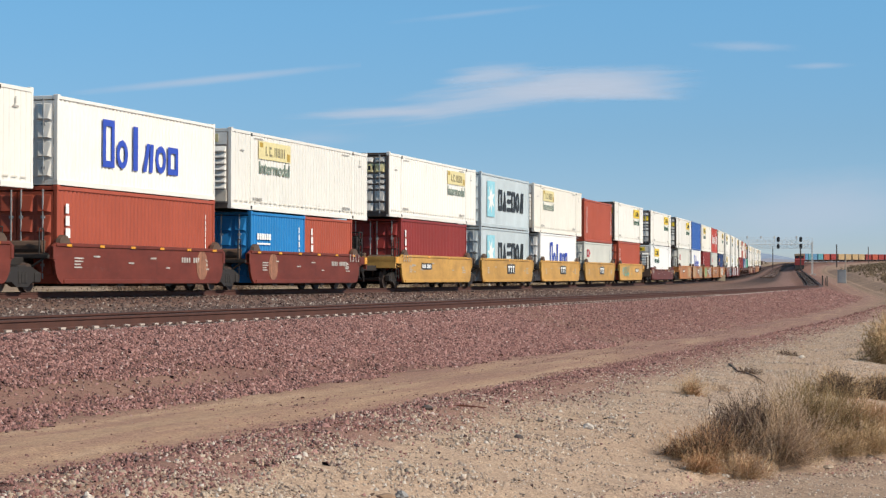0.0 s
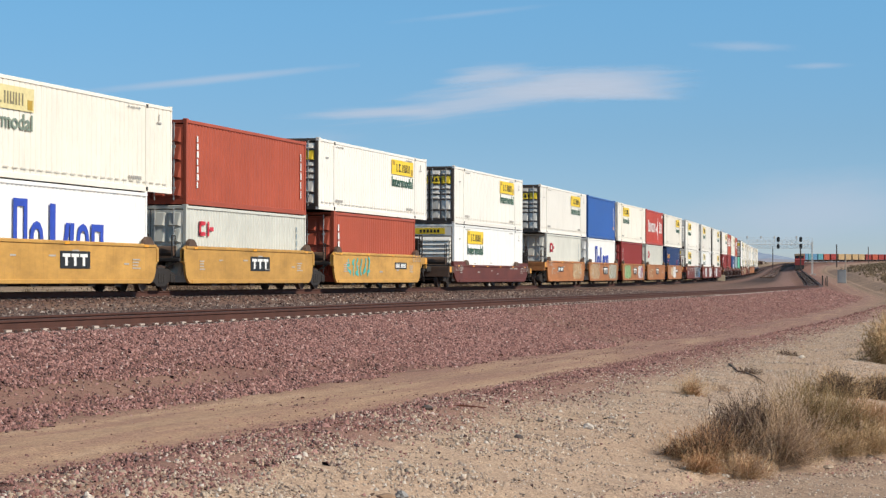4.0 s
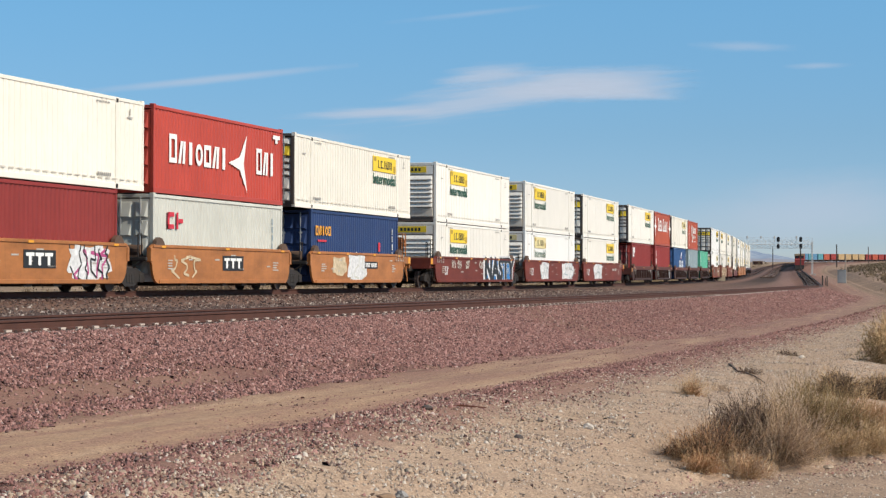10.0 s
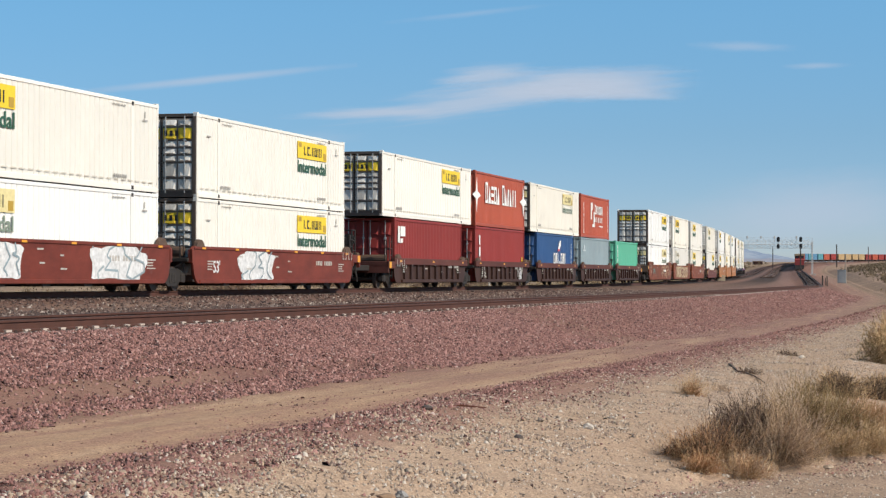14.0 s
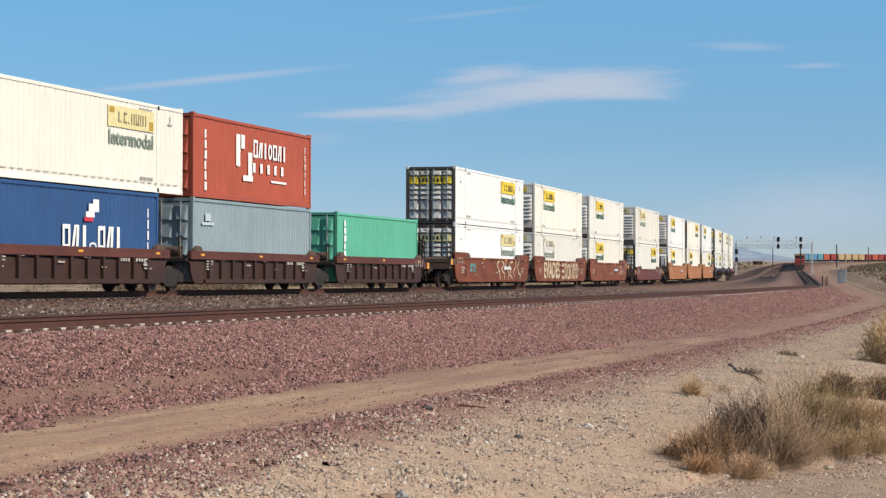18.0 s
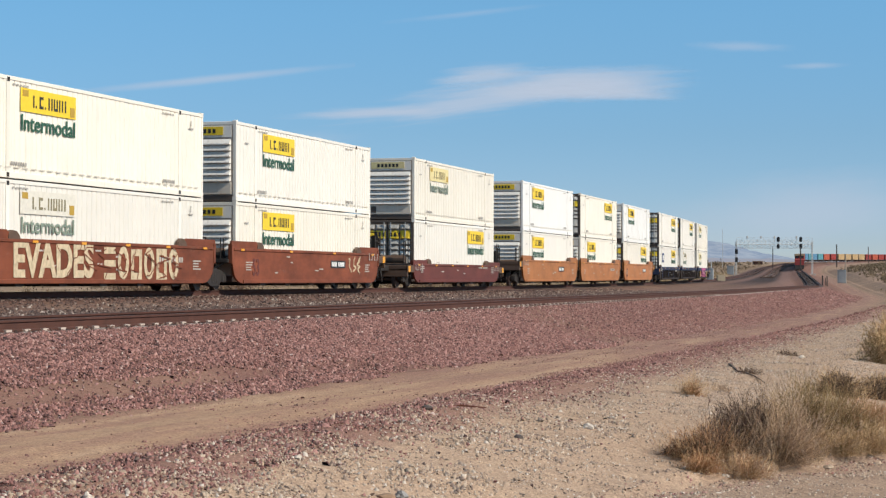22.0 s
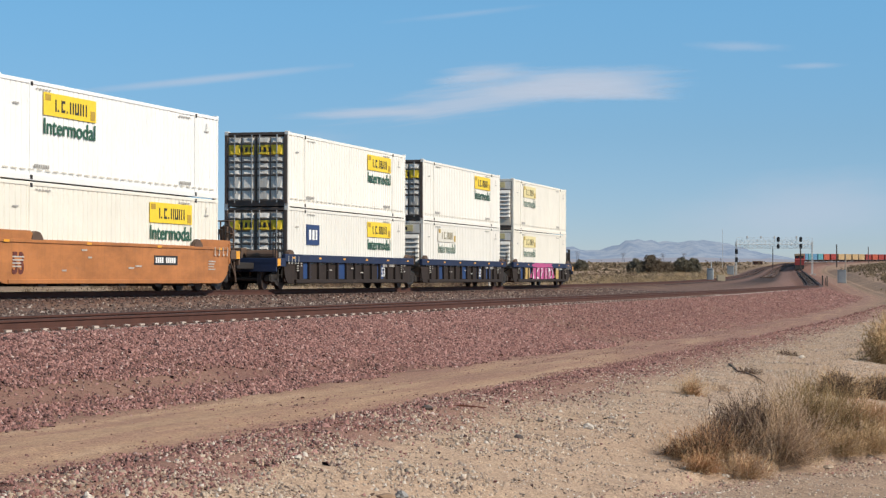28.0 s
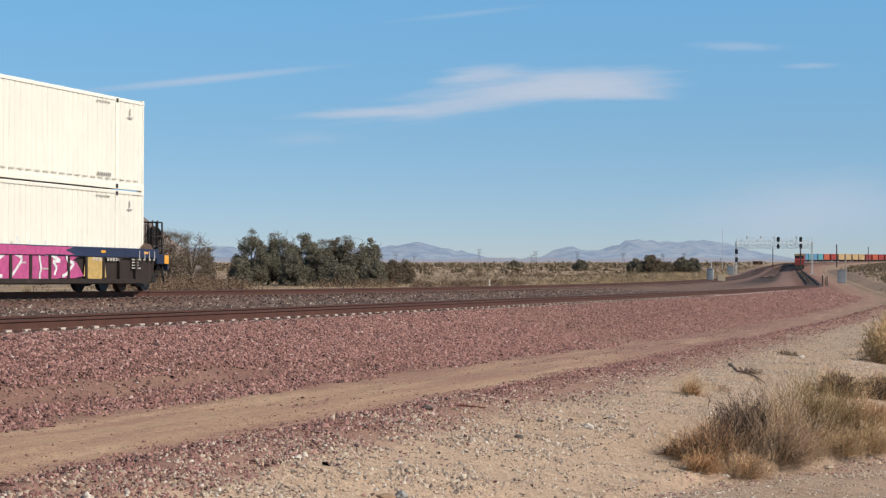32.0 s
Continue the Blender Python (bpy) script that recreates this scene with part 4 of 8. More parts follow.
def well_car(q, length, mat, label, kind, first, last, pitch_l, pitch_r, top_mat=None, raised=False, top=TOP):
    """One unit of a well car; first/last tell whether the chain of units begins or ends with it."""
    car = thing("well_car", label, "rail car", "well cars of the train")
    half = length / 2 + 0.6
    a = length / 2
    out = side_outline(length, raised, top)
    for sy in (-1, 1):
        key = ("side", length, mat.name, raised, kind, sy, top)
        if kind == "smooth":
            def make(sy=sy):
                b = Build().prism(out, *sorted((sy * 1.36, sy * 1.44)))
                b.box(-a + 0.2, a - 0.2, *sorted((sy * 1.34, sy * 1.475)), top - 0.11, top - 0.01, 0.015)
                b.box(-a + (1.15 if raised else 0.7), a - (1.15 if raised else 0.7), *sorted((sy * 1.30, sy * 1.475)), BOT, BOT + 0.13, 0.015)
                for sx in (-1, 1):
                    b.box(*sorted((sx * (a - 0.16), sx * a)), *sorted((sy * 1.3, sy * 1.47)), 0.95, top + (0.12 if raised else -0.12), 0.015)
                return b.mesh("side_sill", mat)
            s = part("side_sill", shared(key, make), car)
        else:
            def make(sy=sy):
                return Build().prism([(x, min(z, top - 0.28)) for x, z in side_outline(length, False)], *sorted((sy * 1.34, sy * 1.38))).box(
                    -a + 1.3, a - 1.3, *sorted((sy * 1.30, sy * 1.475)), BOT, BOT + 0.15, 0.015).mesh("side_panel", mat)
            s = part("side_panel", shared(key, make), car)
            chord = shared(("chord", length, top_mat.name), lambda: Build().box(-a, a, -0.075, 0.075, top - 0.24, top + 0.06, 0.02).mesh("top_chord", top_mat))
            part("top_chord", chord, car, at=pose(0, sy * 1.41, 0))
            rib = shared(("stake", mat.name), lambda: Build().prism([(-0.07, BOT + 0.14), (0.07, BOT + 0.14), (0.07, top - 0.23), (-0.07, top - 0.23)], -0.05, 0.05).mesh("stake", mat))
            n = int((length - 3.2) / 1.12)
            for k in range(n + 1):
                part("stake", rib, s, at=pose(-(length - 3.4) / 2 + k * (length - 3.4) / n, sy * 1.43, 0))
        hn = shared(("horn",), horn)
        for sx in (-1, 1):
            part("corner_guide", hn, car, "dark container guide", at=pose(sx * (a - (2.9 if raised else 0.75)), sy * 1.40, top - 0.02))
    if kind == "smooth":
        bearer = shared(("bearer",), lambda: Build().prism([(-0.30, 0.0), (0.30, 0.0), (0.22, -0.09), (-0.22, -0.09)], -1.38, 1.38).mesh("crossbearer", UNDER))
        for k in range(5):
            part("crossbearer", bearer, car, "dark crossbearer under the well", at=pose((k - 2) * (length - 4.0) / 5, 0, BOT + 0.01))
    floor = shared(("floor", length), lambda: Build().box(-a + 1.3, a - 1.3, -1.32, 1.32, BOT - 0.02, BOT + 0.06).box(-a + 0.9, -a + 1.3, -1.32, 1.32, BOT, 1.15).box(a - 1.3, a - 0.9, -1.32, 1.32, BOT, 1.15).mesh("well_floor", UNDER))
    part("well_floor", floor, car)
    # end platforms with walkway, hoses, rails
    for sx, endy, p in ((-1, first, pitch_l), (1, last, pitch_r)):
        reach = p / 2 - a + (0.0 if not endy else -0.15)
        def plat(sx=sx, reach=reach):
            x0, x1 = sorted((sx * (a - 0.9), sx * (a + max(0.25, reach - 0.05))))
            b = Build().box(x0, x1, -0.55, 0.55, 0.78, 1.02, 0.02).box(*sorted((sx * (a - 0.9), sx * (a + 0.1))), -1.34, 1.34, 0.98, 1.10, 0.02)
            b.tube((sx * (a + 0.05), -1.2, 1.0), (sx * (a + 0.1), -0.5, 0.55), 0.035, 6).tube((sx * (a + 0.05), 1.2, 1.0), (sx * (a + 0.1), 0.5, 0.55), 0.035, 6)
            return b.mesh("end_platform", UNDER)
        part("end_platform", shared(("plat", length, sx, round(reach, 2)), plat), car, "dark end walkway")
        def gear(sx=sx):
            b = Build().tube((sx * (a - 0.45), -0.95, 1.32), (sx * (a - 0.45), 0.2, 1.32), 0.2, 12)
            b.box(*sorted((sx * (a - 0.75), sx * (a - 0.2))), 0.35, 0.95, 1.1, 1.6, 0.03)
            b.tube((sx * (a - 0.1), -1.3, 1.12), (sx * (a - 0.1), 1.3, 1.12), 0.03, 6)
            for yy in (-0.3, 0.3):
                b.tube((sx * (a + 0.1), yy, 0.85), (sx * (a + 0.35), yy * 0.6, 0.5), 0.03, 6).tube((sx * (a + 0.35), yy * 0.6, 0.5), (sx * (a + 0.6), yy, 0.8), 0.03, 6)
            return b.mesh("brake_gear", GUIDE)
        part("brake_gear", shared(("gear", length, sx), gear), car, "rusty brake tank, valve box and hoses")
        rails = shared(("grab", endy), lambda: grab_rail(endy))
        for sy in (-1, 1):
            part("grab_rail", rails, car, "thin upright handrail", at=pose(sx * (a - 0.05 if not endy else a + 0.05), sy * 1.05, 1.1))
        if endy:
            ext = max(0.3, min(0.95, reach - 0.4))
            tm = top_mat or (GUIDE if raised else mat)
            def deck():
                x0, x1 = sorted((sx * (a - 0.1), sx * (a + ext)))
                b = Build().box(x0, x1, -1.40, 1.40, top - 0.34, top - 0.26, 0.01)
                for yy in (-1.42, 1.42):
                    b.box(x0, x1, yy - 0.05, yy + 0.05, top - 0.42, top - 0.10, 0.015)
                xe = sx * (a + ext)
                return b.box(*sorted((xe, xe - sx * 0.1)), -1.45, 1.45, top - 0.62, top - 0.10, 0.015).tube((sx * (a - 0.2), -1.3, 0.95), (sx * (a + ext - 0.1), -1.3, top - 0.4), 0.05, 6).tube(
                    (sx * (a - 0.2), 1.3, 0.95), (sx * (a + ext - 0.1), 1.3, top - 0.4), 0.05, 6).mesh("end_deck", tm)
            dk = part("end_deck", shared(("deck", length, sx, round(ext, 2), tm.name, top), deck), car, "short deck over the end truck")
            part("reflector", shared(("endrefl", sx, round(ext, 2), length, top), lambda: Build().box(*sorted((sx * (a + ext - 0.42), sx * (a + ext - 0.08))), -1.478, -1.471, top - 0.4, top - 0.12).mesh("reflector", AMBER)), dk, "square amber reflector")
            for k in range(2):
                for m in (-1, 1):
                    iron = shared(("iron", m), lambda: Build().prism([(0, 0), (m * 0.14, 0), (m * 0.14, 0.05), (m * 0.05, 0.05), (m * 0.05, 0.3), (0, 0.3)], SIDE - 0.012, SIDE - 0.004).mesh("grab_iron", PALELET))
                    part("grab_iron", iron, car, "worn white painted grab iron", at=pose(sx * (a - 0.55 - k * 0.75) - m * 0.23, 0, top - 0.31))
            if sx == 1:
                def stand():
                    xs = a + ext - 0.12
                    b = Build()
                    for yy in (-1.25, -0.75):
                        for xx in (xs - 0.45, xs):
                            b.tube((xx, yy, 0.7), (xx, yy, top + 0.95), 0.03, 6)
                    for zz in (top + 0.1, top + 0.5, top + 0.95):
                        for yy in (-1.25, -0.75):
                            b.tube((xs - 0.45, yy, zz), (xs, yy, zz), 0.022, 6)
                        for xx in (xs - 0.45, xs):
                            b.tube((xx, -1.25, zz), (xx, -0.75, zz), 0.022, 6)
                    b.tube((xs - 0.1, -1.0, top + 0.55), (xs - 0.04, -1.0, top + 0.55), 0.27, 14).box(xs - 0.35, xs - 0.12, -1.15, -0.85, top + 0.2, top + 0.75, 0.02)
                    b.tube((xs - 0.2, -1.3, top - 0.2), (xs - 0.05, -1.35, 0.3), 0.035, 6).tube((xs - 0.6, -1.3, top - 0.3), (xs - 0.1, -1.36, 0.45), 0.03, 6)
                    return b.mesh("hand_brake_stand", tm if kind == "smooth" and mat is OCAR else UNDER)
                part("hand_brake_stand", shared(("stand", length, round(ext, 2), mat.name, top), stand), car, "tall frame with a hand brake wheel")
            part("ladder", shared(("ladder",), lambda: ladder(0.45, 2.3)), car, "steel end ladder", at=pose(sx * (a + 0.12), -1.3, 0))
            cp = shared(("coupler", sx), lambda: Build().box(*sorted((sx * 0.0, sx * 0.75)), -0.12, 0.12, 0.72, 0.94, 0.03).box(*sorted((sx * 0.6, sx * 0.95)), -0.2, 0.2, 0.68, 0.98, 0.04).mesh("coupler", UNDER))
            part("coupler", cp, car, at=pose(sx * (a + max(0.2, min(reach, 1.9) - 0.75)), 0, 0))
            bogie(car, sx * (a - 0.45))
        elif sx == -1:
            bogie(car, -p / 2)
    MOVING.append((car, q, half, Matrix.Identity(4)))
    return car


def grab_rail(tall):
    b = Build()
    h = 1.05 if tall else 0.75
    for dx in (-0.14, 0.14):
        b.tube((dx, 0, 0), (dx, 0, h), 0.02, 6)
    b.tube((-0.14, 0, h), (0.14, 0, h), 0.02, 6)
    return b.mesh("grab_rail", UNDER)




def side_marks(car, length, plate_x, style, n_refl=8, pale=PALELET, top=TOP):
    """Reporting plate as plain bars, reflectors, stencils."""
    if style == "plate":
        pl = decal(car, "mark_plate", BLACK, [(plate_x - 0.95, plate_x + 0.95, 0.86, 1.16)], SIDE + 0.036, "black plate with plain white bars")
        decal(pl, "marking", WHITELET, [(plate_x - 0.84 + k * 0.165, plate_x - 0.73 + k * 0.165, 0.92, 1.10) for k in range(10) if k != 4], SIDE + 0.027)
    elif style == "logo":
        pl = decal(car, "mark_plate", BLACK, [(plate_x - 1.0, plate_x + 1.0, 0.70, 1.22)], SIDE + 0.036, "black plate with white shapes")
        r = []
        for k in range(3):
            a = plate_x - 0.86 + k * 0.58
            r += [(a, a + 0.5, 1.04, 1.14), (a + 0.17, a + 0.33, 0.78, 1.04)]
        decal(pl, "marking", WHITELET, r, SIDE + 0.027)
    else:
        decal(car, "marking", pale, [(plate_x - 0.9 + k * 0.2, plate_x - 0.77 + k * 0.2, 0.95, 1.12) for k in range(10) if k != 4], SIDE + 0.036)
    ref = shared(("reflector",), lambda: Build().box(-0.16, 0.16, -0.004, 0.004, -0.035, 0.035).mesh("reflector", AMBER))
    for k in range(n_refl):
        part("reflector", ref, car, "amber reflector strip", at=pose(-length / 2 + 1.0 + k * (length - 2.0) / (n_refl - 1), SIDE, top - 0.07))
    small = []
    rnd = random.Random(int(plate_x * 10) + int(length * 7))
    for sx in (-1, 1):
        x = sx * (length / 2 - 1.7)
        for k in range(4):
            small.append((x - 0.3, x - 0.3 + rnd.uniform(0.3, 0.7), 0.72 + k * 0.09, 0.76 + k * 0.09))
    small += [(x, x + rnd.uniform(0.2, 0.5), z, z + 0.05) for x, z in [(rnd.uniform(-5, 5), rnd.uniform(0.6, 1.25)) for _ in range(6)]]
    decal(car, "stencil", pale, small, SIDE + 0.036)


def scrawl(car, mat, x0, x1, z0, z1, seed, n=5, w=0.09, label="sprayed graffiti"):
    """Graffiti: looping thick strokes, letter by letter, that spell nothing."""
    rnd = random.Random(seed)
    b = Build()
    y = SIDE + 0.036
    lw = (x1 - x0) / n
    for k in range(n):
        cx = x0 + (k + 0.5) * lw
        pts = []
        for j in range(7):
            pts.append((cx + rnd.uniform(-0.5, 0.5) * lw, z0 + (z1 - z0) * (j / 6 if k % 2 else 1 - j / 6) + rnd.uniform(-0.12, 0.12) * (z1 - z0)))
        for (xa, za), (xb, zb) in zip(pts, pts[1:]):
            d = math.hypot(xb - xa, zb - za) or 1
            nx, nz = -(zb - za) / d * w, (xb - xa) / d * w
            yy = y - 0.003 - 0.0006 * (k * 7 + len(b.f) % 7)
            b.raw([(xa + nx, yy, za + nz), (xb + nx, yy, zb + nz), (xb - nx, yy, zb - nz), (xa - nx, yy, za - nz)], [(0, 1, 2, 3)])
    g = part("graffiti", b.mesh("graffiti", mat), car, label)
    g["kind"] = "stuff"
    return g


def blob(car, mat, x0, x1, z0, z1, seed, y=SIDE + 0.034, label="sprayed graffiti", lumps=5):
    """A filled graffiti patch with a lumpy outline."""
    rnd = random.Random(seed)
    n = 36
    cx, cz = (x0 + x1) / 2, (z0 + z1) / 2
    ph = rnd.uniform(0, 6)
    v = []
    for i in range(n):
        g = 2 * math.pi * i / n
        sx = abs(math.cos(g)) ** 0.5 * (1 if math.cos(g) > 0 else -1)
        sz = abs(math.sin(g)) ** 0.5 * (1 if math.sin(g) > 0 else -1)
        k = 0.9 + 0.1 * math.sin(lumps * g + ph) + rnd.uniform(-0.04, 0.04)
        v.append((cx + sx * k * (x1 - x0) / 2, y, cz + sz * k * (z1 - z0) / 2))
    v += [(a, y - 0.003, c) for a, _, c in v]
    f = [tuple(range(n, 2 * n))] + [(i, (i + 1) % n, (i + 1) % n + n, i + n) for i in range(n)]
    return part("graffiti", Build().raw(v, f).mesh("graffiti", mat), car, label)


# chains of units: colour, style, raised ends, top chord
CHAINS = [
    ((0, 1, 2), REDCAR, "dark red", "smooth", False, None),
    ((3, 4, 5, 6, 7), YCAR, "mustard yellow", "smooth", False, None),
    ((8,), MAROON, "maroon", "smooth", True, None),
    ((9, 10, 11, 12, 13), OCAR, "faded orange", "smooth", False, None),
    ((14, 15, 16), REDCAR, "dark red", "smooth", False, None),
    ((17, 18, 19, 20, 21), BROWNCAR, "dark brown ribbed", "ribbed", False, BROWNTOP),
    ((22, 23, 24), RUSTCAR, "rust brown", "smooth", True, None),
    ((25,), MAROON, "maroon", "smooth", True, None),
    ((26, 27, 28), OCAR, "clean orange", "smooth", True, None),
    ((29, 30, 31), BLACKCAR, "black ribbed", "ribbed", False, NAVYTOP),
]
UNIT_Q = [-302.8, -287.1, -271.4, -251.9, -236.45, -220.8, -205.4, -189.7, -168.15, -146.8, -131.7, -116.1, -101.15, -85.6,
          -64.75, -44.3, -24.9, -3.3, 11.9, 27.8, 42.9, 58.44, 79.8, 99.25, 118.5, 141.7, 165.43, 184.5, 204.28, 227.63, 246.87, 266.53]
CARS = {}
CAR_TOP = {BROWNCAR.name: 1.30, BLACKCAR.name: 1.30, MAROON.name: 1.14}
for units, cmat, cname, style, raised, tmat in CHAINS:
    for k, u in enumerate(units):
        long_well = u in (8, 14, 15, 16, 22, 23, 24, 25, 26, 27, 28, 29, 30, 31)
        base = 19.35 if long_well else 15.45
        pl = UNIT_Q[u] - UNIT_Q[u - 1] if u else base
        pr = UNIT_Q[u + 1] - UNIT_Q[u] if u < 31 else 20.6
        length = 17.7 if long_well else 13.3
        CARS[u] = (well_car(UNIT_Q[u], length, cmat, "%s steel well car carrying stacked containers" % cname, style, k == 0, k == len(units) - 1, pl, pr, tmat, raised, CAR_TOP.get(cmat.name, TOP) if units[0] != 0 else 1.45), length)

LOWER, UPPER = 0.31, 0.31 + 2.893
LOW_CUBE = 2.59 / 2.85           # eight and a half feet instead of nine and a half
FIT = {(0, "upper"): (-0.25, 1.0), (1, "lower"): (-0.05, 1.0), (1, "upper"): (-0.06, 0.917), (2, "lower"): (-0.04, LOW_CUBE), (2, "upper"): (-0.28, 1.0),
       (6, "lower"): (-0.02, LOW_CUBE), (6, "upper"): (-0.28, 1.0)}


def load(u, slot, length, mat, label, q=None, **kw):
    car, clen = CARS[u]
    dz, tall = FIT.get((u, slot), (0.0, 1.0))
    ob, h = container(length, mat, label, UNIT_Q[u] if q is None else q, UNIT_Q[u], clen / 2 + 0.6, (LOWER if slot == "lower" else UPPER) + dz, slot=slot, **kw)
    ob.scale = (1, 1, tall)
    return ob, h


def van(u, slot, mat, end, side, faded=False, q=None, label=""):
    colour = {"white_container_paint": "white", "cool_white_container_paint": "bright white", "ivory_container_paint": "cream"}[mat.name]
    text = label or "%s container with %s sign and %s, %s" % (
        colour, "faded" if faded else "yellow", "dark doors" if end == "door" else "grey nose", "stacked on top" if slot == "upper" else "low in well")
    ob, h = load(u, slot, 16.15, mat, text, q, kind="van", end=end, sign_mat=PALEYEL if faded else YELLOW)
    van_decals(ob, h, side, faded)
    return ob, h


def iso(u, slot, mat, label, length=12.19, q=None, end="door"):
    return load(u, slot, length, mat, label, q, end=end)


def blue_word(ob):
    word_blocks(ob, BLUELET, -3.1, 2.9, 0.75, 2.35, (1.0, 0.62, 0.95, 0.62, 0.62, 0.62), "big blue plain shapes of a brand word", "FOIDOF")


def pale_star(ob):
    decal(ob, "logo_square", CYANLET, [(-4.75, -2.95, 0.55, 2.45)], FACE, "pale cyan square with white star")
    star(ob, "logo_star", WHITELET, -3.85, 1.5, 0.85, FACE - 0.009, 7, 0.4)
    word_blocks(ob, BLACK, -2.1, 4.6, 0.95, 2.1, (1, 1, 1, 1, 1, 1), "dark plain shapes of a brand word", "FWSFOD")
    code_column(ob, 5.2, GREYC, 5, 0.2, 0.12)


for u, slot, mat, end, side, faded in [
        (0, "upper", WHITE, "nose", "L", False), (2, "upper", WHITE, "nose", "L", True), (3, "upper", WHITE, "door", "R", True), (5, "upper", IVORY, "nose", "L", True),
        (7, "upper", WHITE, "door", "R", False), (8, "upper", WHITE, "door", "R", False), (8, "lower", WHITE_COOL, "nose", "L", False),
        (9, "upper", WHITE, "door", "R", False), (11, "upper", IVORY, "nose", "L", False), (13, "upper", IVORY, "door", "R", False),
        (14, "upper", WHITE, "nose", "L", False), (14, "lower", WHITE, "nose", "L", False), (15, "upper", WHITE, "nose", "L", False),
        (15, "lower", WHITE_COOL, "nose", "L", True), (16, "upper", WHITE, "door", "R", False), (16, "lower", WHITE, "door", "R", False),
        (17, "upper", WHITE, "door", "R", False), (19, "upper", IVORY, "door", "R", True), (22, "upper", WHITE_COOL, "door", "R", False),
        (22, "lower", WHITE_COOL, "door", "R", True), (23, "upper", IVORY, "nose", "L", False), (23, "lower", WHITE, "nose", "L", "white"),
        (24, "upper", WHITE, "nose", "L", False), (24, "lower", IVORY, "nose", "L", False), (25, "upper", IVORY, "nose", "L", True),
        (25, "lower", WHITE, "door", "R", False), (26, "upper", WHITE_COOL, "nose", "L", False), (26, "lower", WHITE, "nose", "L", False),
        (27, "upper", IVORY, "door", "R", False), (27, "lower", IVORY, "nose", "L", False), (28, "upper", WHITE_COOL, "nose", "L", False),
        (28, "lower", IVORY, "door", "R", False), (29, "upper", WHITE, "door", "R", False), (29, "lower", WHITE, "door", "R", False),
        (30, "upper", WHITE, "door", "R", False), (30, "lower", WHITE, "nose", "L", "white"), (31, "upper", IVORY, "nose", "L", True), (31, "lower", IVORY, "nose", "L", True)]:
    made = van(u, slot, mat, end, side, faded)
    if (u, slot) == (29, "lower"):
        decal(made[0], "small_logo", NAVY, [(-5.9, -4.3, 1.45, 2.25)], FACE, "dark blue square logo")
        decal(made[0], "logo_shape", WHITELET, [(-5.6, -5.35, 1.65, 2.05), (-5.2, -4.95, 1.65, 2.05), (-4.8, -4.6, 1.65, 2.05)], FACE - 0.009)

ob, h = iso(0, "lower", WHITE, "white steel container low in dark red well car")
ob, h = iso(1, "upper", WHITE, "white container with big blue brand shapes on red container")
blue_word(ob)
ob, h = iso(1, "lower", REDC, "red container with white code marks in dark red well car")
code_column(ob, -5.55, WHITELET, 6, 0.36, 0.3)
code_column(ob, 5.2, WHITELET, 9, 0.2, 0.06)
ob, h = iso(2, "lower", SKYBLUE, "short bright blue container in dark red well car", 6.06, -274.44)
decal(ob, "logo_shape", WHITELET, [(-2.4 + k * 0.25, -2.2 + k * 0.25, 1.75, 2.0) for k in range(6)] + [(-2.4, -1.0, 1.55, 1.62)])
code_column(ob, 2.2, WHITELET, 6, 0.3, 0.12)
ob, h = iso(2, "lower", REDC, "short faded red container in dark red well car", 6.06, -268.46)
code_column(ob, -2.3, WHITELET, 6, 0.36, 0.26)
ob, h = iso(3, "lower", DKREDC, "dark red container with white code marks in yellow well car")
code_column(ob, -5.5, WHITELET, 5, 0.4, 0.26)
for slot in ("upper", "lower"):
    ob, h = iso(4, slot, PALEBLUEGREY, "pale grey container with cyan star square and dark brand shapes")
    pale_star(ob)
for u in (5, 10):
    ob, h = iso(u, "lower", WHITE_COOL, "white container with big blue brand shapes in low well car")
    blue_word(ob)
ob, h = iso(6, "upper", REDC, "plain red container stacked on a pale grey container")
code_column(ob, -5.2, WHITELET, 7, 0.26, 0.16)
code_column(ob, 5.4, WHITELET, 5, 0.36, 0.1)
for u in (6, 9, 12):
    ob, h = iso(u, "lower", GREYC, "pale grey container with small red logo in well car")
    decal(ob, "small_logo", REDLET, [(-4.95, -4.4, 1.75, 1.9), (-4.95, -4.4, 2.15, 2.3), (-4.95, -4.8, 1.75, 2.3), (-4.2, -4.05, 1.75, 2.3), (-4.0, -3.65, 1.95, 2.1)], FACE, "small red logo shapes")
    code_column(ob, 4.9, SLATE, 4, 0.3, 0.14)
ob, h = iso(7, "lower", REDC, "faded red container with white code marks in yellow well car")
code_column(ob, -5.6, WHITELET, 6, 0.34, 0.22)
ob, h = iso(10, "upper", BLUEC, "plain blue container stacked on a white container")
code_column(ob, 5.2, WHITELET, 5, 0.34, 0.1)
decal(ob, "warning_label", AMBER, [(5.0, 5.4, 0.75, 0.95)])
ob, h = iso(11, "lower", DKREDC, "dark red container with white code marks in orange well car")
code_column(ob, -5.5, WHITELET, 5, 0.34, 0.14)
ob, h = iso(12, "upper", REDBR, "bright red container with white brand shapes and bird figure")
word_blocks(ob, WHITELET, -4.9, 0.4, 1.05, 2.0, (1, 0.8, 0.8, 0.8, 0.8, 0.8, 0.8), "white plain shapes of a brand word")
star(ob, "logo_bird", WHITELET, 1.7, 1.35, 1.2, FACE - 0.001, 3, 0.22, "white bird-like plain shape", 0.5)
word_blocks(ob, WHITELET, 3.2, 5.2, 1.05, 2.0, (1, 0.9, 0.9), "white plain shapes of a brand word")
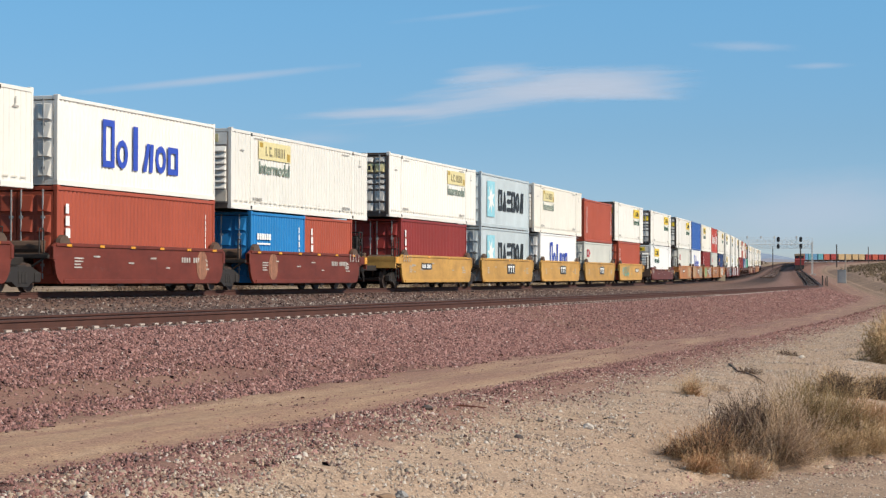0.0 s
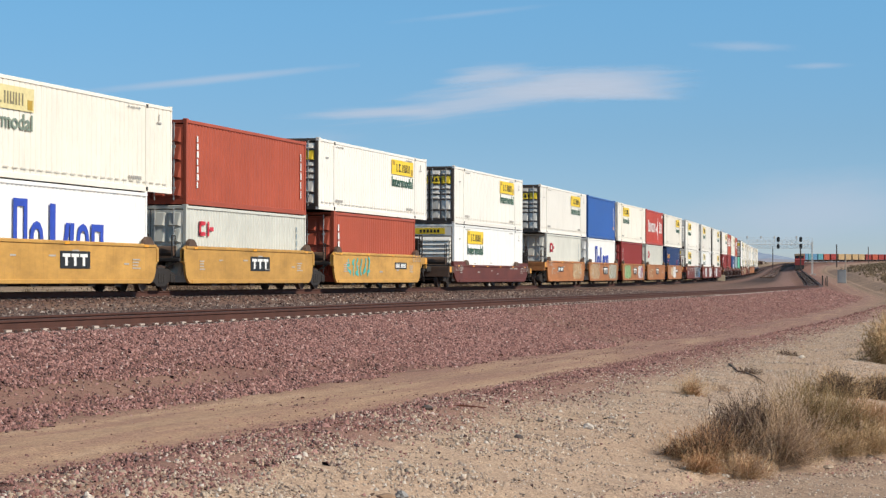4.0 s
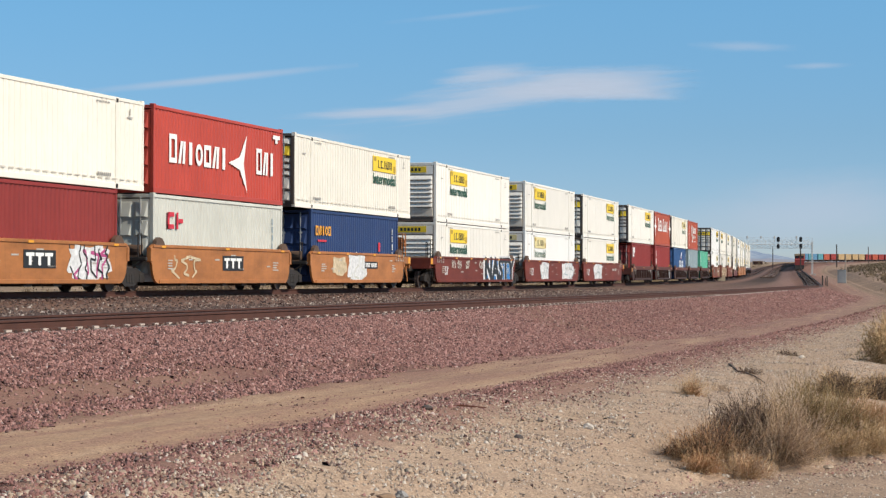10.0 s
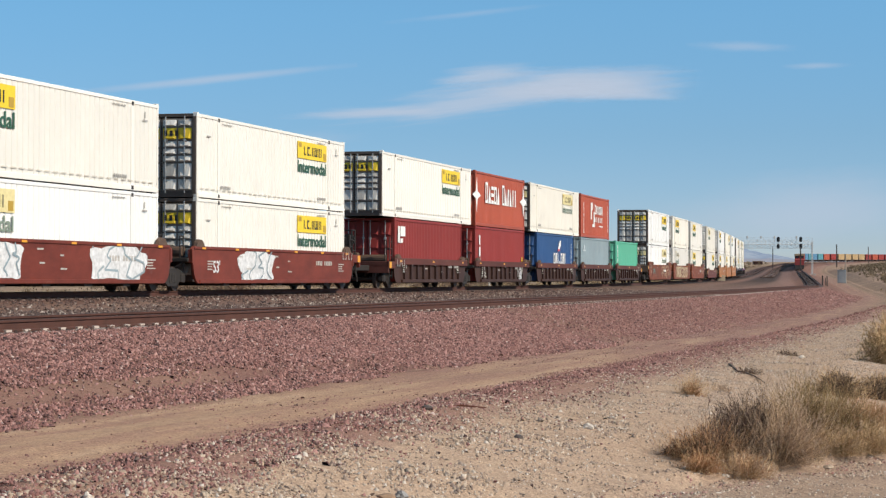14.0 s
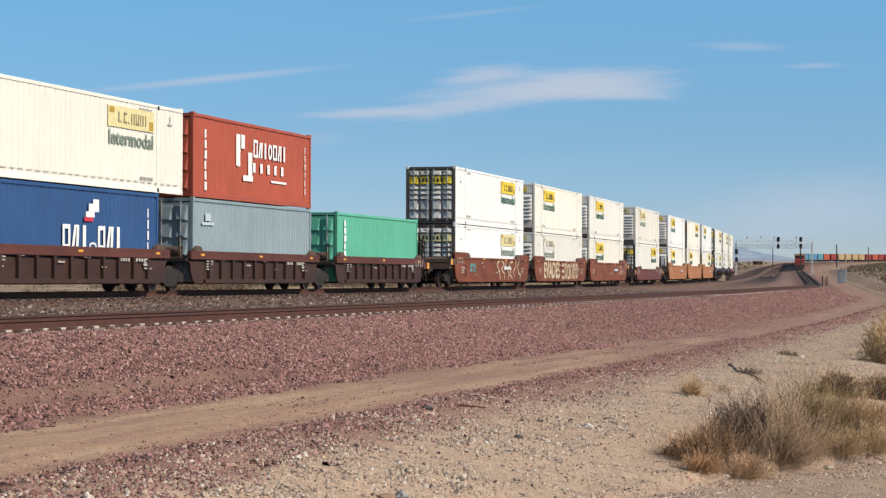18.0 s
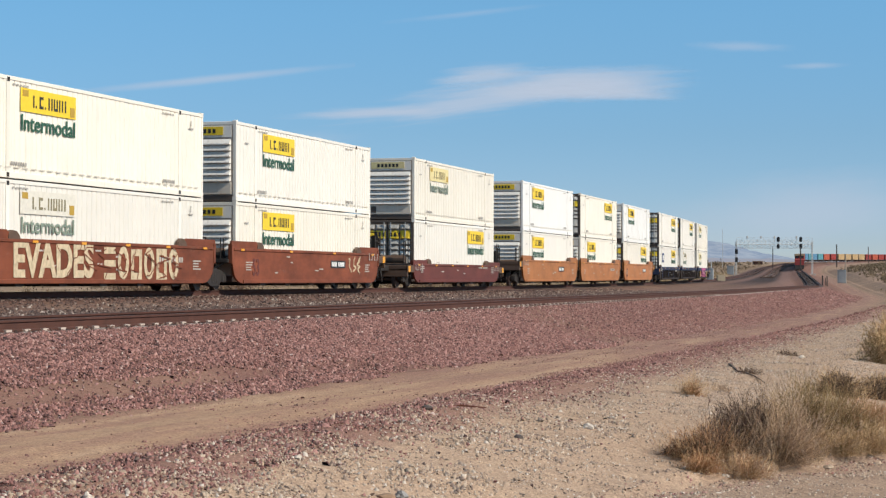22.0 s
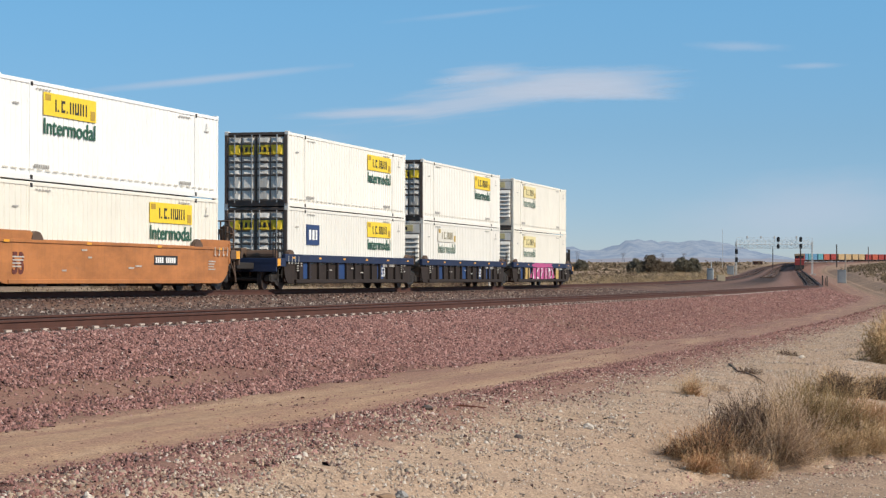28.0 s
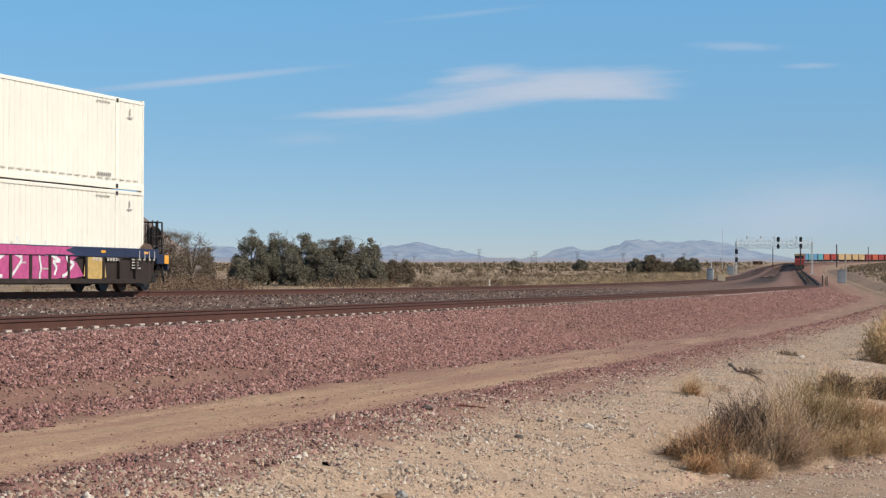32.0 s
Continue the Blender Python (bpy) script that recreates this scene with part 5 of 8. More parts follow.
decal(ob, "logo_shape", WHITELET, [(5.0, 5.75, 2.45, 2.6), (5.25, 5.5, 2.3, 2.45)])
ob, h = iso(13, "lower", NAVY, "navy blue container with small orange brand shapes")
word_blocks(ob, AMBER, -5.6, -3.6, 1.85, 2.4, (0.7, 0.7, 0.7, 0.7, 0.7), "small orange shapes of a brand word")
decal(ob, "small_logo", REDLET, [(-5.3, -4.2, 1.6, 1.68), (3.0, 3.3, 1.3, 1.7)])
code_column(ob, 5.1, WHITELET, 6, 0.34, 0.1)
ob, h = iso(17, "lower", DKREDC, "dark red container with small white logo on brown car")
decal(ob, "small_logo", WHITELET, [(-5.6, -5.3, 1.75, 2.5), (-5.2, -4.4, 2.05, 2.5), (-5.2, -4.8, 1.75, 1.95)], FACE, "small white logo shapes")
ob, h = iso(18, "upper", REDC, "red container with white brand shapes and half stars")
word_blocks(ob, WHITELET, -3.9, -0.4, 1.25, 2.35, (1, 0.85, 0.85, 0.85, 0.85), "white plain shapes of a brand word", "FWSFW")
word_blocks(ob, WHITELET, 0.2, 3.9, 1.25, 2.35, (1, 0.85, 0.85, 0.85, 0.85, 0.85), "white plain shapes of a brand word", "FWDWII")
star(ob, "logo_star", WHITELET, -5.85, 1.6, 0.95, FACE - 0.001, 4, 0.3, "white plain star shape", 0.0)
star(ob, "logo_star", WHITELET, 5.75, 1.6, 0.95, FACE - 0.001, 4, 0.3, "white plain star shape", 0.0)
ob, h = iso(18, "lower", DKREDC, "dark red container with upright white brand shapes")
code_column(ob, -5.3, WHITELET, 3, 0.62, 0.36, 2.4)
decal(ob, "warning_label", YELLOW, [(5.1, 5.6, 0.6, 0.9), (5.3, 5.5, 1.1, 1.35)])
ob, h = iso(19, "lower", DULLBLUE, "dull blue container with white brand shapes")
word_blocks(ob, WHITELET, -0.9, 3.3, 0.98, 1.70, (1, 1, 1, 0.3, 1, 1, 1), "white plain shapes of a brand word")
decal(ob, "logo_bird", WHITELET, [(0.7, 1.3, 1.95, 2.12), (0.9, 1.6, 2.12, 2.36), (1.2, 1.6, 2.36, 2.5)])
decal(ob, "logo_red", REDLET, [(0.6, 1.2, 1.82, 1.95)])
code_column(ob, 5.2, WHITELET, 5, 0.36, 0.12)
ob, h = iso(20, "upper", REDC, "red container with white brand shapes stacked on slate container")
decal(ob, "logo_shape", WHITELET, [(-2.1, -1.7, 1.25, 2.4), (-1.6, -1.25, 1.9, 2.4), (-1.4, -0.4, 0.75, 0.95), (-0.9, -0.5, 0.95, 1.8)], FACE, "white brand shapes")
word_blocks(ob, WHITELET, -0.4, 3.2, 1.65, 2.3, (1, 0.9, 0.9, 0.9, 0.9, 0.9, 0.9), "white plain shapes of a brand word")
decal(ob, "logo_line", WHITELET, [(-0.4 + k * 0.75, -0.15 + k * 0.75, 1.1, 1.45) for k in range(5)] + [(1.5, 3.2, 0.8, 0.88)])
code_column(ob, -5.1, WHITELET, 6, 0.36, 0.2)
code_column(ob, 5.3, WHITELET, 6, 0.32, 0.08)
ob, h = iso(20, "lower", SLATE, "weathered slate grey container on brown ribbed well car")
decal(ob, "small_logo", PALEBLUEGREY, [(-5.3, -4.2, 1.95, 2.05), (-5.0, -4.5, 2.1, 2.35)])
ob, h = iso(21, "lower", GREENC, "single sea-green container on brown ribbed well car")
code_column(ob, -5.2, WHITELET, 7, 0.32, 0.3, 2.55)

# marks and graffiti on the cars
for u in range(32):
    car, L = CARS[u]
    if u in (4, 5, 6, 10, 11, 12):
        side_marks(car, L, 0.6, "logo", 3)
    elif u in (3, 7, 9, 13, 22, 24, 26, 28):
        side_marks(car, L, 1.5 if u in (13,) else (-2.2 if u in (3, 9) else 3.2), "plate", 4)
    else:
        side_marks(car, L, L * 0.28, "stencil", 6 if u not in range(17, 22) else 3, top=1.30 if u in (17, 18, 19, 20, 21, 29, 30, 31) else 1.14 if u in (8, 25) else 1.45 if u < 3 else TOP)
GREENSPRAY = plain("green_spray", (0.28, 0.42, 0.20), 0.7, vary=0.3)
WHITESPRAY = plain("white_spray", (0.62, 0.62, 0.62), 0.7, vary=0.25)
CREAMSPRAY = plain("cream_spray", (0.52, 0.42, 0.28), 0.7, vary=0.3)
TEALSPRAY = plain("teal_spray", (0.06, 0.40, 0.38), 0.7, vary=0.2)
PINKSPRAY = plain("magenta_spray", (0.42, 0.07, 0.20), 0.65, vary=0.25)
BLUESPRAY = plain("blue_spray", (0.03, 0.17, 0.42), 0.7, vary=0.3)
OCHRE = plain("ochre_spray", (0.45, 0.30, 0.10), 0.7, vary=0.25)
scrawl(CARS[7][0], TEALSPRAY, -4.8, -1.6, 0.6, 1.25, 3, 6, 0.06)
FADEDSPRAY = plain("sun_faded_spray", (0.42, 0.265, 0.14), 0.7, vary=0.35)
GREYSPRAY = plain("grey_spray", (0.40, 0.36, 0.29), 0.7, vary=0.3)
DKGREENSPRAY = plain("dark_green_spray", (0.10, 0.17, 0.09), 0.7, vary=0.3)
for u, x0, x1, fill, edge, sd in ((9, 2.0, 5.6, FADEDSPRAY, CREAMSPRAY, 4), (10, -6.2, -2.0, FADEDSPRAY, GREYSPRAY, 5), (10, 2.0, 5.9, GREYSPRAY, DKGREENSPRAY, 6),
                                  (11, -5.6, -1.7, GREENSPRAY, DKGREENSPRAY, 7), (11, 2.3, 5.4, WHITESPRAY, BLACK, 9)):
    blob(CARS[u][0], fill, x0, x1, 0.32, 1.46, sd, lumps=9)
    scrawl(CARS[u][0], edge, x0 + 0.15, x1 - 0.15, 0.36, 1.42, sd + 40, 6, 0.035)
scrawl(CARS[11][0], PINKSPRAY, 2.6, 5.1, 0.45, 1.3, 90, 4, 0.045)
scrawl(CARS[10][0], WHITESPRAY, 2.2, 5.7, 0.4, 1.4, 91, 5, 0.025)
scrawl(CARS[12][0], CREAMSPRAY, -5.2, -2.4, 0.5, 1.2, 10, 3, 0.04)
blob(CARS[13][0], CREAMSPRAY, -3.9, -1.9, 0.55, 1.35, 11)
blob(CARS[13][0], WHITESPRAY, -1.9, 0.9, 0.30, 1.5, 12)
scrawl(CARS[13][0], GREYC, -1.7, 0.7, 0.4, 1.45, 13, 3, 0.04)
blob(CARS[14][0], BLUESPRAY, 1.4, 8.2, 0.30, 1.45, 14, lumps=7)
for body, mat, tall, bold, dx, y, label in (("NASTY", BLACK, 1.16, 0.075, 0.0, 0.018, "black sprayed word NASTY with white edge"), ("NASTY", WHITESPRAY, 1.22, 0.135, -0.06, 0.025, "white edge of the sprayed word")):
    part("graffiti", text_mesh("graffiti_word", body, tall, mat, 1.42, bold), CARS[14][0], label, pose(4.95 + dx, SIDE + y, 0.89))
for k, x in enumerate((-5.6, -4.4, -2.7, 0.3)):
    scrawl(CARS[14][0], GREYC, x, x + 0.8, 0.95, 1.35, 60 + k, 3, 0.035)
for u, xs in ((29, (-6.6, -2.2, 3.3)), (30, (-5.5, -1.1, 2.2, 4.4)), (31, (-6.6, -4.4))):
    for x in xs:
        decal(CARS[u][0], "repainted_panel", BLUEPATCH, [(x + 0.1, x + 1.0, 0.42, 1.05)], -1.381, "faded blue repainted panel")
for u, x0, x1, sd in ((15, -4.3, -1.5, 20), (15, 2.5, 6.9, 21), (16, -4.6, -0.6, 22)):
    blob(CARS[u][0], WHITESPRAY, x0, x1, 0.30, 1.48, sd)
    scrawl(CARS[u][0], SLATE, x0 + 0.2, x1 - 0.2, 0.4, 1.4, sd + 30, 4, 0.035)
blob(CARS[18][0], WHITESPRAY, 3.6, 4.8, 0.3, 1.1, 23)
scrawl(CARS[18][0], BLACK, 3.7, 4.7, 0.35, 1.05, 24, 3, 0.04)
scrawl(CARS[18][0], GREYC, -5.3, -4.2, 0.5, 0.8, 25, 3, 0.03)
scrawl(CARS[22][0], CREAMSPRAY, 0.5, 6.6, 0.4, 1.45, 26, 6, 0.05)
scrawl(CARS[22][0], TEALSPRAY, -5.6, -4.4, 0.8, 1.2, 27, 3, 0.04)
part("graffiti", text_mesh("graffiti_word", "EVADES", 1.02, CREAMSPRAY, 1.06, 0.05), CARS[23][0], "cream sprayed word EVADES", pose(-3.45, SIDE + 0.026, 0.9))
word_blocks(CARS[23][0], CREAMSPRAY, -0.2, 5.7, 0.38, 1.42, (0.95, 1.0, 0.92, 1.0, 0.96, 1.0), "cream sprayed letter-like shapes", "SOFOFO", SIDE + 0.034)
scrawl(CARS[23][0], RUSTCAR, -6.0, 6.0, 0.4, 1.4, 29, 11, 0.018)
scrawl(CARS[24][0], CREAMSPRAY, 4.6, 6.2, 0.7, 1.3, 31, 3, 0.04)
blob(CARS[31][0], PINKSPRAY, -4.2, 3.6, 0.30, 1.18, 33)
scrawl(CARS[31][0], WHITESPRAY, -3.6, 3.0, 0.4, 1.55, 34, 6, 0.05)
blob(CARS[31][0], OCHRE, 3.4, 5.0, 0.30, 1.18, 35)
blob(CARS[31][0], OCHRE, -5.6, -4.2, 0.30, 1.18, 36)
blob(CARS[31][0], PINKSPRAY, -3.9, 2.9, 1.07, 1.355, 37, SIDE - 0.006)
scrawl(CARS[31][0], WHITESPRAY, -3.4, 2.4, 1.08, 1.34, 38, 7, 0.03)
FIFTY = text_mesh("well_size", "53'", 0.42, WHITESPRAY, 1.0, 0.01)
WHITE53 = text_mesh("white_well_size", "53", 0.42, WHITESPRAY, 1.0, 0.01)
DARK53 = text_mesh("dark_well_size", "53", 0.62, MAROON, 0.9, 0.02)
for u, x, me in ((14, -6.6, FIFTY), (15, -6.6, FIFTY), (16, -6.6, FIFTY), (28, -7.1, DARK53), (24, -6.4, DARK53), (22, -6.6, DARK53), (29, 4.3, WHITE53), (30, 3.0, WHITE53)):
    part("painted_number", me, CARS[u][0], "painted number 53", pose(x, SIDE + 0.034 if u < 29 else -1.386, 0.8 if u < 29 else 0.7))
for u in (1, 2):
    c = decal(CARS[u][0], "round_logo", CREAMSPRAY, [], SIDE)
    c.data = shared(("ring",), lambda: Build().tube((0, SIDE + 0.036, 0), (0, SIDE + 0.03, 0), 0.5, 24).tube((0, SIDE + 0.031, 0), (0, SIDE + 0.026, 0), 0.36, 24).mesh("round_logo", plain("worn_round_mark", (0.27, 0.12, 0.07), 0.7, vary=0.35)))
    c.matrix_basis = pose(4.6 if u == 1 else -4.1, 0, 0.86)

# ---- loose stones ----
def fast_mesh(name, verts, quads, mats):
    """Mesh from numpy arrays: verts n x 3, faces n x k, all of one size."""
    me = bpy.data.meshes.new(name)
    k = quads.shape[1]
    me.vertices.add(len(verts))
    me.vertices.foreach_set("co", np.ascontiguousarray(verts, dtype=np.float32).ravel())
    me.loops.add(quads.size)
    me.loops.foreach_set("vertex_index", np.ascontiguousarray(quads, dtype=np.int32).ravel())
    me.polygons.add(len(quads))
    me.polygons.foreach_set("loop_start", np.arange(0, quads.size, k, dtype=np.int32))
    me.polygons.foreach_set("loop_total", np.full(len(quads), k, dtype=np.int32))
    for m in mats:
        me.materials.append(m)
    me.update(calc_edges=True)
    me.validate()
    return me


def random_turns(n, rng):
    q = rng.normal(size=(n, 4))
    q /= np.linalg.norm(q, axis=1)[:, None]
    w, x, y, z = q.T
    return np.stack([np.stack([1 - 2 * (y * y + z * z), 2 * (x * y - z * w), 2 * (x * z + y * w)], -1),
                     np.stack([2 * (x * y + z * w), 1 - 2 * (x * x + z * z), 2 * (y * z - x * w)], -1),
                     np.stack([2 * (x * z - y * w), 2 * (y * z + x * w), 1 - 2 * (x * x + y * y)], -1)], 1)


def ground_at(s, d):
    """Ground places for arrays s, d (the strip along the line)."""
    x, y, _ = on_line(s, d)
    z = np.empty(len(s))
    ss = np.asarray(s, float)
    order = np.argsort(d)
    for chunk in np.array_split(order, 220):
        if len(chunk):
            z[chunk] = ground_z(ss[chunk], float(np.mean(d[chunk])))
    z += np.array([rough_z(a, b, c, e) for a, b, c, e in zip(x, y, ss, d)])
    return np.stack([x, y, z], -1)


CHIP = np.array([(-1, -1, -0.7), (1, -1, -0.7), (1, 1, -0.7), (-1, 1, -0.7), (-0.6, 0.1, 0.9), (0.6, -0.1, 0.8)], float)
CHIPF = np.array([(0, 1, 5), (0, 5, 4), (1, 2, 5), (2, 3, 4), (2, 4, 5), (3, 0, 4)])


def stones(name, places, size, mat, label, seed, flat=1.0, category="gravel"):
    """Angular broken stones, one loose mesh of kind stuff."""
    rng = np.random.default_rng(seed)
    n = len(places)
    k = len(CHIP)
    sides = CHIPF
    v = CHIP[None] * rng.uniform(0.6, 1.1, (n, k, 1)) + rng.normal(0, 0.16, (n, k, 3))
    v *= rng.uniform(0.6, 1.2, (n, 1, 3))
    a, b = rng.uniform(0, 6.283, n), rng.normal(0, 0.45, n)
    ca, sa, cb, sb = np.cos(a), np.sin(a), np.cos(b), np.sin(b)
    x_, y_, z_ = v[:, :, 0], v[:, :, 1] * cb[:, None] - v[:, :, 2] * sb[:, None], v[:, :, 1] * sb[:, None] + v[:, :, 2] * cb[:, None]
    v = np.stack([x_ * ca[:, None] - y_ * sa[:, None], x_ * sa[:, None] + y_ * ca[:, None], z_ * flat], -1)
    v *= np.asarray(size)[:, None, None] * 0.6
    v += places[:, None, :]
    f = (sides[None] + (np.arange(n) * k)[:, None, None]).reshape(-1, sides.shape[1])
    ob = new(name, fast_mesh(name, v.reshape(-1, 3), f, [mat]))
    return tagged(ob, label, category, kind="stuff")


PURPLE = pieces("purple_ballast_stone", [(0.0, (0.06, 0.03, 0.027)), (0.25, (0.19, 0.088, 0.075)), (0.6, (0.30, 0.143, 0.123)), (0.90, (0.405, 0.22, 0.19)), (0.985, (0.47, 0.30, 0.26)), (1.0, (0.56, 0.47, 0.42))])
GREYST = pieces("mixed_grey_ballast_stone", [(0.0, (0.045, 0.027, 0.023)), (0.45, (0.10, 0.060, 0.050)), (0.85, (0.165, 0.115, 0.096)), (1.0, (0.42, 0.36, 0.31))])
BROWNST = pieces("rust_stained_ballast_stone", [(0.0, (0.035, 0.019, 0.015)), (0.5, (0.085, 0.042, 0.032)), (0.9, (0.14, 0.075, 0.058)), (1.0, (0.28, 0.20, 0.16))])
PEBBLE = pieces("pale_bank_pebble", [(0.0, (0.20, 0.14, 0.115)), (0.3, (0.36, 0.28, 0.22)), (0.5, (0.46, 0.34, 0.24)), (0.85, (0.52, 0.42, 0.33)), (1.0, (0.64, 0.57, 0.50))])


def scatter(rng, n, s0, s1, d0, d1, keep=None):
    s, d = rng.uniform(s0, s1, n), rng.uniform(d0, d1, n)
    if keep is not None:
        k = keep(s, d, rng)
        s, d = s[k], d[k]
    return s, d


def patchy(lo, hi, scale, seed):
    def f(s, d, rng):
        v = np.array([noise.noise((a * scale, b * scale * 2.2, seed)) for a, b in zip(s, d)])
        return rng.uniform(0, 1, len(s)) < np.clip((v - lo) / (hi - lo), 0.03, 1)
    return f


rng = np.random.default_rng(11)
def shoulder(s, d, rng):
    """Stones on the slope: thick below the ties, a smooth trodden strip half way down, a ragged foot."""
    v = np.array([noise.noise((a * 0.25, b * 0.9, 2.0)) + 0.5 * noise.noise((a * 0.9, b * 1.5, 3.0)) for a, b in zip(s, d)])
    strip = np.exp(-((d - 16.65 - 0.10 * np.sin(s * 0.21)) / 0.34) ** 2) * np.clip((-22 - s) / 10, 0, 1)
    far = np.clip((s + 26) / 24, 0, 1)                 # further along, the foot thins out over the road
    foot = np.clip((17.55 + 0.25 * far + 0.35 * v - d) / (0.35 + 1.1 * far) + 0.45 * far, 0, 1)
    return rng.uniform(0, 1, len(s)) < np.clip(0.80 + 0.5 * v - 0.95 * strip, 0.05, 1) * foot


s, d = scatter(rng, 195000, -44, -8, 14.1, 18.9, shoulder)
stones("ballast", ground_at(s, d) + [0, 0, 0.017], rng.gamma(5.0, 0.0050, len(s)) + 0.007, PURPLE, "crushed purple ballast stones on the shoulder", 1)
s, d = scatter(rng, 80000, -8, 70, 14.1, 18.9, shoulder)
stones("ballast", ground_at(s, d) + [0, 0, 0.008], rng.uniform(0.02, 0.052, len(s)), PURPLE, "crushed purple ballast stones on the shoulder", 2)
s, d = scatter(rng, 29000, 70, 170, 14.1, 18.9, shoulder)
k = rng.uniform(0, 1, len(s)) > (s - 70) / 100
s, d = s[k], d[k]
stones("ballast", ground_at(s, d) + [0, 0, 0.008], rng.uniform(0.05, 0.10, len(s)), PURPLE, "crushed purple ballast stones on the shoulder", 13)
s, d = scatter(rng, 24000, -30, 80, 2.2, 11.2)
stones("ballast", ground_at(s, d) + [0, 0, 0.015], rng.uniform(0.04, 0.095, len(s)), GREYST, "mixed grey and brown ballast between the tracks", 3)
s, d = scatter(rng, 11000, -30, 60, -2.2, 2.3)
stones("ballast", ground_at(s, d) + [0, 0, 0.0], rng.uniform(0.05, 0.10, len(s)), BROWNST, "brown ballast between the ties", 4)
s, d = scatter(rng, 14000, -38, 40, 11.2, 13.95)
stones("ballast", ground_at(s, d) + [0, 0, 0.0], rng.uniform(0.04, 0.09, len(s)), BROWNST, "rust-stained ballast between the ties", 5)


def berm(s, d, rng):
    wide = 21.3 + np.clip(-37 - s, 0, 12) * 0.085
    c = np.exp(-np.clip(np.abs(d - 21.05) - 0.22, 0, 9) * np.where(d < 21, 1.7, 2.6))
    c = np.where((d > 21.1) & (d < wide), 1.0, c) * np.clip(1.0 - (s + 5) / 60, 0.3, 1.0)
    return rng.uniform(0, 1, len(s)) < c * np.clip(0.75 + 0.6 * np.array([noise.noise((a * 0.5, b, 4.0)) for a, b in zip(s, d)]), 0.15, 1)


s, d = scatter(rng, 200000, -54, 0, 19.8, 25.0, berm)
stones("roadside_gravel", ground_at(s, d) + [0, 0, 0.010], (rng.gamma(4.0, 0.0042, len(s)) + 0.006) * np.where(rng.uniform(0, 1, len(s)) > 0.988, 1.8, 1), PURPLE, "low ridge of purple stones beside the dirt road", 6)
s, d = scatter(rng, 22000, 0, 70, 20.2, 22.6, berm)
stones("roadside_gravel", ground_at(s, d) + [0, 0, 0.012], rng.uniform(0.025, 0.07, len(s)), PURPLE, "low ridge of purple stones beside the dirt road", 7)
s, d = scatter(rng, 30000, -46, 20, 17.3, 20.7, patchy(-0.15, 0.75, 0.35, 9.0))
stones("road_pebbles", ground_at(s, d) + [0, 0, 0.002], rng.gamma(2.2, 0.0055, len(s)) + 0.006, PURPLE, "scattered stones on the dirt road", 8)
s, d = scatter(rng, 190000, -52, 15, 21.3, 27.6, patchy(-0.75, 0.35, 0.45, 5.0))
stones("bank_pebbles", ground_at(s, d) + [0, 0, 0.003], (rng.gamma(2.4, 0.0052, len(s)) + 0.005) * np.where(rng.uniform(0, 1, len(s)) > 0.99, 1.8, 1), PEBBLE, "small pale pebbles strewn over the sandy bank", 9)
s, d = scatter(rng, 15000, -54, -34, 20.9, 23.6, patchy(-0.5, 0.6, 0.6, 12.0))
stones("berm_pebbles", ground_at(s, d) + [0, 0, 0.008], rng.gamma(3.0, 0.006, len(s)) + 0.01, PEBBLE, "pale stones among the purple gravel", 14)
s, d = scatter(rng, 26000, -45, -20, 24.0, 29.0)
k = np.abs(d + bank_shift(s, d) - 27.35 - rng.normal(0, 0.15, len(s))) < 0.3
s, d = s[k], d[k]
stones("pullout_gravel", ground_at(s, d) + [0, 0, 0.003], rng.gamma(2.4, 0.0048, len(s)) + 0.006, PURPLE, "dark purple grit along the pull-out's edge", 11)
s, d = scatter(rng, 22000, -48, 0, 24.0, 31.0)
k = d + bank_shift(s, d) > 27.1
s, d = s[k], d[k]
stones("pullout_pebbles", ground_at(s, d) + [0, 0, 0.003], rng.gamma(2.4, 0.0045, len(s)) + 0.005, PEBBLE, "grit and pebbles on the dirt pull-out", 10)
s, d = scatter(rng, 6000, 15, 120, 22, 40, patchy(-0.3, 0.5, 0.2, 6.0))
stones("bank_pebbles", ground_at(s, d) + [0, 0, 0.01], rng.uniform(0.05, 0.12, len(s)), PEBBLE, "pale stones over the far sandy bank", 12)


def plan_ground(x, y):
    """Ground height under a plan place near the line."""
    k = int(np.argmin((_cx - x) ** 2 + (_cy - y) ** 2))
    d = (x - _cx[k]) * math.cos(_h[k]) - (y - _cy[k]) * math.sin(_h[k])
    s = GRID[k] + (x - _cx[k]) * math.sin(_h[k]) + (y - _cy[k]) * math.cos(_h[k])
    return float(ground_z(np.array([s]), float(d))[0]) + rough_z(x, y, s, d)


def rock(name, label, x, y, z, size, mat, seed, squash=(1, 0.8, 0.6), turn=0):
    bm = bmesh.new()
    bmesh.ops.create_icosphere(bm, subdivisions=2, radius=size)
    for v in bm.verts:
        k = 1 + 0.45 * noise.noise(v.co * (1.6 / size) + Vector((seed, 0, 0)))
        v.co = Vector((v.co.x * k * squash[0], v.co.y * k * squash[1], v.co.z * k * squash[2]))
    me = bpy.data.meshes.new(name)
    bm.to_mesh(me)
    bm.free()
    me.materials.append(mat)
    ob = tagged(new(name, me), label, "rock")
    ob.matrix_basis = pose(x, y, plan_ground(x, y) + size * squash[2] * 0.3, 0, 0, turn)
    return ob


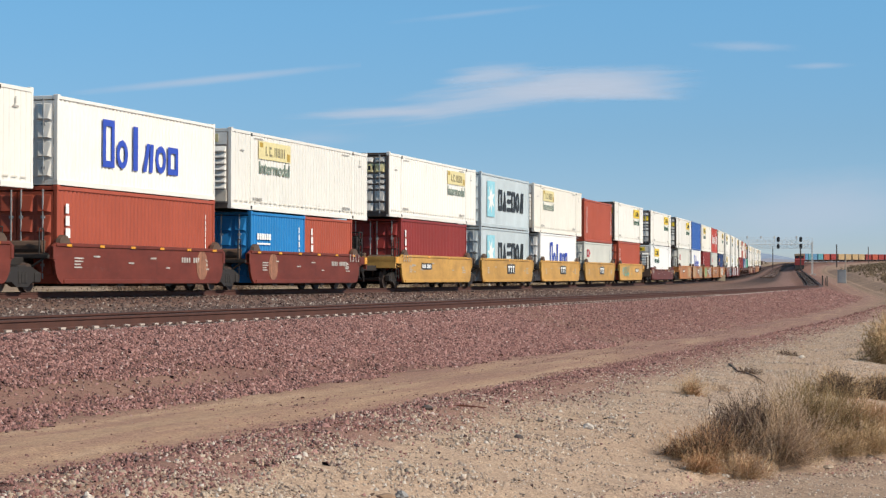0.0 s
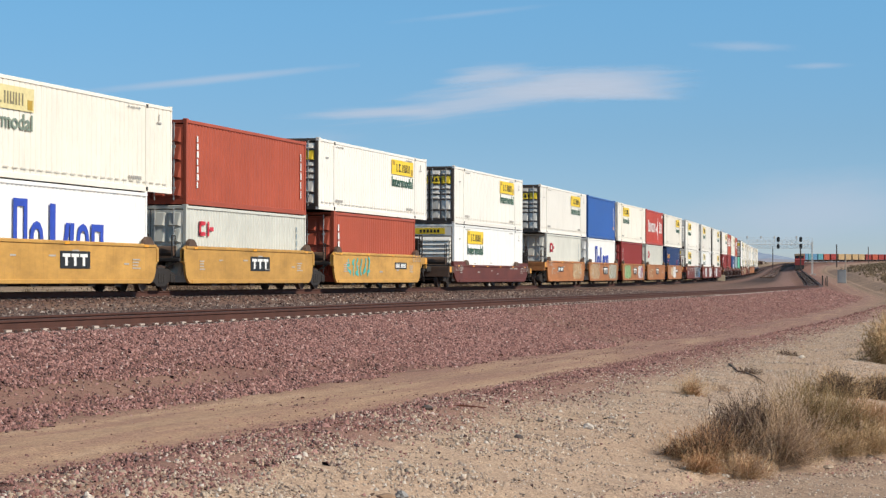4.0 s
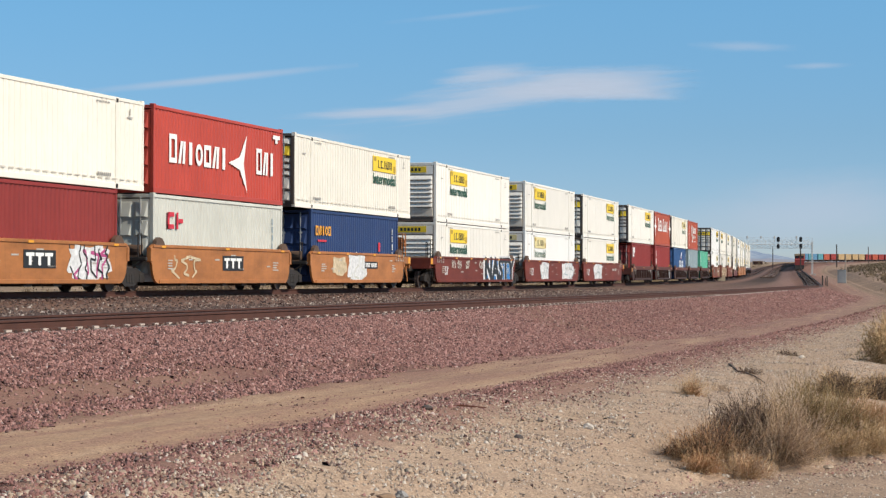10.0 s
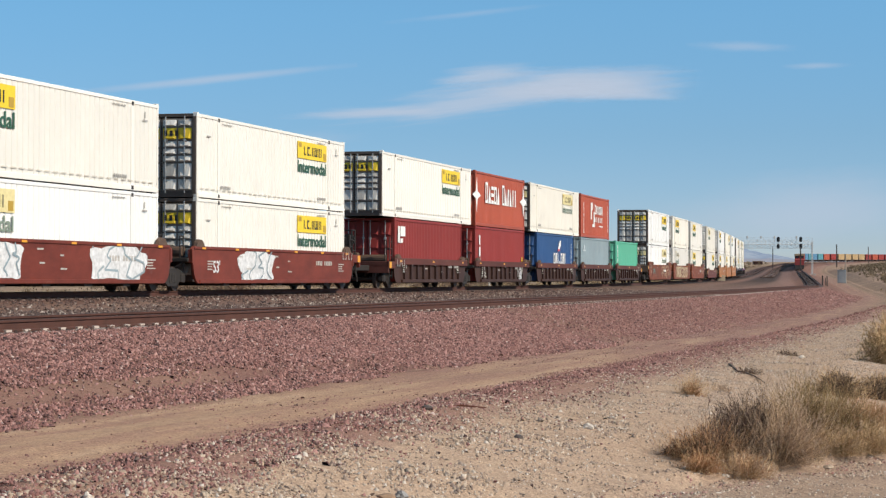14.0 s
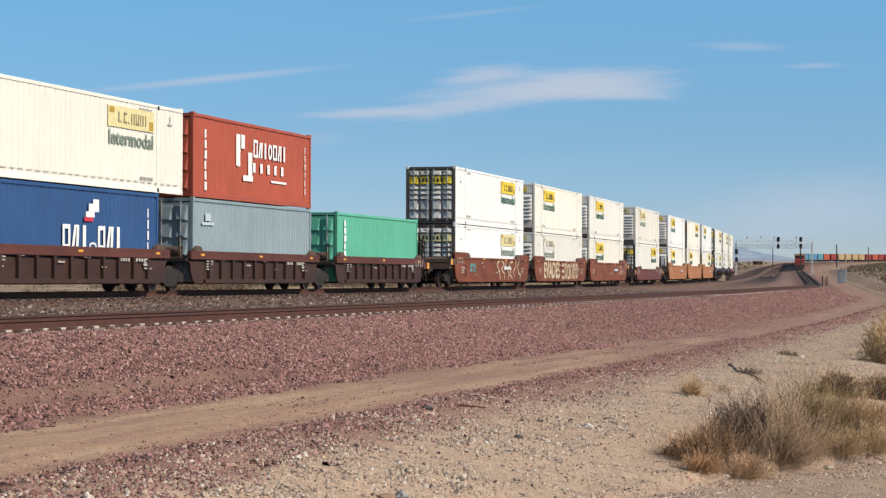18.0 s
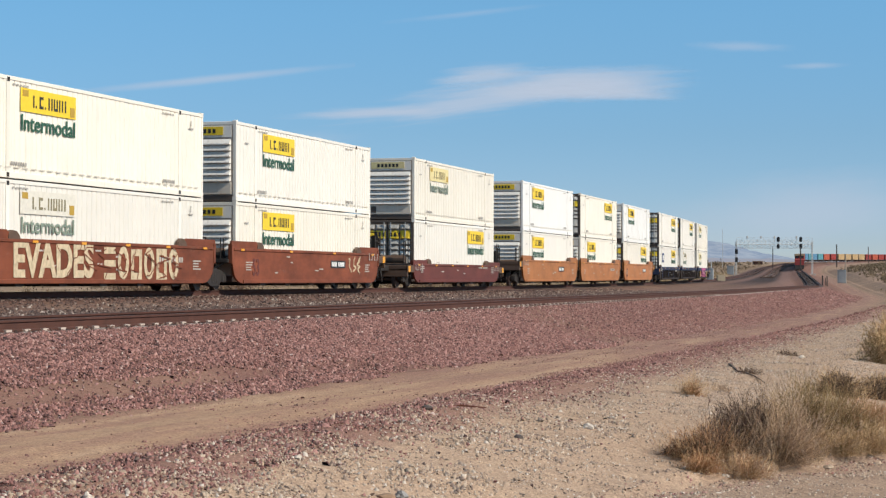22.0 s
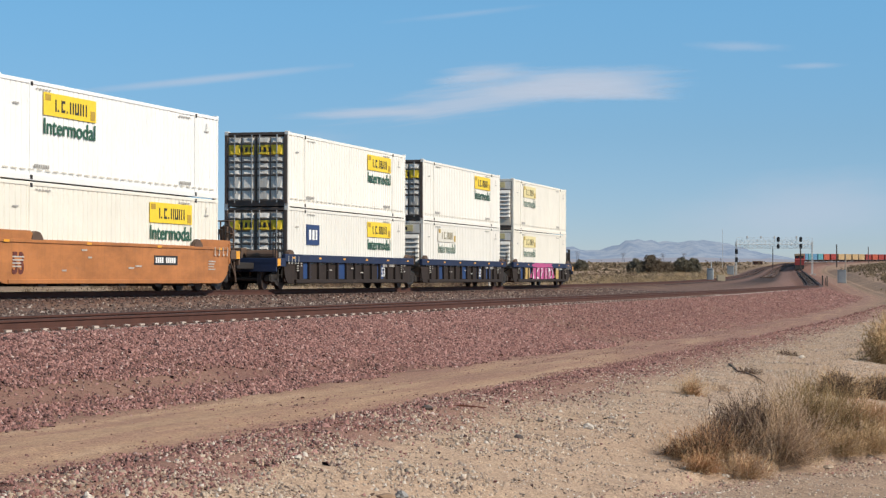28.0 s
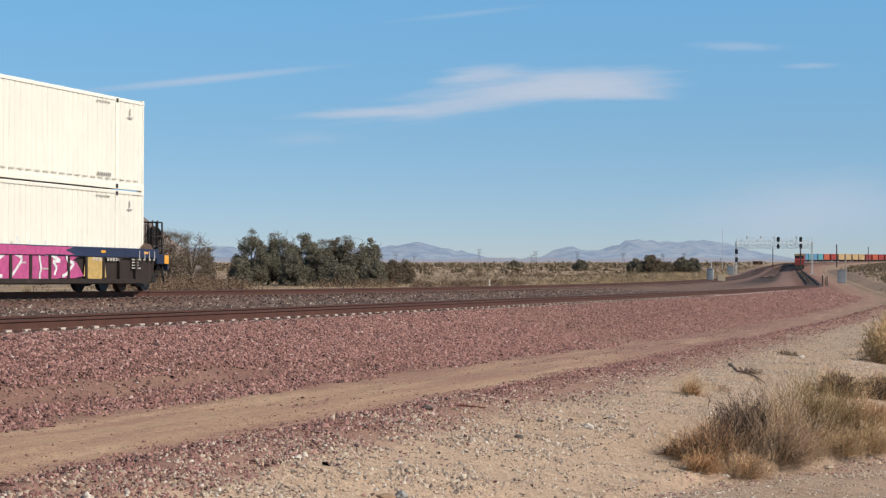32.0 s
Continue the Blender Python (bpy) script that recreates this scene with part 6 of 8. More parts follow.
ROCKW = plain("white_rock", (0.55, 0.48, 0.41), 0.8, scale=12)
ROCKG = plain("grey_rock", (0.24, 0.23, 0.22), 0.8, scale=12)
ROCKT = plain("tan_rock", (0.42, 0.33, 0.25), 0.85, scale=12)
ROCKD = plain("dark_rock", (0.07, 0.055, 0.05), 0.8, scale=12)
rock("rock", "flat white rock on the sandy bank", 1.93, 27.77, 0.56, 0.085, ROCKW, 1, (1.0, 0.7, 0.55), -40)
rock("rock", "round grey rock on the sandy bank", -0.42, 20.75, 0.68, 0.065, ROCKG, 2, (1, 1, 1))
rock("rock", "brown clod beside a grey rock", -0.58, 20.55, 0.67, 0.10, plain("brown_clod", (0.25, 0.16, 0.10), 0.95), 3, (1.3, 0.9, 0.35))
rock("rock", "pale angular rock among purple stones", -2.89, 16.93, 0.96, 0.045, ROCKW, 4, (0.8, 0.8, 1.1))
rock("rock", "pale angular rock among purple stones", -2.09, 18.26, 0.89, 0.042, ROCKT, 5, (1, 0.9, 0.9))
rock("rock", "pale angular rock among purple stones", -3.35, 16.8, 1.01, 0.035, ROCKT, 15)
rock("rock", "grey slab of rock among purple stones", -2.02, 17.51, 0.83, 0.06, ROCKG, 6, (1.1, 0.8, 0.6), 30)
rock("rock", "dark reddish rock among purple stones", -2.48, 17.09, 0.90, 0.042, plain("maroon_rock", (0.10, 0.05, 0.045), 0.8), 7, (1.0, 0.8, 0.8))
rock("rock", "dark rock at the road's edge", -0.22, 27.2, 0.94, 0.075, ROCKD, 8, (1.1, 0.8, 0.5))
rock("rock", "dark rock at the road's edge", 0.95, 26.2, 0.76, 0.06, ROCKD, 9)
rock("rock", "grey rock patch on the sandy bank", 0.76, 24.8, 0.73, 0.05, ROCKG, 10, (1.5, 1.0, 0.25))
rock("rock", "white rock by the dry shrubs", 3.02, 25.98, 0.33, 0.05, ROCKW, 11)
rock("rock", "white rock by the dry shrubs", 3.52, 26.0, 0.2, 0.05, ROCKW, 16)
rock("rock", "white rock on the far bank", 8.5, 49.4, 0.5, 0.09, ROCKW, 12)
rock("rock", "tan rock at the pull-out's edge", 1.9, 22.0, 0.42, 0.05, ROCKT, 13, (1.4, 0.8, 0.5))
rock("rock", "tan rock by the dry shrubs", 5.1, 27.6, 0.22, 0.07, ROCKT, 14)

RUST = plain("rusty_stake", (0.16, 0.055, 0.03), 0.75)
stake = thing("steel_stake", "thin rusty steel stake in the sand", "stake", m=pose(0.93, 20.1, plan_ground(0.93, 20.1)))
part("rod", Build().tube((0, 0, -0.2), (-0.02, 0, 0.16), 0.012, 8).tube((-0.02, 0, 0.16), (-0.022, 0, 0.175), 0.016, 8).mesh("rod", RUST), stake)
stick = thing("dry_stick", "bent dark dry stick on the gravel", "stick", m=pose(0.25, 28.0, plan_ground(0.25, 28.0) - 0.005, 0, 0, -12))
part("branch", Build().tube((-0.3, 0, 0.02), (0.0, 0.02, 0.05), 0.014, 6).tube((0, 0.02, 0.05), (0.34, -0.03, 0.03), 0.014, 6, 0.006).mesh("branch", RUST), stick)

# ---- dry shrubs, grass and trees ----
TWIG = pieces("dry_grey_twig", [(0.0, (0.347, 0.225, 0.150)), (0.5, (0.579, 0.404, 0.276)), (1.0, (0.773, 0.606, 0.431))])
STRAW = pieces("straw_twig", [(0.0, (0.420, 0.261, 0.130)), (0.5, (0.639, 0.418, 0.219)), (1.0, (0.777, 0.573, 0.342))])
# Brown of the dark bushes; inside paler ones it paints their inner shade.
DARKTWIG = pieces("dark_brown_and_inner_shade_twig", [(0.0, (0.073, 0.042, 0.030)), (0.6, (0.158, 0.099, 0.070)), (1.0, (0.235, 0.162, 0.114))])
OLIVE = pieces("olive_twig", [(0.0, (0.200, 0.133, 0.057)), (0.5, (0.358, 0.246, 0.109)), (1.0, (0.487, 0.355, 0.179))])
RUSSET = pieces("russet_twig", [(0.0, (0.322, 0.154, 0.072)), (0.5, (0.554, 0.289, 0.144)), (1.0, (0.698, 0.425, 0.224))])


def twigs(n, spread, height, width, seed, droop=0.35, lean=(0, 0), base=0.12, curl=0.42):
    """n thin curved stems fanning out of a root patch: three-sided, tapering; stems fork once."""
    rng = np.random.default_rng(seed)
    a = rng.uniform(0, 2 * np.pi, n)
    tilt = np.arccos(rng.uniform(0.06, 1.0, n))
    dirs = np.stack([np.sin(tilt) * np.cos(a) * spread + lean[0], np.sin(tilt) * np.sin(a) * spread + lean[1], np.cos(tilt) * height], -1)
    lump = 1 + 0.22 * np.sin(3 * a + seed) * np.sin(2.3 * tilt + seed * 1.7)
    L = np.linalg.norm(dirs, axis=1) * rng.uniform(0.55, 1.06, n) * lump
    dirs /= np.linalg.norm(dirs, axis=1)[:, None]
    root = np.stack([rng.normal(0, base, n), rng.normal(0, base, n), np.zeros(n)], -1)
    t0 = np.where(rng.uniform(0, 1, n) > 0.25, rng.uniform(0.25, 0.92, n), 0.0)     # most stems start part way up another
    root += dirs * (t0 * L)[:, None] * 0.8
    kink = rng.normal(0, curl, (n, 3)) * (1 + 1.6 * t0)[:, None]
    L = L * (1 - 0.6 * t0)
    rings = []
    for k in range(4):
        u = k / 3
        c = root + (dirs + kink * u * 0.6) * (L * u)[:, None]
        c[:, 2] -= droop * (L * u * u) * np.sin(tilt) * 0.5
        c[:, 2] = np.maximum(c[:, 2], 0.0)
        r = width * (1 - 0.75 * u) * (1 - 0.4 * t0)
        for g in range(3):
            rings.append(c + np.stack([np.cos(a + g * 2.094) * r, np.sin(a + g * 2.094) * r, np.zeros(n)], -1))
    v = np.stack(rings, 1).reshape(-1, 3)
    f = []
    for k in range(3):
        for g in range(3):
            f.append((k * 3 + g, k * 3 + (g + 1) % 3, (k + 1) * 3 + (g + 1) % 3, (k + 1) * 3 + g))
    f = (np.array(f)[None] + (np.arange(n) * 12)[:, None, None]).reshape(-1, 4)
    return v, f


def tangle(n, rx, h, width, seed, fan=0.0, hollow=0.35):
    """n short crooked twigs filling a lumpy dome rx wide and h high; fan > 0 gives long stems out of the root."""
    rng = np.random.default_rng(seed)
    a = rng.uniform(0, 2 * np.pi, n)
    el = np.arcsin(rng.uniform(0.0, 1.0, n))
    out = np.stack([np.cos(el) * np.cos(a), np.cos(el) * np.sin(a), np.sin(el)], -1)
    lump = np.array([1 + 0.42 * noise.noise((o[0] * 1.7 + seed, o[1] * 1.7, o[2] * 1.7)) + 0.25 * noise.noise((o[0] * 4.5, o[1] * 4.5 + seed, o[2] * 4.5)) for o in out])
    r = lump * (hollow + (1 - hollow) * rng.uniform(0, 1, n) ** 0.7) * np.where(rng.uniform(0, 1, n) > 0.93, 1.12, 0.92)
    mid = out * r[:, None] * [rx, rx, h]
    long = rng.uniform(0, 1, n) < fan
    way = out * 0.8 + rng.normal(0, 0.62, (n, 3)) + [0, 0, 0.30]
    way[long] = out[long] * [rx, rx, h] / h + rng.normal(0, 0.13, (int(long.sum()), 3))
    way /= np.linalg.norm(way, axis=1)[:, None]
    L = rng.uniform(0.09, 0.26, n) * math.sqrt(rx * h)
    L[long] = h * rng.uniform(0.45, 0.85, int(long.sum()))
    start = mid - way * (L * 0.7)[:, None]
    start[long] = mid[long] * 0.12 + rng.normal(0, 0.05 * rx, (int(long.sum()), 3))
    bend = rng.normal(0, 0.28, (n, 3))
    bend[long] *= 0.4
    rings = []
    for k in range(3):
        u = k / 2
        c = start + (way + bend * (u * u)) * (L * u)[:, None]
        c[:, 2] = np.maximum(c[:, 2], -0.01)
        rr = width * (1 - 0.65 * u)
        for g in range(3):
            rings.append(c + np.stack([np.cos(a + g * 2.094) * rr, np.sin(a + g * 2.094) * rr, np.cos(el * 3 + g * 2.094) * rr * 0.7], -1))
    v = np.stack(rings, 1).reshape(-1, 3)
    f = [(q * 3 + g, q * 3 + (g + 1) % 3, q * 3 + 3 + (g + 1) % 3, q * 3 + 3 + g) for q in range(2) for g in range(3)]
    return v, (np.array(f)[None] + (np.arange(n) * 9)[:, None, None]).reshape(-1, 4)


SHRUBS = {}


def shrub(label, x, y, z, key, mats, n, spread, height, width, seed, turn=0, name="desert_shrub", fan=0.0):
    """mats: part name, material, share of the twigs, relative thickness, relative size of its dome."""
    ob = thing(name, label, "shrub", m=pose(x, y, plan_ground(x, y) - 0.03, 0, 0, turn))
    for k, (pname, mat, share, w, *grow) in enumerate(mats):
        kk = (key, k)
        if kk not in SHRUBS:
            g = grow[0] if grow else 1.0
            v, f = tangle(int(n * share), spread * g, height * g, width * w, seed + k, fan if k == 0 else fan * 0.3)
            SHRUBS[kk] = fast_mesh(pname, v, f, [mat])
        p_ = part(pname, SHRUBS[kk], ob)
        p_["kind"] = "stuff"
    return ob


def brush(label, x, y, layers, seed, turn=0, lean=(0, 0), width=0.0031):
    """A dry bush of long thin stems that fan out of its root, over a denser tangle. layers: part, material, form, count, spread, height."""
    ob = thing("desert_shrub", label, "shrub", m=pose(x, y, plan_ground(x, y) - 0.03, 0, 0, turn))
    for k, (pname, mat, form, n, spread, height) in enumerate(layers):
        if form == "fan":                       # a few long bare stems over many short crooked twigs
            v, f = twigs(int(n * 0.22), spread * 1.2, height, width * 1.15, seed * 7 + k, 0.35, lean, spread * 0.30, 0.4)
            v2, f2 = tangle(int(n * 1.5), spread * 1.05, height * 0.92, width, seed * 11 + k, 0.18, 0.3)
            mid = v2.reshape(-1, 9, 3).mean(axis=1)
            keep = np.array([noise.noise((m[0] * 4.5 + seed, m[1] * 4.5, m[2] * 4.5 + k)) > -0.12 for m in mid])
            f2 = f2.reshape(-1, 6, 4)[keep].reshape(-1, 4)
            v, f = np.concatenate([v, v2]), np.concatenate([np.asarray(f), f2 + len(v)])
        else:
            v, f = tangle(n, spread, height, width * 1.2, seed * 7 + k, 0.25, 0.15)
        part(pname, fast_mesh(pname, v, f, [mat]), ob)["kind"] = "stuff"
    return ob


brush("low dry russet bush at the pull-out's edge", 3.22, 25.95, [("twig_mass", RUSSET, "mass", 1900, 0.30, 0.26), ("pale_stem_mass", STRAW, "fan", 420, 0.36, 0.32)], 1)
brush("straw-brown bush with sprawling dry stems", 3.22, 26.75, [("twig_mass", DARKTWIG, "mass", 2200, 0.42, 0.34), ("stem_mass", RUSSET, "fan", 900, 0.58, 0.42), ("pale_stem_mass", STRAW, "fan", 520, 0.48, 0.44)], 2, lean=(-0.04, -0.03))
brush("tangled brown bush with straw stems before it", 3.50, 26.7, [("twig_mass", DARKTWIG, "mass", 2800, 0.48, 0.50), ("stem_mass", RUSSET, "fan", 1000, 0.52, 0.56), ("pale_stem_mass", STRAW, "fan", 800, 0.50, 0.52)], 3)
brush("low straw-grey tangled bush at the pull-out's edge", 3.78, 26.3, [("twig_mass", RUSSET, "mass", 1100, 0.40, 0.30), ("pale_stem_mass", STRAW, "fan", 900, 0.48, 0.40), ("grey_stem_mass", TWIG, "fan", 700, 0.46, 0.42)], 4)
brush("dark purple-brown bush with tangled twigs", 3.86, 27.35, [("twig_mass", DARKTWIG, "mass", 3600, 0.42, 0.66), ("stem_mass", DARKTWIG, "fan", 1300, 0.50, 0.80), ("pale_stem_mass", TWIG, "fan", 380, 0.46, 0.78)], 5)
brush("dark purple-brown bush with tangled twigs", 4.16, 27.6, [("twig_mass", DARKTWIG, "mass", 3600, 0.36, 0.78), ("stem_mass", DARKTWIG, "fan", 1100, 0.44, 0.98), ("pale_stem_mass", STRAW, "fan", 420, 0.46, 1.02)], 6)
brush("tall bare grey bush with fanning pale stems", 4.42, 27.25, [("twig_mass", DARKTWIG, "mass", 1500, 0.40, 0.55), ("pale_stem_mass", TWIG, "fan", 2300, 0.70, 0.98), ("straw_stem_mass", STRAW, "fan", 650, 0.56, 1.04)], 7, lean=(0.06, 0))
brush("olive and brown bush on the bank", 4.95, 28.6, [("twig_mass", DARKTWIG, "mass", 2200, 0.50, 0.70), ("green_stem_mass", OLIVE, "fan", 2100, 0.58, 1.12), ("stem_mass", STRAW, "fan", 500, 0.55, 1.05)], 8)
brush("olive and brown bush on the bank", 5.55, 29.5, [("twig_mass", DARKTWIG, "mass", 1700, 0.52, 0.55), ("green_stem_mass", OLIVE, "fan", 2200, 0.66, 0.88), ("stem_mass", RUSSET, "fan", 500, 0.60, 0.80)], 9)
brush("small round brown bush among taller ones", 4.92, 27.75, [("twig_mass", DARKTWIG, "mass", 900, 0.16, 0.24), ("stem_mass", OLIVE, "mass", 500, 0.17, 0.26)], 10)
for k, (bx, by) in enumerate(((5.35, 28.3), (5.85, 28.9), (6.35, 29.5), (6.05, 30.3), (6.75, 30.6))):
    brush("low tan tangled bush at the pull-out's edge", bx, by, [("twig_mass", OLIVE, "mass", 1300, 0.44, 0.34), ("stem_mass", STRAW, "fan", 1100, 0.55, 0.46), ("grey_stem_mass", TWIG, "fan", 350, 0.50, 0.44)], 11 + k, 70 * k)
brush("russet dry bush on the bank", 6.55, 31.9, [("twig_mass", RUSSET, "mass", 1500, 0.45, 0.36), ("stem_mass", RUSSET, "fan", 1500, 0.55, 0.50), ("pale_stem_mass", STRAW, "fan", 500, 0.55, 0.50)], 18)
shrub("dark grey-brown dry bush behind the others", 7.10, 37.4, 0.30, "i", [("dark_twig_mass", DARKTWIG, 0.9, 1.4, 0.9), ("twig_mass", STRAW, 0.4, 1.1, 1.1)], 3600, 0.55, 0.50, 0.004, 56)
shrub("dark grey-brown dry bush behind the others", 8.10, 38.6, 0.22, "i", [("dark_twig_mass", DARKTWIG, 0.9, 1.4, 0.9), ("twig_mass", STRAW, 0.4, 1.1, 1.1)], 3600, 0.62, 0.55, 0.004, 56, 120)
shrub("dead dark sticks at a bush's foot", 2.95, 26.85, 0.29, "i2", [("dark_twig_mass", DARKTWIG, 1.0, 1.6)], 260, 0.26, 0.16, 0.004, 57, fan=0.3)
brush("straw-coloured dry clump on the bank", 4.18, 35.0, [("twig_mass", RUSSET, "mass", 500, 0.24, 0.30), ("stem_mass", STRAW, "fan", 700, 0.32, 0.50)], 19)
shrub("small faded grass clump on the bank", 4.8, 36.2, 0.54, "k", [("twig_mass", TWIG, 1.0, 1)], 675, 0.26, 0.22, 0.0032, 60, name="grass_clump")
shrub("small dry grass clump by purple stones", -1.66, 18.0, 0.79, "k2", [("twig_mass", STRAW, 1.0, 1)], 700, 0.16, 0.15, 0.0025, 61, name="grass_clump")
shrub("tan dry bush beside the dirt road", 10.55, 49.0, 0.37, "l", [("twig_mass", STRAW, 0.8, 1.3), ("dark_twig_mass", OLIVE, 0.5, 1.3)], 2000, 0.9, 1.0, 0.007, 62)
shrub("tan dry bush beside the dirt road", 11.6, 51.5, 0.35, "l", [("twig_mass", STRAW, 0.8, 1.3), ("dark_twig_mass", OLIVE, 0.5, 1.3)], 2000, 0.9, 1.0, 0.007, 62, 75)
shrub("tan dry bush beside the dirt road", 12.0, 55.5, 0.3, "l", [("twig_mass", STRAW, 0.8, 1.3), ("dark_twig_mass", OLIVE, 0.5, 1.3)], 2000, 0.9, 1.0, 0.007, 62, 160)
shrub("dark dead brush on the bank", 6.0, 41.0, 0.55, "m", [("dark_twig_mass", DARKTWIG, 1.0, 1)], 500, 0.35, 0.16, 0.006, 64)
shrub("dark dead brush on the bank", 8.2, 49.9, 0.5, "m", [("dark_twig_mass", DARKTWIG, 1.0, 1)], 500, 0.35, 0.16, 0.006, 64, 90)
# Dark tubes laid in place of the shadow inside an erosion crack.
crack_strip = thing("crack_shadow_strip", "dark strip standing in for a shadowed crack in the bank", "branch", m=pose(6.0, 42.0, plan_ground(6.0, 42.0)))
bits, bend = Build(), [(6.15, 44.8), (6.05, 43.4), (5.98, 42.2), (5.92, 40.9), (5.99, 39.9), (6.02, 39.0)]
for k in range(5):
    (xa, ya), (xb, yb) = bend[k], bend[k + 1]
    za, zb = (plan_ground(xa, ya) - plan_ground(6.0, 42.0) + 0.02, plan_ground(xb, yb) - plan_ground(6.0, 42.0) + 0.02)
    bits.tube((xa - 6.0, ya - 42.0, za), (xb - 6.0, yb - 42.0, zb), 0.024 - 0.003 * k, 7, 0.021 - 0.003 * k)
part("branch", bits.mesh("branch", ROCKD), crack_strip)

LEAF = pieces("grey_green_leaves", [(0.0, (0.11, 0.096, 0.066)), (0.5, (0.165, 0.146, 0.102)), (0.85, (0.22, 0.196, 0.138)), (1.0, (0.28, 0.248, 0.176))])
LEAFB = pieces("brownish_leaves", [(0.0, (0.09, 0.064, 0.042)), (0.5, (0.16, 0.118, 0.076)), (1.0, (0.24, 0.185, 0.125))])
BARK = plain("grey_bark", (0.14, 0.10, 0.075), 0.9)


def leaf_cloud(clumps, per, size, seed):
    """Small four-sided leaf tufts gathered in lumpy clumps; clumps: x, y, z, radius."""
    rng = np.random.default_rng(seed)
    c = np.repeat(np.array(clumps), per, axis=0)
    n = len(c)
    u = rng.normal(size=(n, 3))
    u /= np.linalg.norm(u, axis=1)[:, None]
    p = c[:, :3] + u * (c[:, 3] * rng.uniform(0.4, 1.12, n))[:, None] * [1, 1, 0.9]
    R = random_turns(n, rng)
    q = np.array([(-1, 0, 0), (0, -0.45, 0.12), (1, 0, 0), (0, 0.45, 0.12)]) * size
    v = np.einsum("nij,kj->nki", R, q) * rng.uniform(0.6, 1.3, (n, 1, 1)) + p[:, None, :]
    f = np.arange(n * 4).reshape(-1, 4)
    return v.reshape(-1, 3), f


def tree(label, x, y, z, h, w, seed, mat=LEAF, per=260, size=0.13, bare=False):
    rng = random.Random(seed)
    ob = thing("tree", label, "tree", "row of trees beyond the tracks", m=pose(x, y, z - 0.15, 0, 0, rng.uniform(0, 360)))
    b = Build().tube((0, 0, 0), (0.1, 0, h * 0.28), 0.035 * h, 8, 0.022 * h)
    clumps = []
    limbs = Build()
    for k in range(9 if not bare else 14):
        a = k * 2.4 + rng.uniform(-0.4, 0.4)
        r, zz = rng.uniform(0.2, 0.42) * w, h * rng.uniform(0.45, 0.8)
        mid = Vector((math.cos(a) * r * 0.5, math.sin(a) * r * 0.5, h * 0.32 + 0.4 * (zz - h * 0.32)))
        tip = Vector((math.cos(a) * r, math.sin(a) * r, zz))
        limbs.tube((0.1, 0, h * rng.uniform(0.18, 0.28)), mid, 0.014 * h, 6, 0.009 * h)
        limbs.tube(mid, tip, 0.009 * h, 6, 0.003 * h)
        for j in range(9 if bare else 1):
            t2 = tip + Vector((rng.uniform(-1, 1), rng.uniform(-1, 1), rng.uniform(0.3, 1))) * 0.14 * h
            limbs.tube(tip, t2, 0.004 * h, 5, 0.0015 * h)
    for k in range(84):
        a, rr = rng.uniform(0, 6.283), math.sqrt(rng.uniform(0, 1)) * w * 0.46
        top = 1 - 0.55 * (rr / (w * 0.46)) ** 2
        zz = h * (0.06 + 0.87 * top * rng.uniform(0.06, 1.0))
        clumps.append((math.cos(a) * rr, math.sin(a) * rr, zz, w * rng.uniform(0.10, 0.19)))
    part("trunk", b.mesh("trunk", BARK), ob)
    part("limbs", limbs.mesh("limbs", BARK), ob)
    v, f = leaf_cloud(clumps, per if not bare else 90, size if not bare else 0.11, seed)
    c = part("crown", fast_mesh("crown", v, f, [mat]), ob, "crown of small grey-green leaves" if mat is LEAF else "sparse brownish crown")
    c["kind"] = "stuff"
    return ob


def by_bearing(x, dist):
    """Plan place by bearing (tangent times 3690, from 784) and distance."""
    return (x - 784) / 3690 * dist, dist


for bear, top, wb, dist, sd, mat in ((444, 404, 64, 372, 1, LEAF), (474, 424, 50, 380, 2, LEAF), (498, 398, 66, 376, 3, LEAF), (540, 410, 54, 384, 4, LEAF), (566, 412, 56, 380, 5, LEAF),
                                    (592, 414, 50, 388, 6, LEAFB), (622, 406, 62, 384, 7, LEAF), (652, 416, 52, 388, 8, LEAF), (520, 452, 50, 366, 21, LEAF), (600, 462, 56, 366, 22, LEAF),
                                    (690, 455, 50, 400, 9, LEAFB), (715, 462, 40, 410, 10, LEAFB), (425, 455, 40, 364, 23, LEAF), (660, 460, 50, 370, 24, LEAF)):
    x, y = by_bearing(bear, dist)
    z = plan_ground(x, y)
    h = (464 - top) / 3690 * dist + EYE_Z - z
    tree("dusty grey-green tamarisk tree in a dense row" if mat is LEAF else "brownish half-dry tree in the row", x, y, z, h, wb / 3690 * dist, sd, mat)
for bear, top, wb, dist, sd in ((300, 390, 60, 330, 11), (340, 398, 70, 340, 12), (365, 425, 40, 350, 13), (270, 400, 50, 330, 14)):
    x, y = by_bearing(bear, dist)
    z = plan_ground(x, y)
    tree("bare-branched brownish tree beyond the tracks", x, y, z, (460 - top) / 3690 * dist + EYE_Z - z, wb / 3690 * dist, sd, LEAFB, bare=True)
for bear, top, wb, dist, sd, mat in ((1128, 458, 36, 700, 31, LEAF), (1152, 453, 40, 700, 32, LEAFB), (1172, 464, 40, 710, 33, LEAFB), (1208, 458, 32, 720, 34, LEAF), (1226, 456, 30, 720, 35, LEAF), (1027, 462, 26, 800, 36, LEAF), (910, 463, 22, 850, 37, LEAF)):
    x, y = by_bearing(bear, dist)
    z = plan_ground(x, y)
    tree("round dusty desert tree far across the plain", x, y, z, (462 - top) / 3690 * dist + EYE_Z - z, wb / 3690 * dist, sd, mat, 220, 0.24)


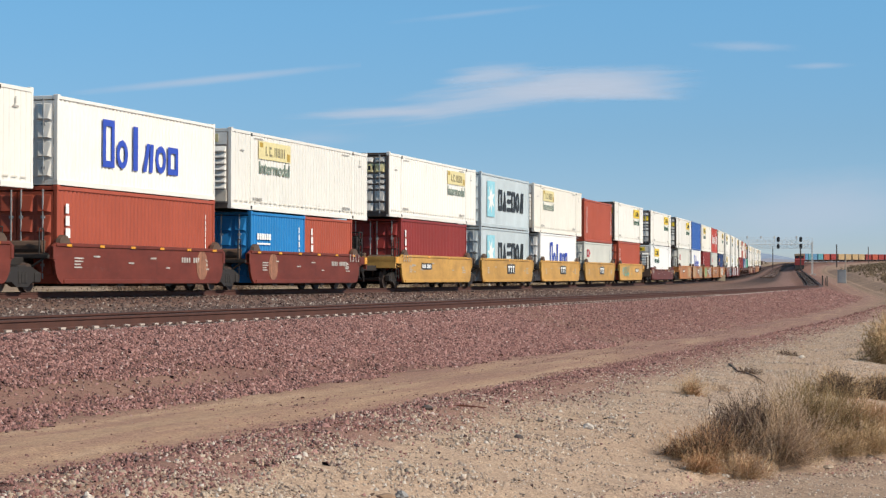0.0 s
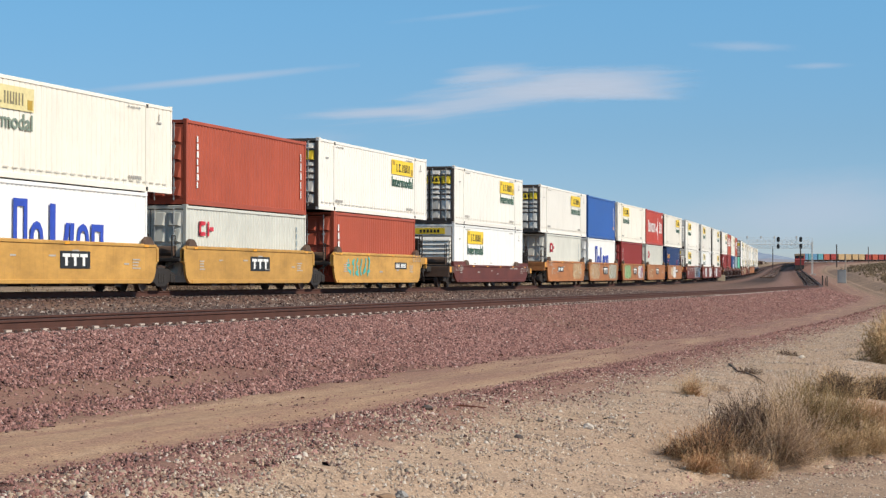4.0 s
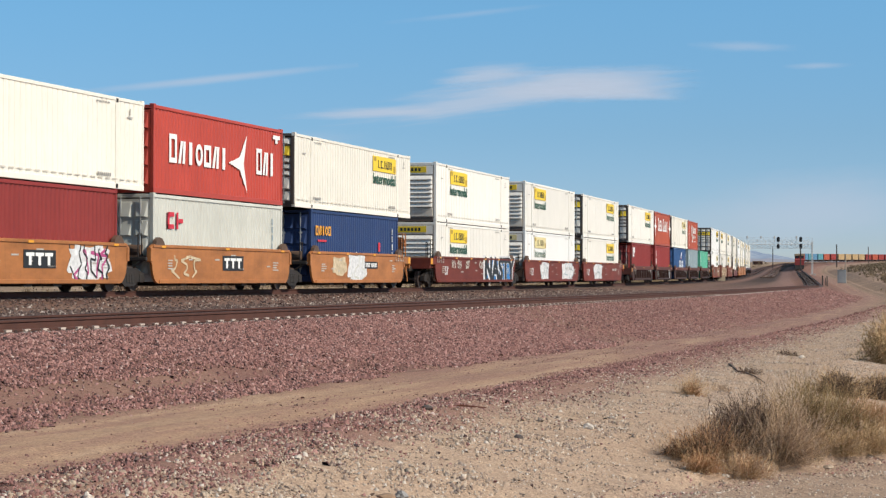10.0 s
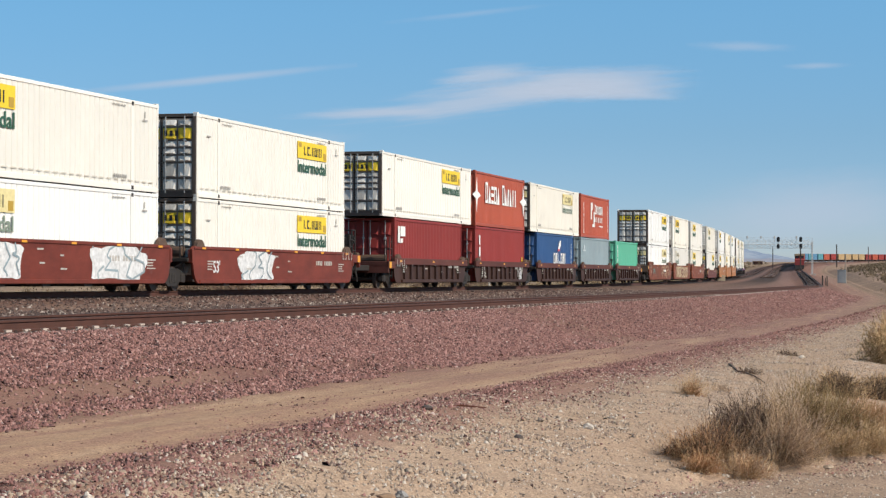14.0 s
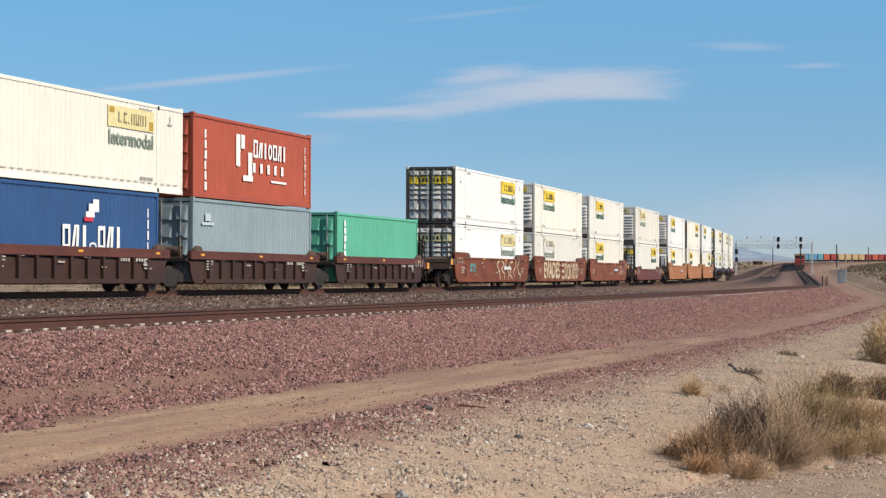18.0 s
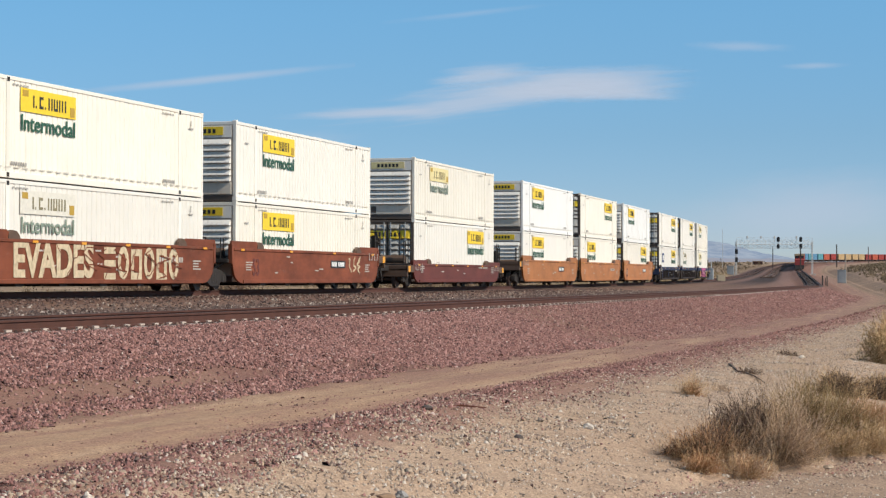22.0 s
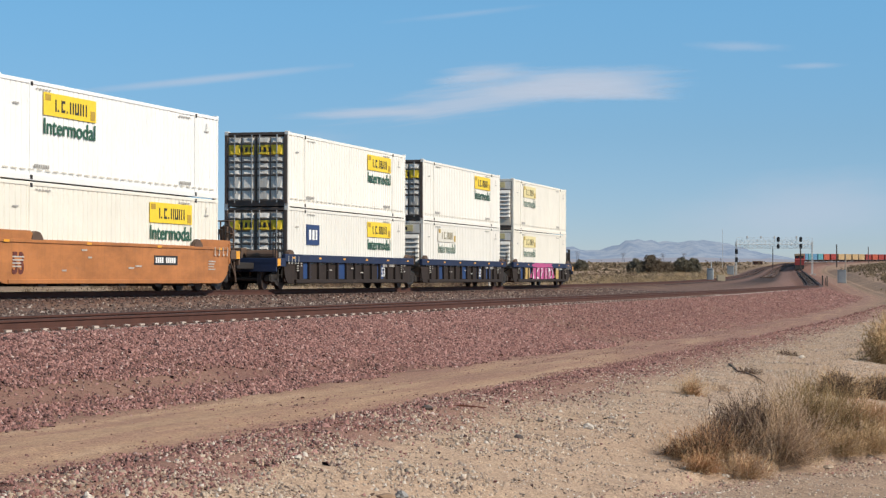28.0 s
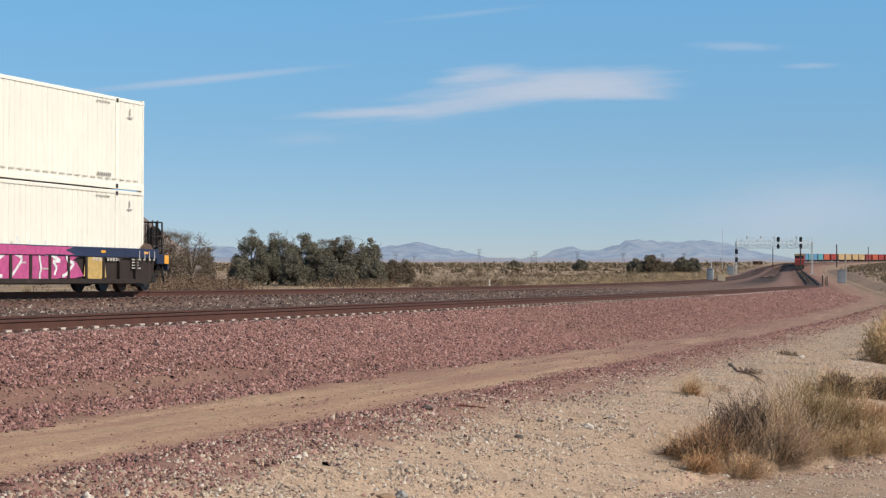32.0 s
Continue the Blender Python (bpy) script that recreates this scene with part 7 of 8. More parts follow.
def scrub(name, label, places, seed, mat, rad=(0.35, 0.9), per=26, size=0.2):
    rng = np.random.default_rng(seed)
    r = rng.uniform(*rad, len(places))
    cl = np.concatenate([places + np.stack([0 * r, 0 * r, r * 0.35], -1), r[:, None]], 1)
    v, f = leaf_cloud(cl, per, size, seed)
    return tagged(new(name, fast_mesh(name, v, f, [mat])), label, "scrub", kind="stuff")


rng = np.random.default_rng(5)
SCRUB = pieces("desert_scrub_leaves", [(0.0, (0.11, 0.08, 0.048)), (0.5, (0.17, 0.125, 0.075)), (1.0, (0.25, 0.19, 0.115))])
DRYGRASS = pieces("pale_dry_grass", [(0.0, (0.31, 0.22, 0.115)), (0.5, (0.42, 0.31, 0.17)), (1.0, (0.52, 0.40, 0.24))])


def sheet_points(s, d):
    x, y, _ = on_line(s, np.clip(d, -70, 66))
    e = d - np.clip(d, -70, 66)
    x, y = x + e * math.cos(0.2), y - e * math.sin(0.2)
    z = np.array([float(ground_z(np.array([a]), float(b))[0]) + rough_z(p, q, a, b) for a, b, p, q in zip(s, d, x, y)])
    return np.stack([x, y, z], -1)


s, d = rng.uniform(0, 900, 1800), -rng.gamma(2.0, 55, 1800) - 18
scrub("desert_scrub", "brown and olive desert scrub across the plain", sheet_points(s, d), 1, SCRUB, (0.25, 1.35), 60, 0.115)
s, d = rng.uniform(-20, 620, 3400), -rng.gamma(1.6, 14, 3400) - 7
scrub("dry_grass", "pale dry grass beyond the far track", sheet_points(s, d), 2, DRYGRASS, (0.25, 0.7), 50, 0.075)
s, d = rng.uniform(75, 620, 2300), rng.gamma(1.5, 18, 2300) + 25
scrub("desert_scrub", "brown desert scrub beside the dirt road", sheet_points(s, d), 3, SCRUB, (0.3, 1.05), 34, 0.17)
s, d = rng.uniform(60, 420, 700), rng.gamma(2.0, 10, 700) + 26
scrub("dry_grass", "pale dry grass beside the dirt road", sheet_points(s, d), 4, DRYGRASS, (0.25, 0.7), 26, 0.16)
s, d = rng.uniform(600, 1300, 900), rng.uniform(-400, -30, 900)
scrub("desert_scrub", "dark scrub far across the plain", sheet_points(s, d), 6, SCRUB, (1.0, 2.6), 26, 0.6)

s, d = rng.uniform(240, 900, 1100), -rng.gamma(1.6, 22, 1100) - 7
scrub("desert_scrub", "low brown scrub beside the far slope", sheet_points(s, d), 8, SCRUB, (0.3, 1.0), 50, 0.12)
s, d = rng.uniform(58, 240, 420), 21.8 + rng.gamma(1.6, 9, 420)
scrub("desert_scrub", "low brown scrub beyond the dirt road", sheet_points(s, d), 9, SCRUB, (0.12, 0.5), 60, 0.07)
s, d = rng.uniform(58, 240, 520), 21.5 + rng.gamma(1.6, 9, 520)
scrub("dry_grass", "golden dry grass beyond the dirt road", sheet_points(s, d), 10, DRYGRASS, (0.12, 0.42), 50, 0.06)
REDBRUSH = pieces("red_brown_brush", [(0.0, (0.12, 0.072, 0.046)), (0.5, (0.18, 0.11, 0.07)), (1.0, (0.26, 0.175, 0.11))])
for n_, b0, b1, d0, d1, r0, r1 in ((60, 735, 920, 300, 330, 0.6, 1.1), (170, 200, 440, 250, 320, 0.8, 1.9), (26, 540, 700, 340, 350, 0.7, 1.3), (24, 330, 420, 290, 320, 0.7, 1.5), (60, 820, 1120, 560, 640, 0.8, 1.6)):
    pts = []
    for k in range(n_):
        x, y = by_bearing(rng.uniform(b0, b1), rng.uniform(d0, d1))
        pts.append((x, y, plan_ground(x, y)))
    scrub("desert_brush", "red-brown dry brush across the plain", np.array(pts), 70 + n_, REDBRUSH, (r0, r1), 150, 0.12)

# ---- mountains and clouds ----
def ridge(name, dist, peaks, base, mat, label, seed, wob):
    v, f = [], []
    n, m = 260, 9
    for i in range(n):
        bear = -700 + 3000 * i / (n - 1)
        top = sum(hh * math.exp(-((bear - c) / w) ** 2) for c, w, hh in peaks)
        top = max(0.0, top + wob * (noise.fractal((bear * 0.012, seed, 0), 0.8, 2.1, 6)) + 0.35 * wob * noise.noise((bear * 0.07, seed, 4)))
        for j in range(m):
            u = j / (m - 1)
            yy = dist - 260 + 520 * u
            x, _ = by_bearing(bear, dist)
            k = 1 - abs(2 * u - 1)
            rough = 1 + 0.35 * noise.noise((bear * 0.03, u * 5, seed))
            v.append((x, yy, base + k ** 0.8 * top * dist / 3690 * (rough if k < 1 else 1)))
    for i in range(n - 1):
        for j in range(m - 1):
            f.append((i * m + j, (i + 1) * m + j, (i + 1) * m + j + 1, i * m + j + 1))
    return tagged(new(name, mesh_from(name, v, f, [mat], True)), label, "mountains", kind="structure")


def near_hill():
    """A bare rocky hill beyond the tracks; its crest falls to the plain on the side of the trees."""
    bears = np.arange(-900, 440, 10.0)
    crest = np.interp(bears, (-900, -650, -350, -100, 60, 150, 190, 225, 256, 290, 325, 345, 365), (0, 40, 82, 100, 104, 101, 95, 89, 75, 49, 18, 4, 0))
    v, f, m = [], [], 13
    for i, bear in enumerate(bears):
        for j in range(m):
            u = j / (m - 1)
            dist = 690 + 420 * u
            x, y = by_bearing(bear, dist)
            k = math.sin(math.pi * u) ** 0.9
            gully = 1 + (0.16 * noise.noise((bear * 0.02, u * 4, 2.0)) + 0.09 * noise.noise((bear * 0.06, u * 9, 5.0))) * (1 if abs(u - 0.5) > 0.05 else 0.25)
            v.append((x, y, -3.0 + k * (3.0 + EYE_Z + crest[i] / 3690 * 900) * gully * (0.0 if crest[i] < 0.5 else 1.0)))
    for i in range(len(bears) - 1):
        for j in range(m - 1):
            f.append((i * m + j, (i + 1) * m + j, (i + 1) * m + j + 1, i * m + j + 1))
    mat, t, b = nodes("bare_rocky_hill")
    n = noise_tex(t, 0.06, 9, 0.72)
    t.links.new(ramp(t, n, [(0.36, (0.10, 0.072, 0.062)), (0.52, (0.165, 0.125, 0.106)), (0.68, (0.225, 0.175, 0.148))]), b.inputs["Base Color"])
    b.inputs["Roughness"].default_value = 1.0
    bump(t, b, n, 0.6, 1.5)
    return tagged(new("backdrop_hill", mesh_from("backdrop_hill", v, f, [mat], True)), "bare grey-brown rocky hill beyond the tracks", "hill", kind="structure")


near_hill()


# Air haze is painted as a blue-grey glow; the ridges are no lamps.
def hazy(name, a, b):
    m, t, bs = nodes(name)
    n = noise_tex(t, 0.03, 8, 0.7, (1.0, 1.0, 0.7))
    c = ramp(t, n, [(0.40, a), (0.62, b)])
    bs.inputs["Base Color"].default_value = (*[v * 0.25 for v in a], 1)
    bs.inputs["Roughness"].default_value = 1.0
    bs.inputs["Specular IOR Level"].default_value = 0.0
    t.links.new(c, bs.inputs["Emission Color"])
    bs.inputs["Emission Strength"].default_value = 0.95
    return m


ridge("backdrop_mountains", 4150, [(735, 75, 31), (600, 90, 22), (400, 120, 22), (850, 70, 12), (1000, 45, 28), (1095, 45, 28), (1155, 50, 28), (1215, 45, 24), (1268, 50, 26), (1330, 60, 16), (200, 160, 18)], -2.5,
      hazy("haze_painted_far_mountains", (0.20, 0.258, 0.355), (0.325, 0.37, 0.435)), "hazy blue-grey desert mountains on the horizon", 3.0, 8.0)
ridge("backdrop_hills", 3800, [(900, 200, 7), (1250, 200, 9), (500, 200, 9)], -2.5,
      hazy("haze_painted_far_hills", (0.25, 0.265, 0.32), (0.30, 0.30, 0.335)), "low hazy tan hills before the mountains", 7.0, 2.0)


def cloud_material(name, scale, stretch, dens, soft, bright=(0.50, 0.575, 0.70), fade=(1.0, 1.0)):
    m, t, b = nodes(name)
    t.nodes.remove(b)
    co = t.nodes.new("ShaderNodeTexCoord")
    mp = t.nodes.new("ShaderNodeMapping")
    mp.inputs["Location"].default_value, mp.inputs["Scale"].default_value = (-1, -1, -1), (2, 2, 2)
    t.links.new(co.outputs["Generated"], mp.inputs[0])
    ln = t.nodes.new("ShaderNodeVectorMath")
    ln.operation = "MULTIPLY"
    ln.inputs[1].default_value = (fade[0], 0, fade[1])
    t.links.new(mp.outputs[0], ln.inputs[0])
    le = t.nodes.new("ShaderNodeVectorMath")
    le.operation = "LENGTH"
    t.links.new(ln.outputs[0], le.inputs[0])
    n = noise_tex(t, scale, 9, 0.62, stretch)
    sub = t.nodes.new("ShaderNodeMath")
    sub.operation = "MULTIPLY_ADD"
    t.links.new(le.outputs["Value"], sub.inputs[0])
    sub.inputs[1].default_value = -soft
    t.links.new(n, sub.inputs[2])
    mr = t.nodes.new("ShaderNodeMapRange")
    mr.interpolation_type = "SMOOTHSTEP"
    mr.inputs[1].default_value, mr.inputs[2].default_value = dens[0], dens[1]
    mr.inputs[3].default_value, mr.inputs[4].default_value = 0.0, dens[2]
    t.links.new(sub.outputs[0], mr.inputs[0])
    # The cloud emits its sunlit brightness as a fixed colour
    em = t.nodes.new("ShaderNodeEmission")
    em.inputs[0].default_value = (*bright, 1)
    em.inputs[1].default_value = 1.0
    tr = t.nodes.new("ShaderNodeBsdfTransparent")
    mx = t.nodes.new("ShaderNodeMixShader")
    t.links.new(mr.outputs[0], mx.inputs[0])
    t.links.new(tr.outputs[0], mx.inputs[1])
    t.links.new(em.outputs[0], mx.inputs[2])
    t.links.new(mx.outputs[0], t.nodes["Material Output"].inputs[0])
    return m


CLOUDS = []


def cloud(label, x0, y0, x1, y1, mat, dist=4700, tilt=0, bend=0.0):
    """A thin high cloud as a gently curved sheet, far behind everything."""
    cx, cy = (x0 + x1) / 2, (y0 + y1) / 2
    w, h = (x1 - x0) / 3690 * dist, (y1 - y0) / 3690 * dist
    v, f = [], []
    n = 16
    for i in range(n + 1):
        for j in range(5):
            u, q = i / n - 0.5, j / 4 - 0.5
            v.append((u * w, bend * (u * u) + 6 * q, q * h))
    for i in range(n):
        for j in range(4):
            f.append((i * 5 + j, (i + 1) * 5 + j, (i + 1) * 5 + j + 1, i * 5 + j + 1))
    ob = tagged(new("cloud", mesh_from("cloud", v, f, [mat], True)), label, "cloud", kind="structure")
    m = pose((cx - 784) / 3690 * dist, dist, EYE_Z + (460 - cy) / 3690 * dist, 0, -tilt, 0)
    ob.matrix_basis = m
    CLOUDS.append((ob, m))
    return ob


WISP = cloud_material("main_cloud", 0.008, (0.28, 1, 4.0), (0.0, 0.46, 0.72), 0.56, fade=(0.95, 1.0))
for x0, y0, x1, y1, tilt in ((560, 128, 1240, 208, 7.0), (760, 104, 980, 158, 4.0), (800, 104, 1290, 186, 1.0), (860, 118, 1250, 190, 0.0), (960, 148, 1260, 182, -2.5), (480, 184, 860, 212, 1.5)):
    cloud("pale wispy high cloud in a blue sky", x0, y0, x1, y1, WISP, 4700 - len(CLOUDS) * 6, tilt)
cloud("long thin white cloud streak", 120, 100, 640, 180, cloud_material("streak_cloud", 0.006, (0.35, 1, 2.0), (-0.35, 0.45, 0.55), 0.9, fade=(0.75, 3.6)), tilt=5.6)
cloud("faint small cloud streak", 1220, 62, 1430, 100, cloud_material("small_cloud", 0.012, (0.4, 1, 2.0), (-0.1, 0.5, 0.40), 0.6, fade=(0.9, 1.6)), tilt=-2)
cloud("faint small cloud streak", 1385, 103, 1520, 128, cloud_material("small_cloud_b", 0.012, (0.4, 1, 2.0), (-0.1, 0.5, 0.40), 0.6, fade=(0.9, 1.6)), tilt=1)
cloud("pale hazy cloud bank near the horizon", 1150, 295, 1750, 440, cloud_material("haze_cloud", 0.004, (0.5, 1, 1.6), (-0.35, 0.5, 0.55), 0.75), tilt=3)
cloud("faint high cloud wisp", 440, 225, 680, 262, cloud_material("wisp_cloud", 0.010, (0.4, 1, 2.0), (-0.1, 0.6, 0.25), 0.6), tilt=1)
cloud("faint high cloud wisp", 680, 4, 1010, 42, cloud_material("wisp_cloud_b", 0.008, (0.4, 1, 2.0), (-0.05, 0.6, 0.28), 0.6, fade=(0.8, 2.2)), tilt=6)

# ---- signal gantry over the tracks ----
GALV = plain("weathered_galvanised_steel", (0.52, 0.52, 0.51), 0.6, 0.1)
SIGBLACK = plain("black_signal_paint", (0.012, 0.012, 0.013), 0.5)


def lattice(b, a, c, w, n):
    """Square lattice mast or girder from a to c."""
    a, c = Vector(a), Vector(c)
    ax = (c - a).normalized()
    u = ax.orthogonal().normalized() * w / 2
    t = ax.cross(u).normalized() * w / 2
    cor = [u + t, u - t, -u - t, -u + t]
    for o in cor:
        b.tube(a + o, c + o, 0.042, 5)
    for k in range(n):
        p, q = a + (c - a) * (k / n), a + (c - a) * ((k + 1) / n)
        for i in range(4):
            b.tube(p + cor[i], q + cor[(i + 1) % 4], 0.03, 4)
            b.tube(p + cor[i], p + cor[(i + 1) % 4], 0.03, 4)


GY = 528.0
gx0, gx1 = (1303 - 784) / 3690 * GY, (1437.5 - 784) / 3690 * GY
gz = plan_ground(gx1, GY)
deck = EYE_Z + (460 - 438) / 3690 * GY
gantry = thing("signal_gantry", "galvanised steel signal bridge spanning the tracks", "signal gantry", m=pose(gx0, GY, 0))
span = gx1 - gx0
for x in (0.0, span):
    zb = plan_ground(gx0 + x, GY) - 0.1
    b = Build()
    lattice(b, (x, 0, zb), (x, 0, deck + 1.4), 0.30, 11)
    part("leg", b.mesh("leg", GALV), gantry)
    part("footing", Build().box(x - 0.8, x + 0.8, -0.8, 0.8, zb - 0.3, zb + 0.35, 0.03).mesh("footing", CONCRETE), gantry, "pale concrete footing")
b = Build()
lattice(b, (0, 0, deck + 0.7), (span, 0, deck + 0.7), 1.35, 18)
part("girder", b.mesh("girder", GALV), gantry)
b = Build()
for k in range(15):
    b.tube((k * span / 14, -0.7, deck + 1.4), (k * span / 14, -0.7, deck + 2.4), 0.025, 5)
for z in (1.9, 2.4):
    b.tube((0, -0.7, deck + z), (span, -0.7, deck + z), 0.025, 5)
part("handrail", b.mesh("handrail", GALV), gantry)


def signal_head(parent, x, z, y=-0.9):
    h = part("signal_head", shared(("sighead",), lambda: Build().prism([(-0.25, -0.62), (0.25, -0.62), (0.36, -0.45), (0.36, 0.45), (0.25, 0.62), (-0.25, 0.62), (-0.36, 0.45), (-0.36, -0.45)], -0.05, 0.12).mesh("signal_head", SIGBLACK)), parent, "black oval signal head", pose(x, y, z))
    for zz in (-0.36, 0, 0.36):
        part("hood", shared(("hood",), lambda: Build().tube((0, -0.05, 0), (0, -0.4, 0), 0.16, 10).mesh("hood", SIGBLACK)), h, at=pose(0, 0, zz))


for bear in (1376.5, 1416.5):
    for z in (438, 424):
        signal_head(gantry, (bear - 784) / 3690 * GY - gx0, EYE_Z + (460 - z + (2 if z == 438 else 0)) / 3690 * GY)
for bear in (1322, 1346, 1370, 1409):
    part("bracket_lamp", shared(("brlamp",), lambda: Build().box(-0.2, 0.2, -0.15, 0.15, -0.3, 0.3, 0.03).tube((0, 0, -0.3), (0, 0, -0.9), 0.04, 5).mesh("bracket_lamp", GALV)), gantry, at=pose((bear - 784) / 3690 * GY - gx0, -0.7, deck + 2.5))
for z in (445.5, 460):
    signal_head(gantry, 0.0, EYE_Z + (460 - z) / 3690 * GY, -0.6)
    part("signal_bracket", Build().box(-0.1, 0.1, -0.6, 0.0, EYE_Z + (460 - z) / 3690 * GY - 0.05, EYE_Z + (460 - z) / 3690 * GY + 0.05).mesh("signal_bracket", GALV), gantry)

# ---- trackside huts, posts, poles ----
HUT = paint("silver_hut_paint", (0.33, 0.345, 0.35), 0.5, (0.3, 0.25, 0.2), 0.2)


def hut(label, bear, foot, wb, hb, dist=None, mat=HUT):
    x, y = by_bearing(bear, dist)
    z = plan_ground(x, y)
    w, h = wb / 3690 * dist, hb / 3690 * dist
    ob = thing("relay_hut", label, "hut", m=pose(x, y, z, 0, 0, -12))
    part("body", Build().box(-w / 2, w / 2, -w * 0.5, w * 0.5, 0.12, h, 0.03).mesh("hut_body", mat), ob)
    part("roof", Build().box(-w / 2 - 0.06, w / 2 + 0.06, -w * 0.5 - 0.06, w * 0.5 + 0.06, h, h + 0.08, 0.02).mesh("hut_roof", mat), ob)
    part("base", Build().box(-w / 2 - 0.1, w / 2 + 0.1, -w * 0.5 - 0.1, w * 0.5 + 0.1, -0.3, 0.12).mesh("hut_base", CONCRETE), ob)
    d_ = part("door", Build().box(-w * 0.3, w * 0.25, -w * 0.5 - 0.03, -w * 0.5 - 0.005, 0.25, h - 0.25, 0.008).mesh("hut_door", mat), ob)
    part("handle", Build().box(w * 0.12, w * 0.18, -w * 0.5 - 0.07, -w * 0.5 - 0.03, h * 0.45, h * 0.55).mesh("hut_handle", STEEL), d_)
    return ob


hut("silver metal relay hut beside the dirt road", 1490, 500, 15, 23, 400)
hut("silver metal relay hut beyond the tracks", 1257, 497, 11, 21, 268)
hut("small grey metal hut by the gantry", 1293, 482, 12, 16, 620)


def pole(label, bear, top, dist, r, name="utility_pole", mat=None, arms=()):
    x, y = by_bearing(bear, dist)
    z = plan_ground(x, y)
    h = EYE_Z + (460 - top) / 3690 * dist - z
    ob = thing(name, label, "pole", m=pose(x, y, z))
    part("shaft", Build().tube((0, 0, -0.5), (0, 0, h), r * 1.15, 8, r).mesh("shaft", mat or BARK), ob)
    for zz, wd in arms:
        part("crossarm", Build().box(-wd / 2, wd / 2, -0.06, 0.06, h - zz - 0.07, h - zz + 0.07).mesh("crossarm", mat or BARK), ob)
    return ob


DKPOLE = plain("dark_pole", (0.06, 0.05, 0.045), 0.8)
pole("dark thick pole behind the gantry", 1417, 434, 640, 0.18, mat=DKPOLE)
pole("dark thick pole beyond the parked train", 1481, 433, 900, 0.24, mat=DKPOLE)
pole("thin pole in the distance", 1537, 437, 900, 0.16, mat=DKPOLE)
pole("thin dark pole behind the gantry", 1368, 436, 700, 0.12, mat=DKPOLE)
pole("thin tan mast beside the relay hut", 1497, 450, 420, 0.09, mat=plain("tan_mast", (0.42, 0.34, 0.26), 0.7))
pole("thin tall radio mast beyond the plain", 1279, 405, 900, 0.06, "radio_mast", GALV)
pole("thin mast by the hut", 1259, 462, 268, 0.05, mat=GALV)
pole("low white marker post beside the track", 866, 495, 230, 0.10, "marker_post", ROCKW)
pole("short dark post by the dirt road", 1456, 488, 300, 0.10, "bollard", DKPOLE)
pole("short dark post by the dirt road", 1464, 489, 300, 0.08, "bollard", DKPOLE)
pole("short dark post by the dirt road", 1461, 492, 305, 0.06, "bollard", DKPOLE)
GREYBLUE = plain("hazy_steel", (0.22, 0.23, 0.27), 0.8)
for bear, top, dist in ((848, 440, 2600), (948, 443, 2600), (942, 450, 2700), (1022, 444, 2600), (1103, 447, 2700), (1173, 448, 2700), (1211, 447, 2700), (700, 446, 2600), (733, 452, 2800)):
    x, y = by_bearing(bear, dist)
    h = (465 - top) / 3690 * dist
    z = EYE_Z - 5 / 3690 * dist
    tw = thing("pylon", "hazy steel power pylon far across the plain", "pylon", "line of pylons", pose(x, y, z - 1))
    b = Build()
    for sx in (-1, 1):
        for sy in (-1, 1):
            b.tube((sx * 2.0, sy * 2.0, -2), (sx * 0.4, sy * 0.4, h), 0.28, 4, 0.2)
    for k in range(4):
        b.tube((-1.8 + k * 0.35, -1.6, h * k / 5), (1.5 - k * 0.3, -1.4, h * (k + 1) / 5), 0.16, 4)
    part("tower", b.mesh("tower", GREYBLUE), tw)
    for zz in (0.72, 0.86, 0.98):
        part("crossarm", Build().box(-3.2, 3.2, -0.25, 0.25, h * zz - 0.2, h * zz + 0.2).mesh("crossarm", GREYBLUE), tw)
x, y = by_bearing(1341, 1400)
z = plan_ground(x, y)
shed = thing("shed", "low brown flat-roofed shed by the crest", "shed", m=pose(x, y, z))
part("wall", Build().box(-3.0, 3.0, -2.2, 2.2, -0.5, 2.3).mesh("shed_wall", BROWNCAR), shed)
part("roof", Build().box(-3.5, 3.5, -2.6, 2.6, 2.3, 2.7, 0.03).mesh("shed_roof", plain("tan_roof", (0.30, 0.21, 0.15), 0.8)), shed)
x, y = by_bearing(1276, 262)
z = plan_ground(x, y)
crate = thing("cable_box", "small tan trackside box beside the hut", "box", m=pose(x, y, z))
part("body", Build().box(-0.5, 0.5, -0.4, 0.4, 0, 0.75, 0.03).mesh("crate", plain("tan_box", (0.40, 0.32, 0.22), 0.8)), crate)

# ---- middle track on the far slope ----
mid = thing("railway_track", "dark middle track climbing the far slope", "track")
mid["kind"] = "structure"
for o in (-0.755, 0.755):
    part("rail", rail_mesh("mid_rail", 5.2 + o, 330, 1150, 8.0, False), mid, "long brown rusty steel rail")
far_ties(mid, 5.2, [(330, 640)], False, tie_old.materials[0])

# ---- the parked train on the near track ----
LOCORED = paint("faded_orange_red_loco_paint", (0.27, 0.045, 0.042), 0.5, (0.12, 0.05, 0.03), 0.3)
LOCOYEL = paint("dull_yellow_loco_paint", (0.36, 0.27, 0.17), 0.5, (0.12, 0.08, 0.05), 0.3)
GLASS = plain("dark_cab_glass", (0.02, 0.025, 0.03), 0.1)


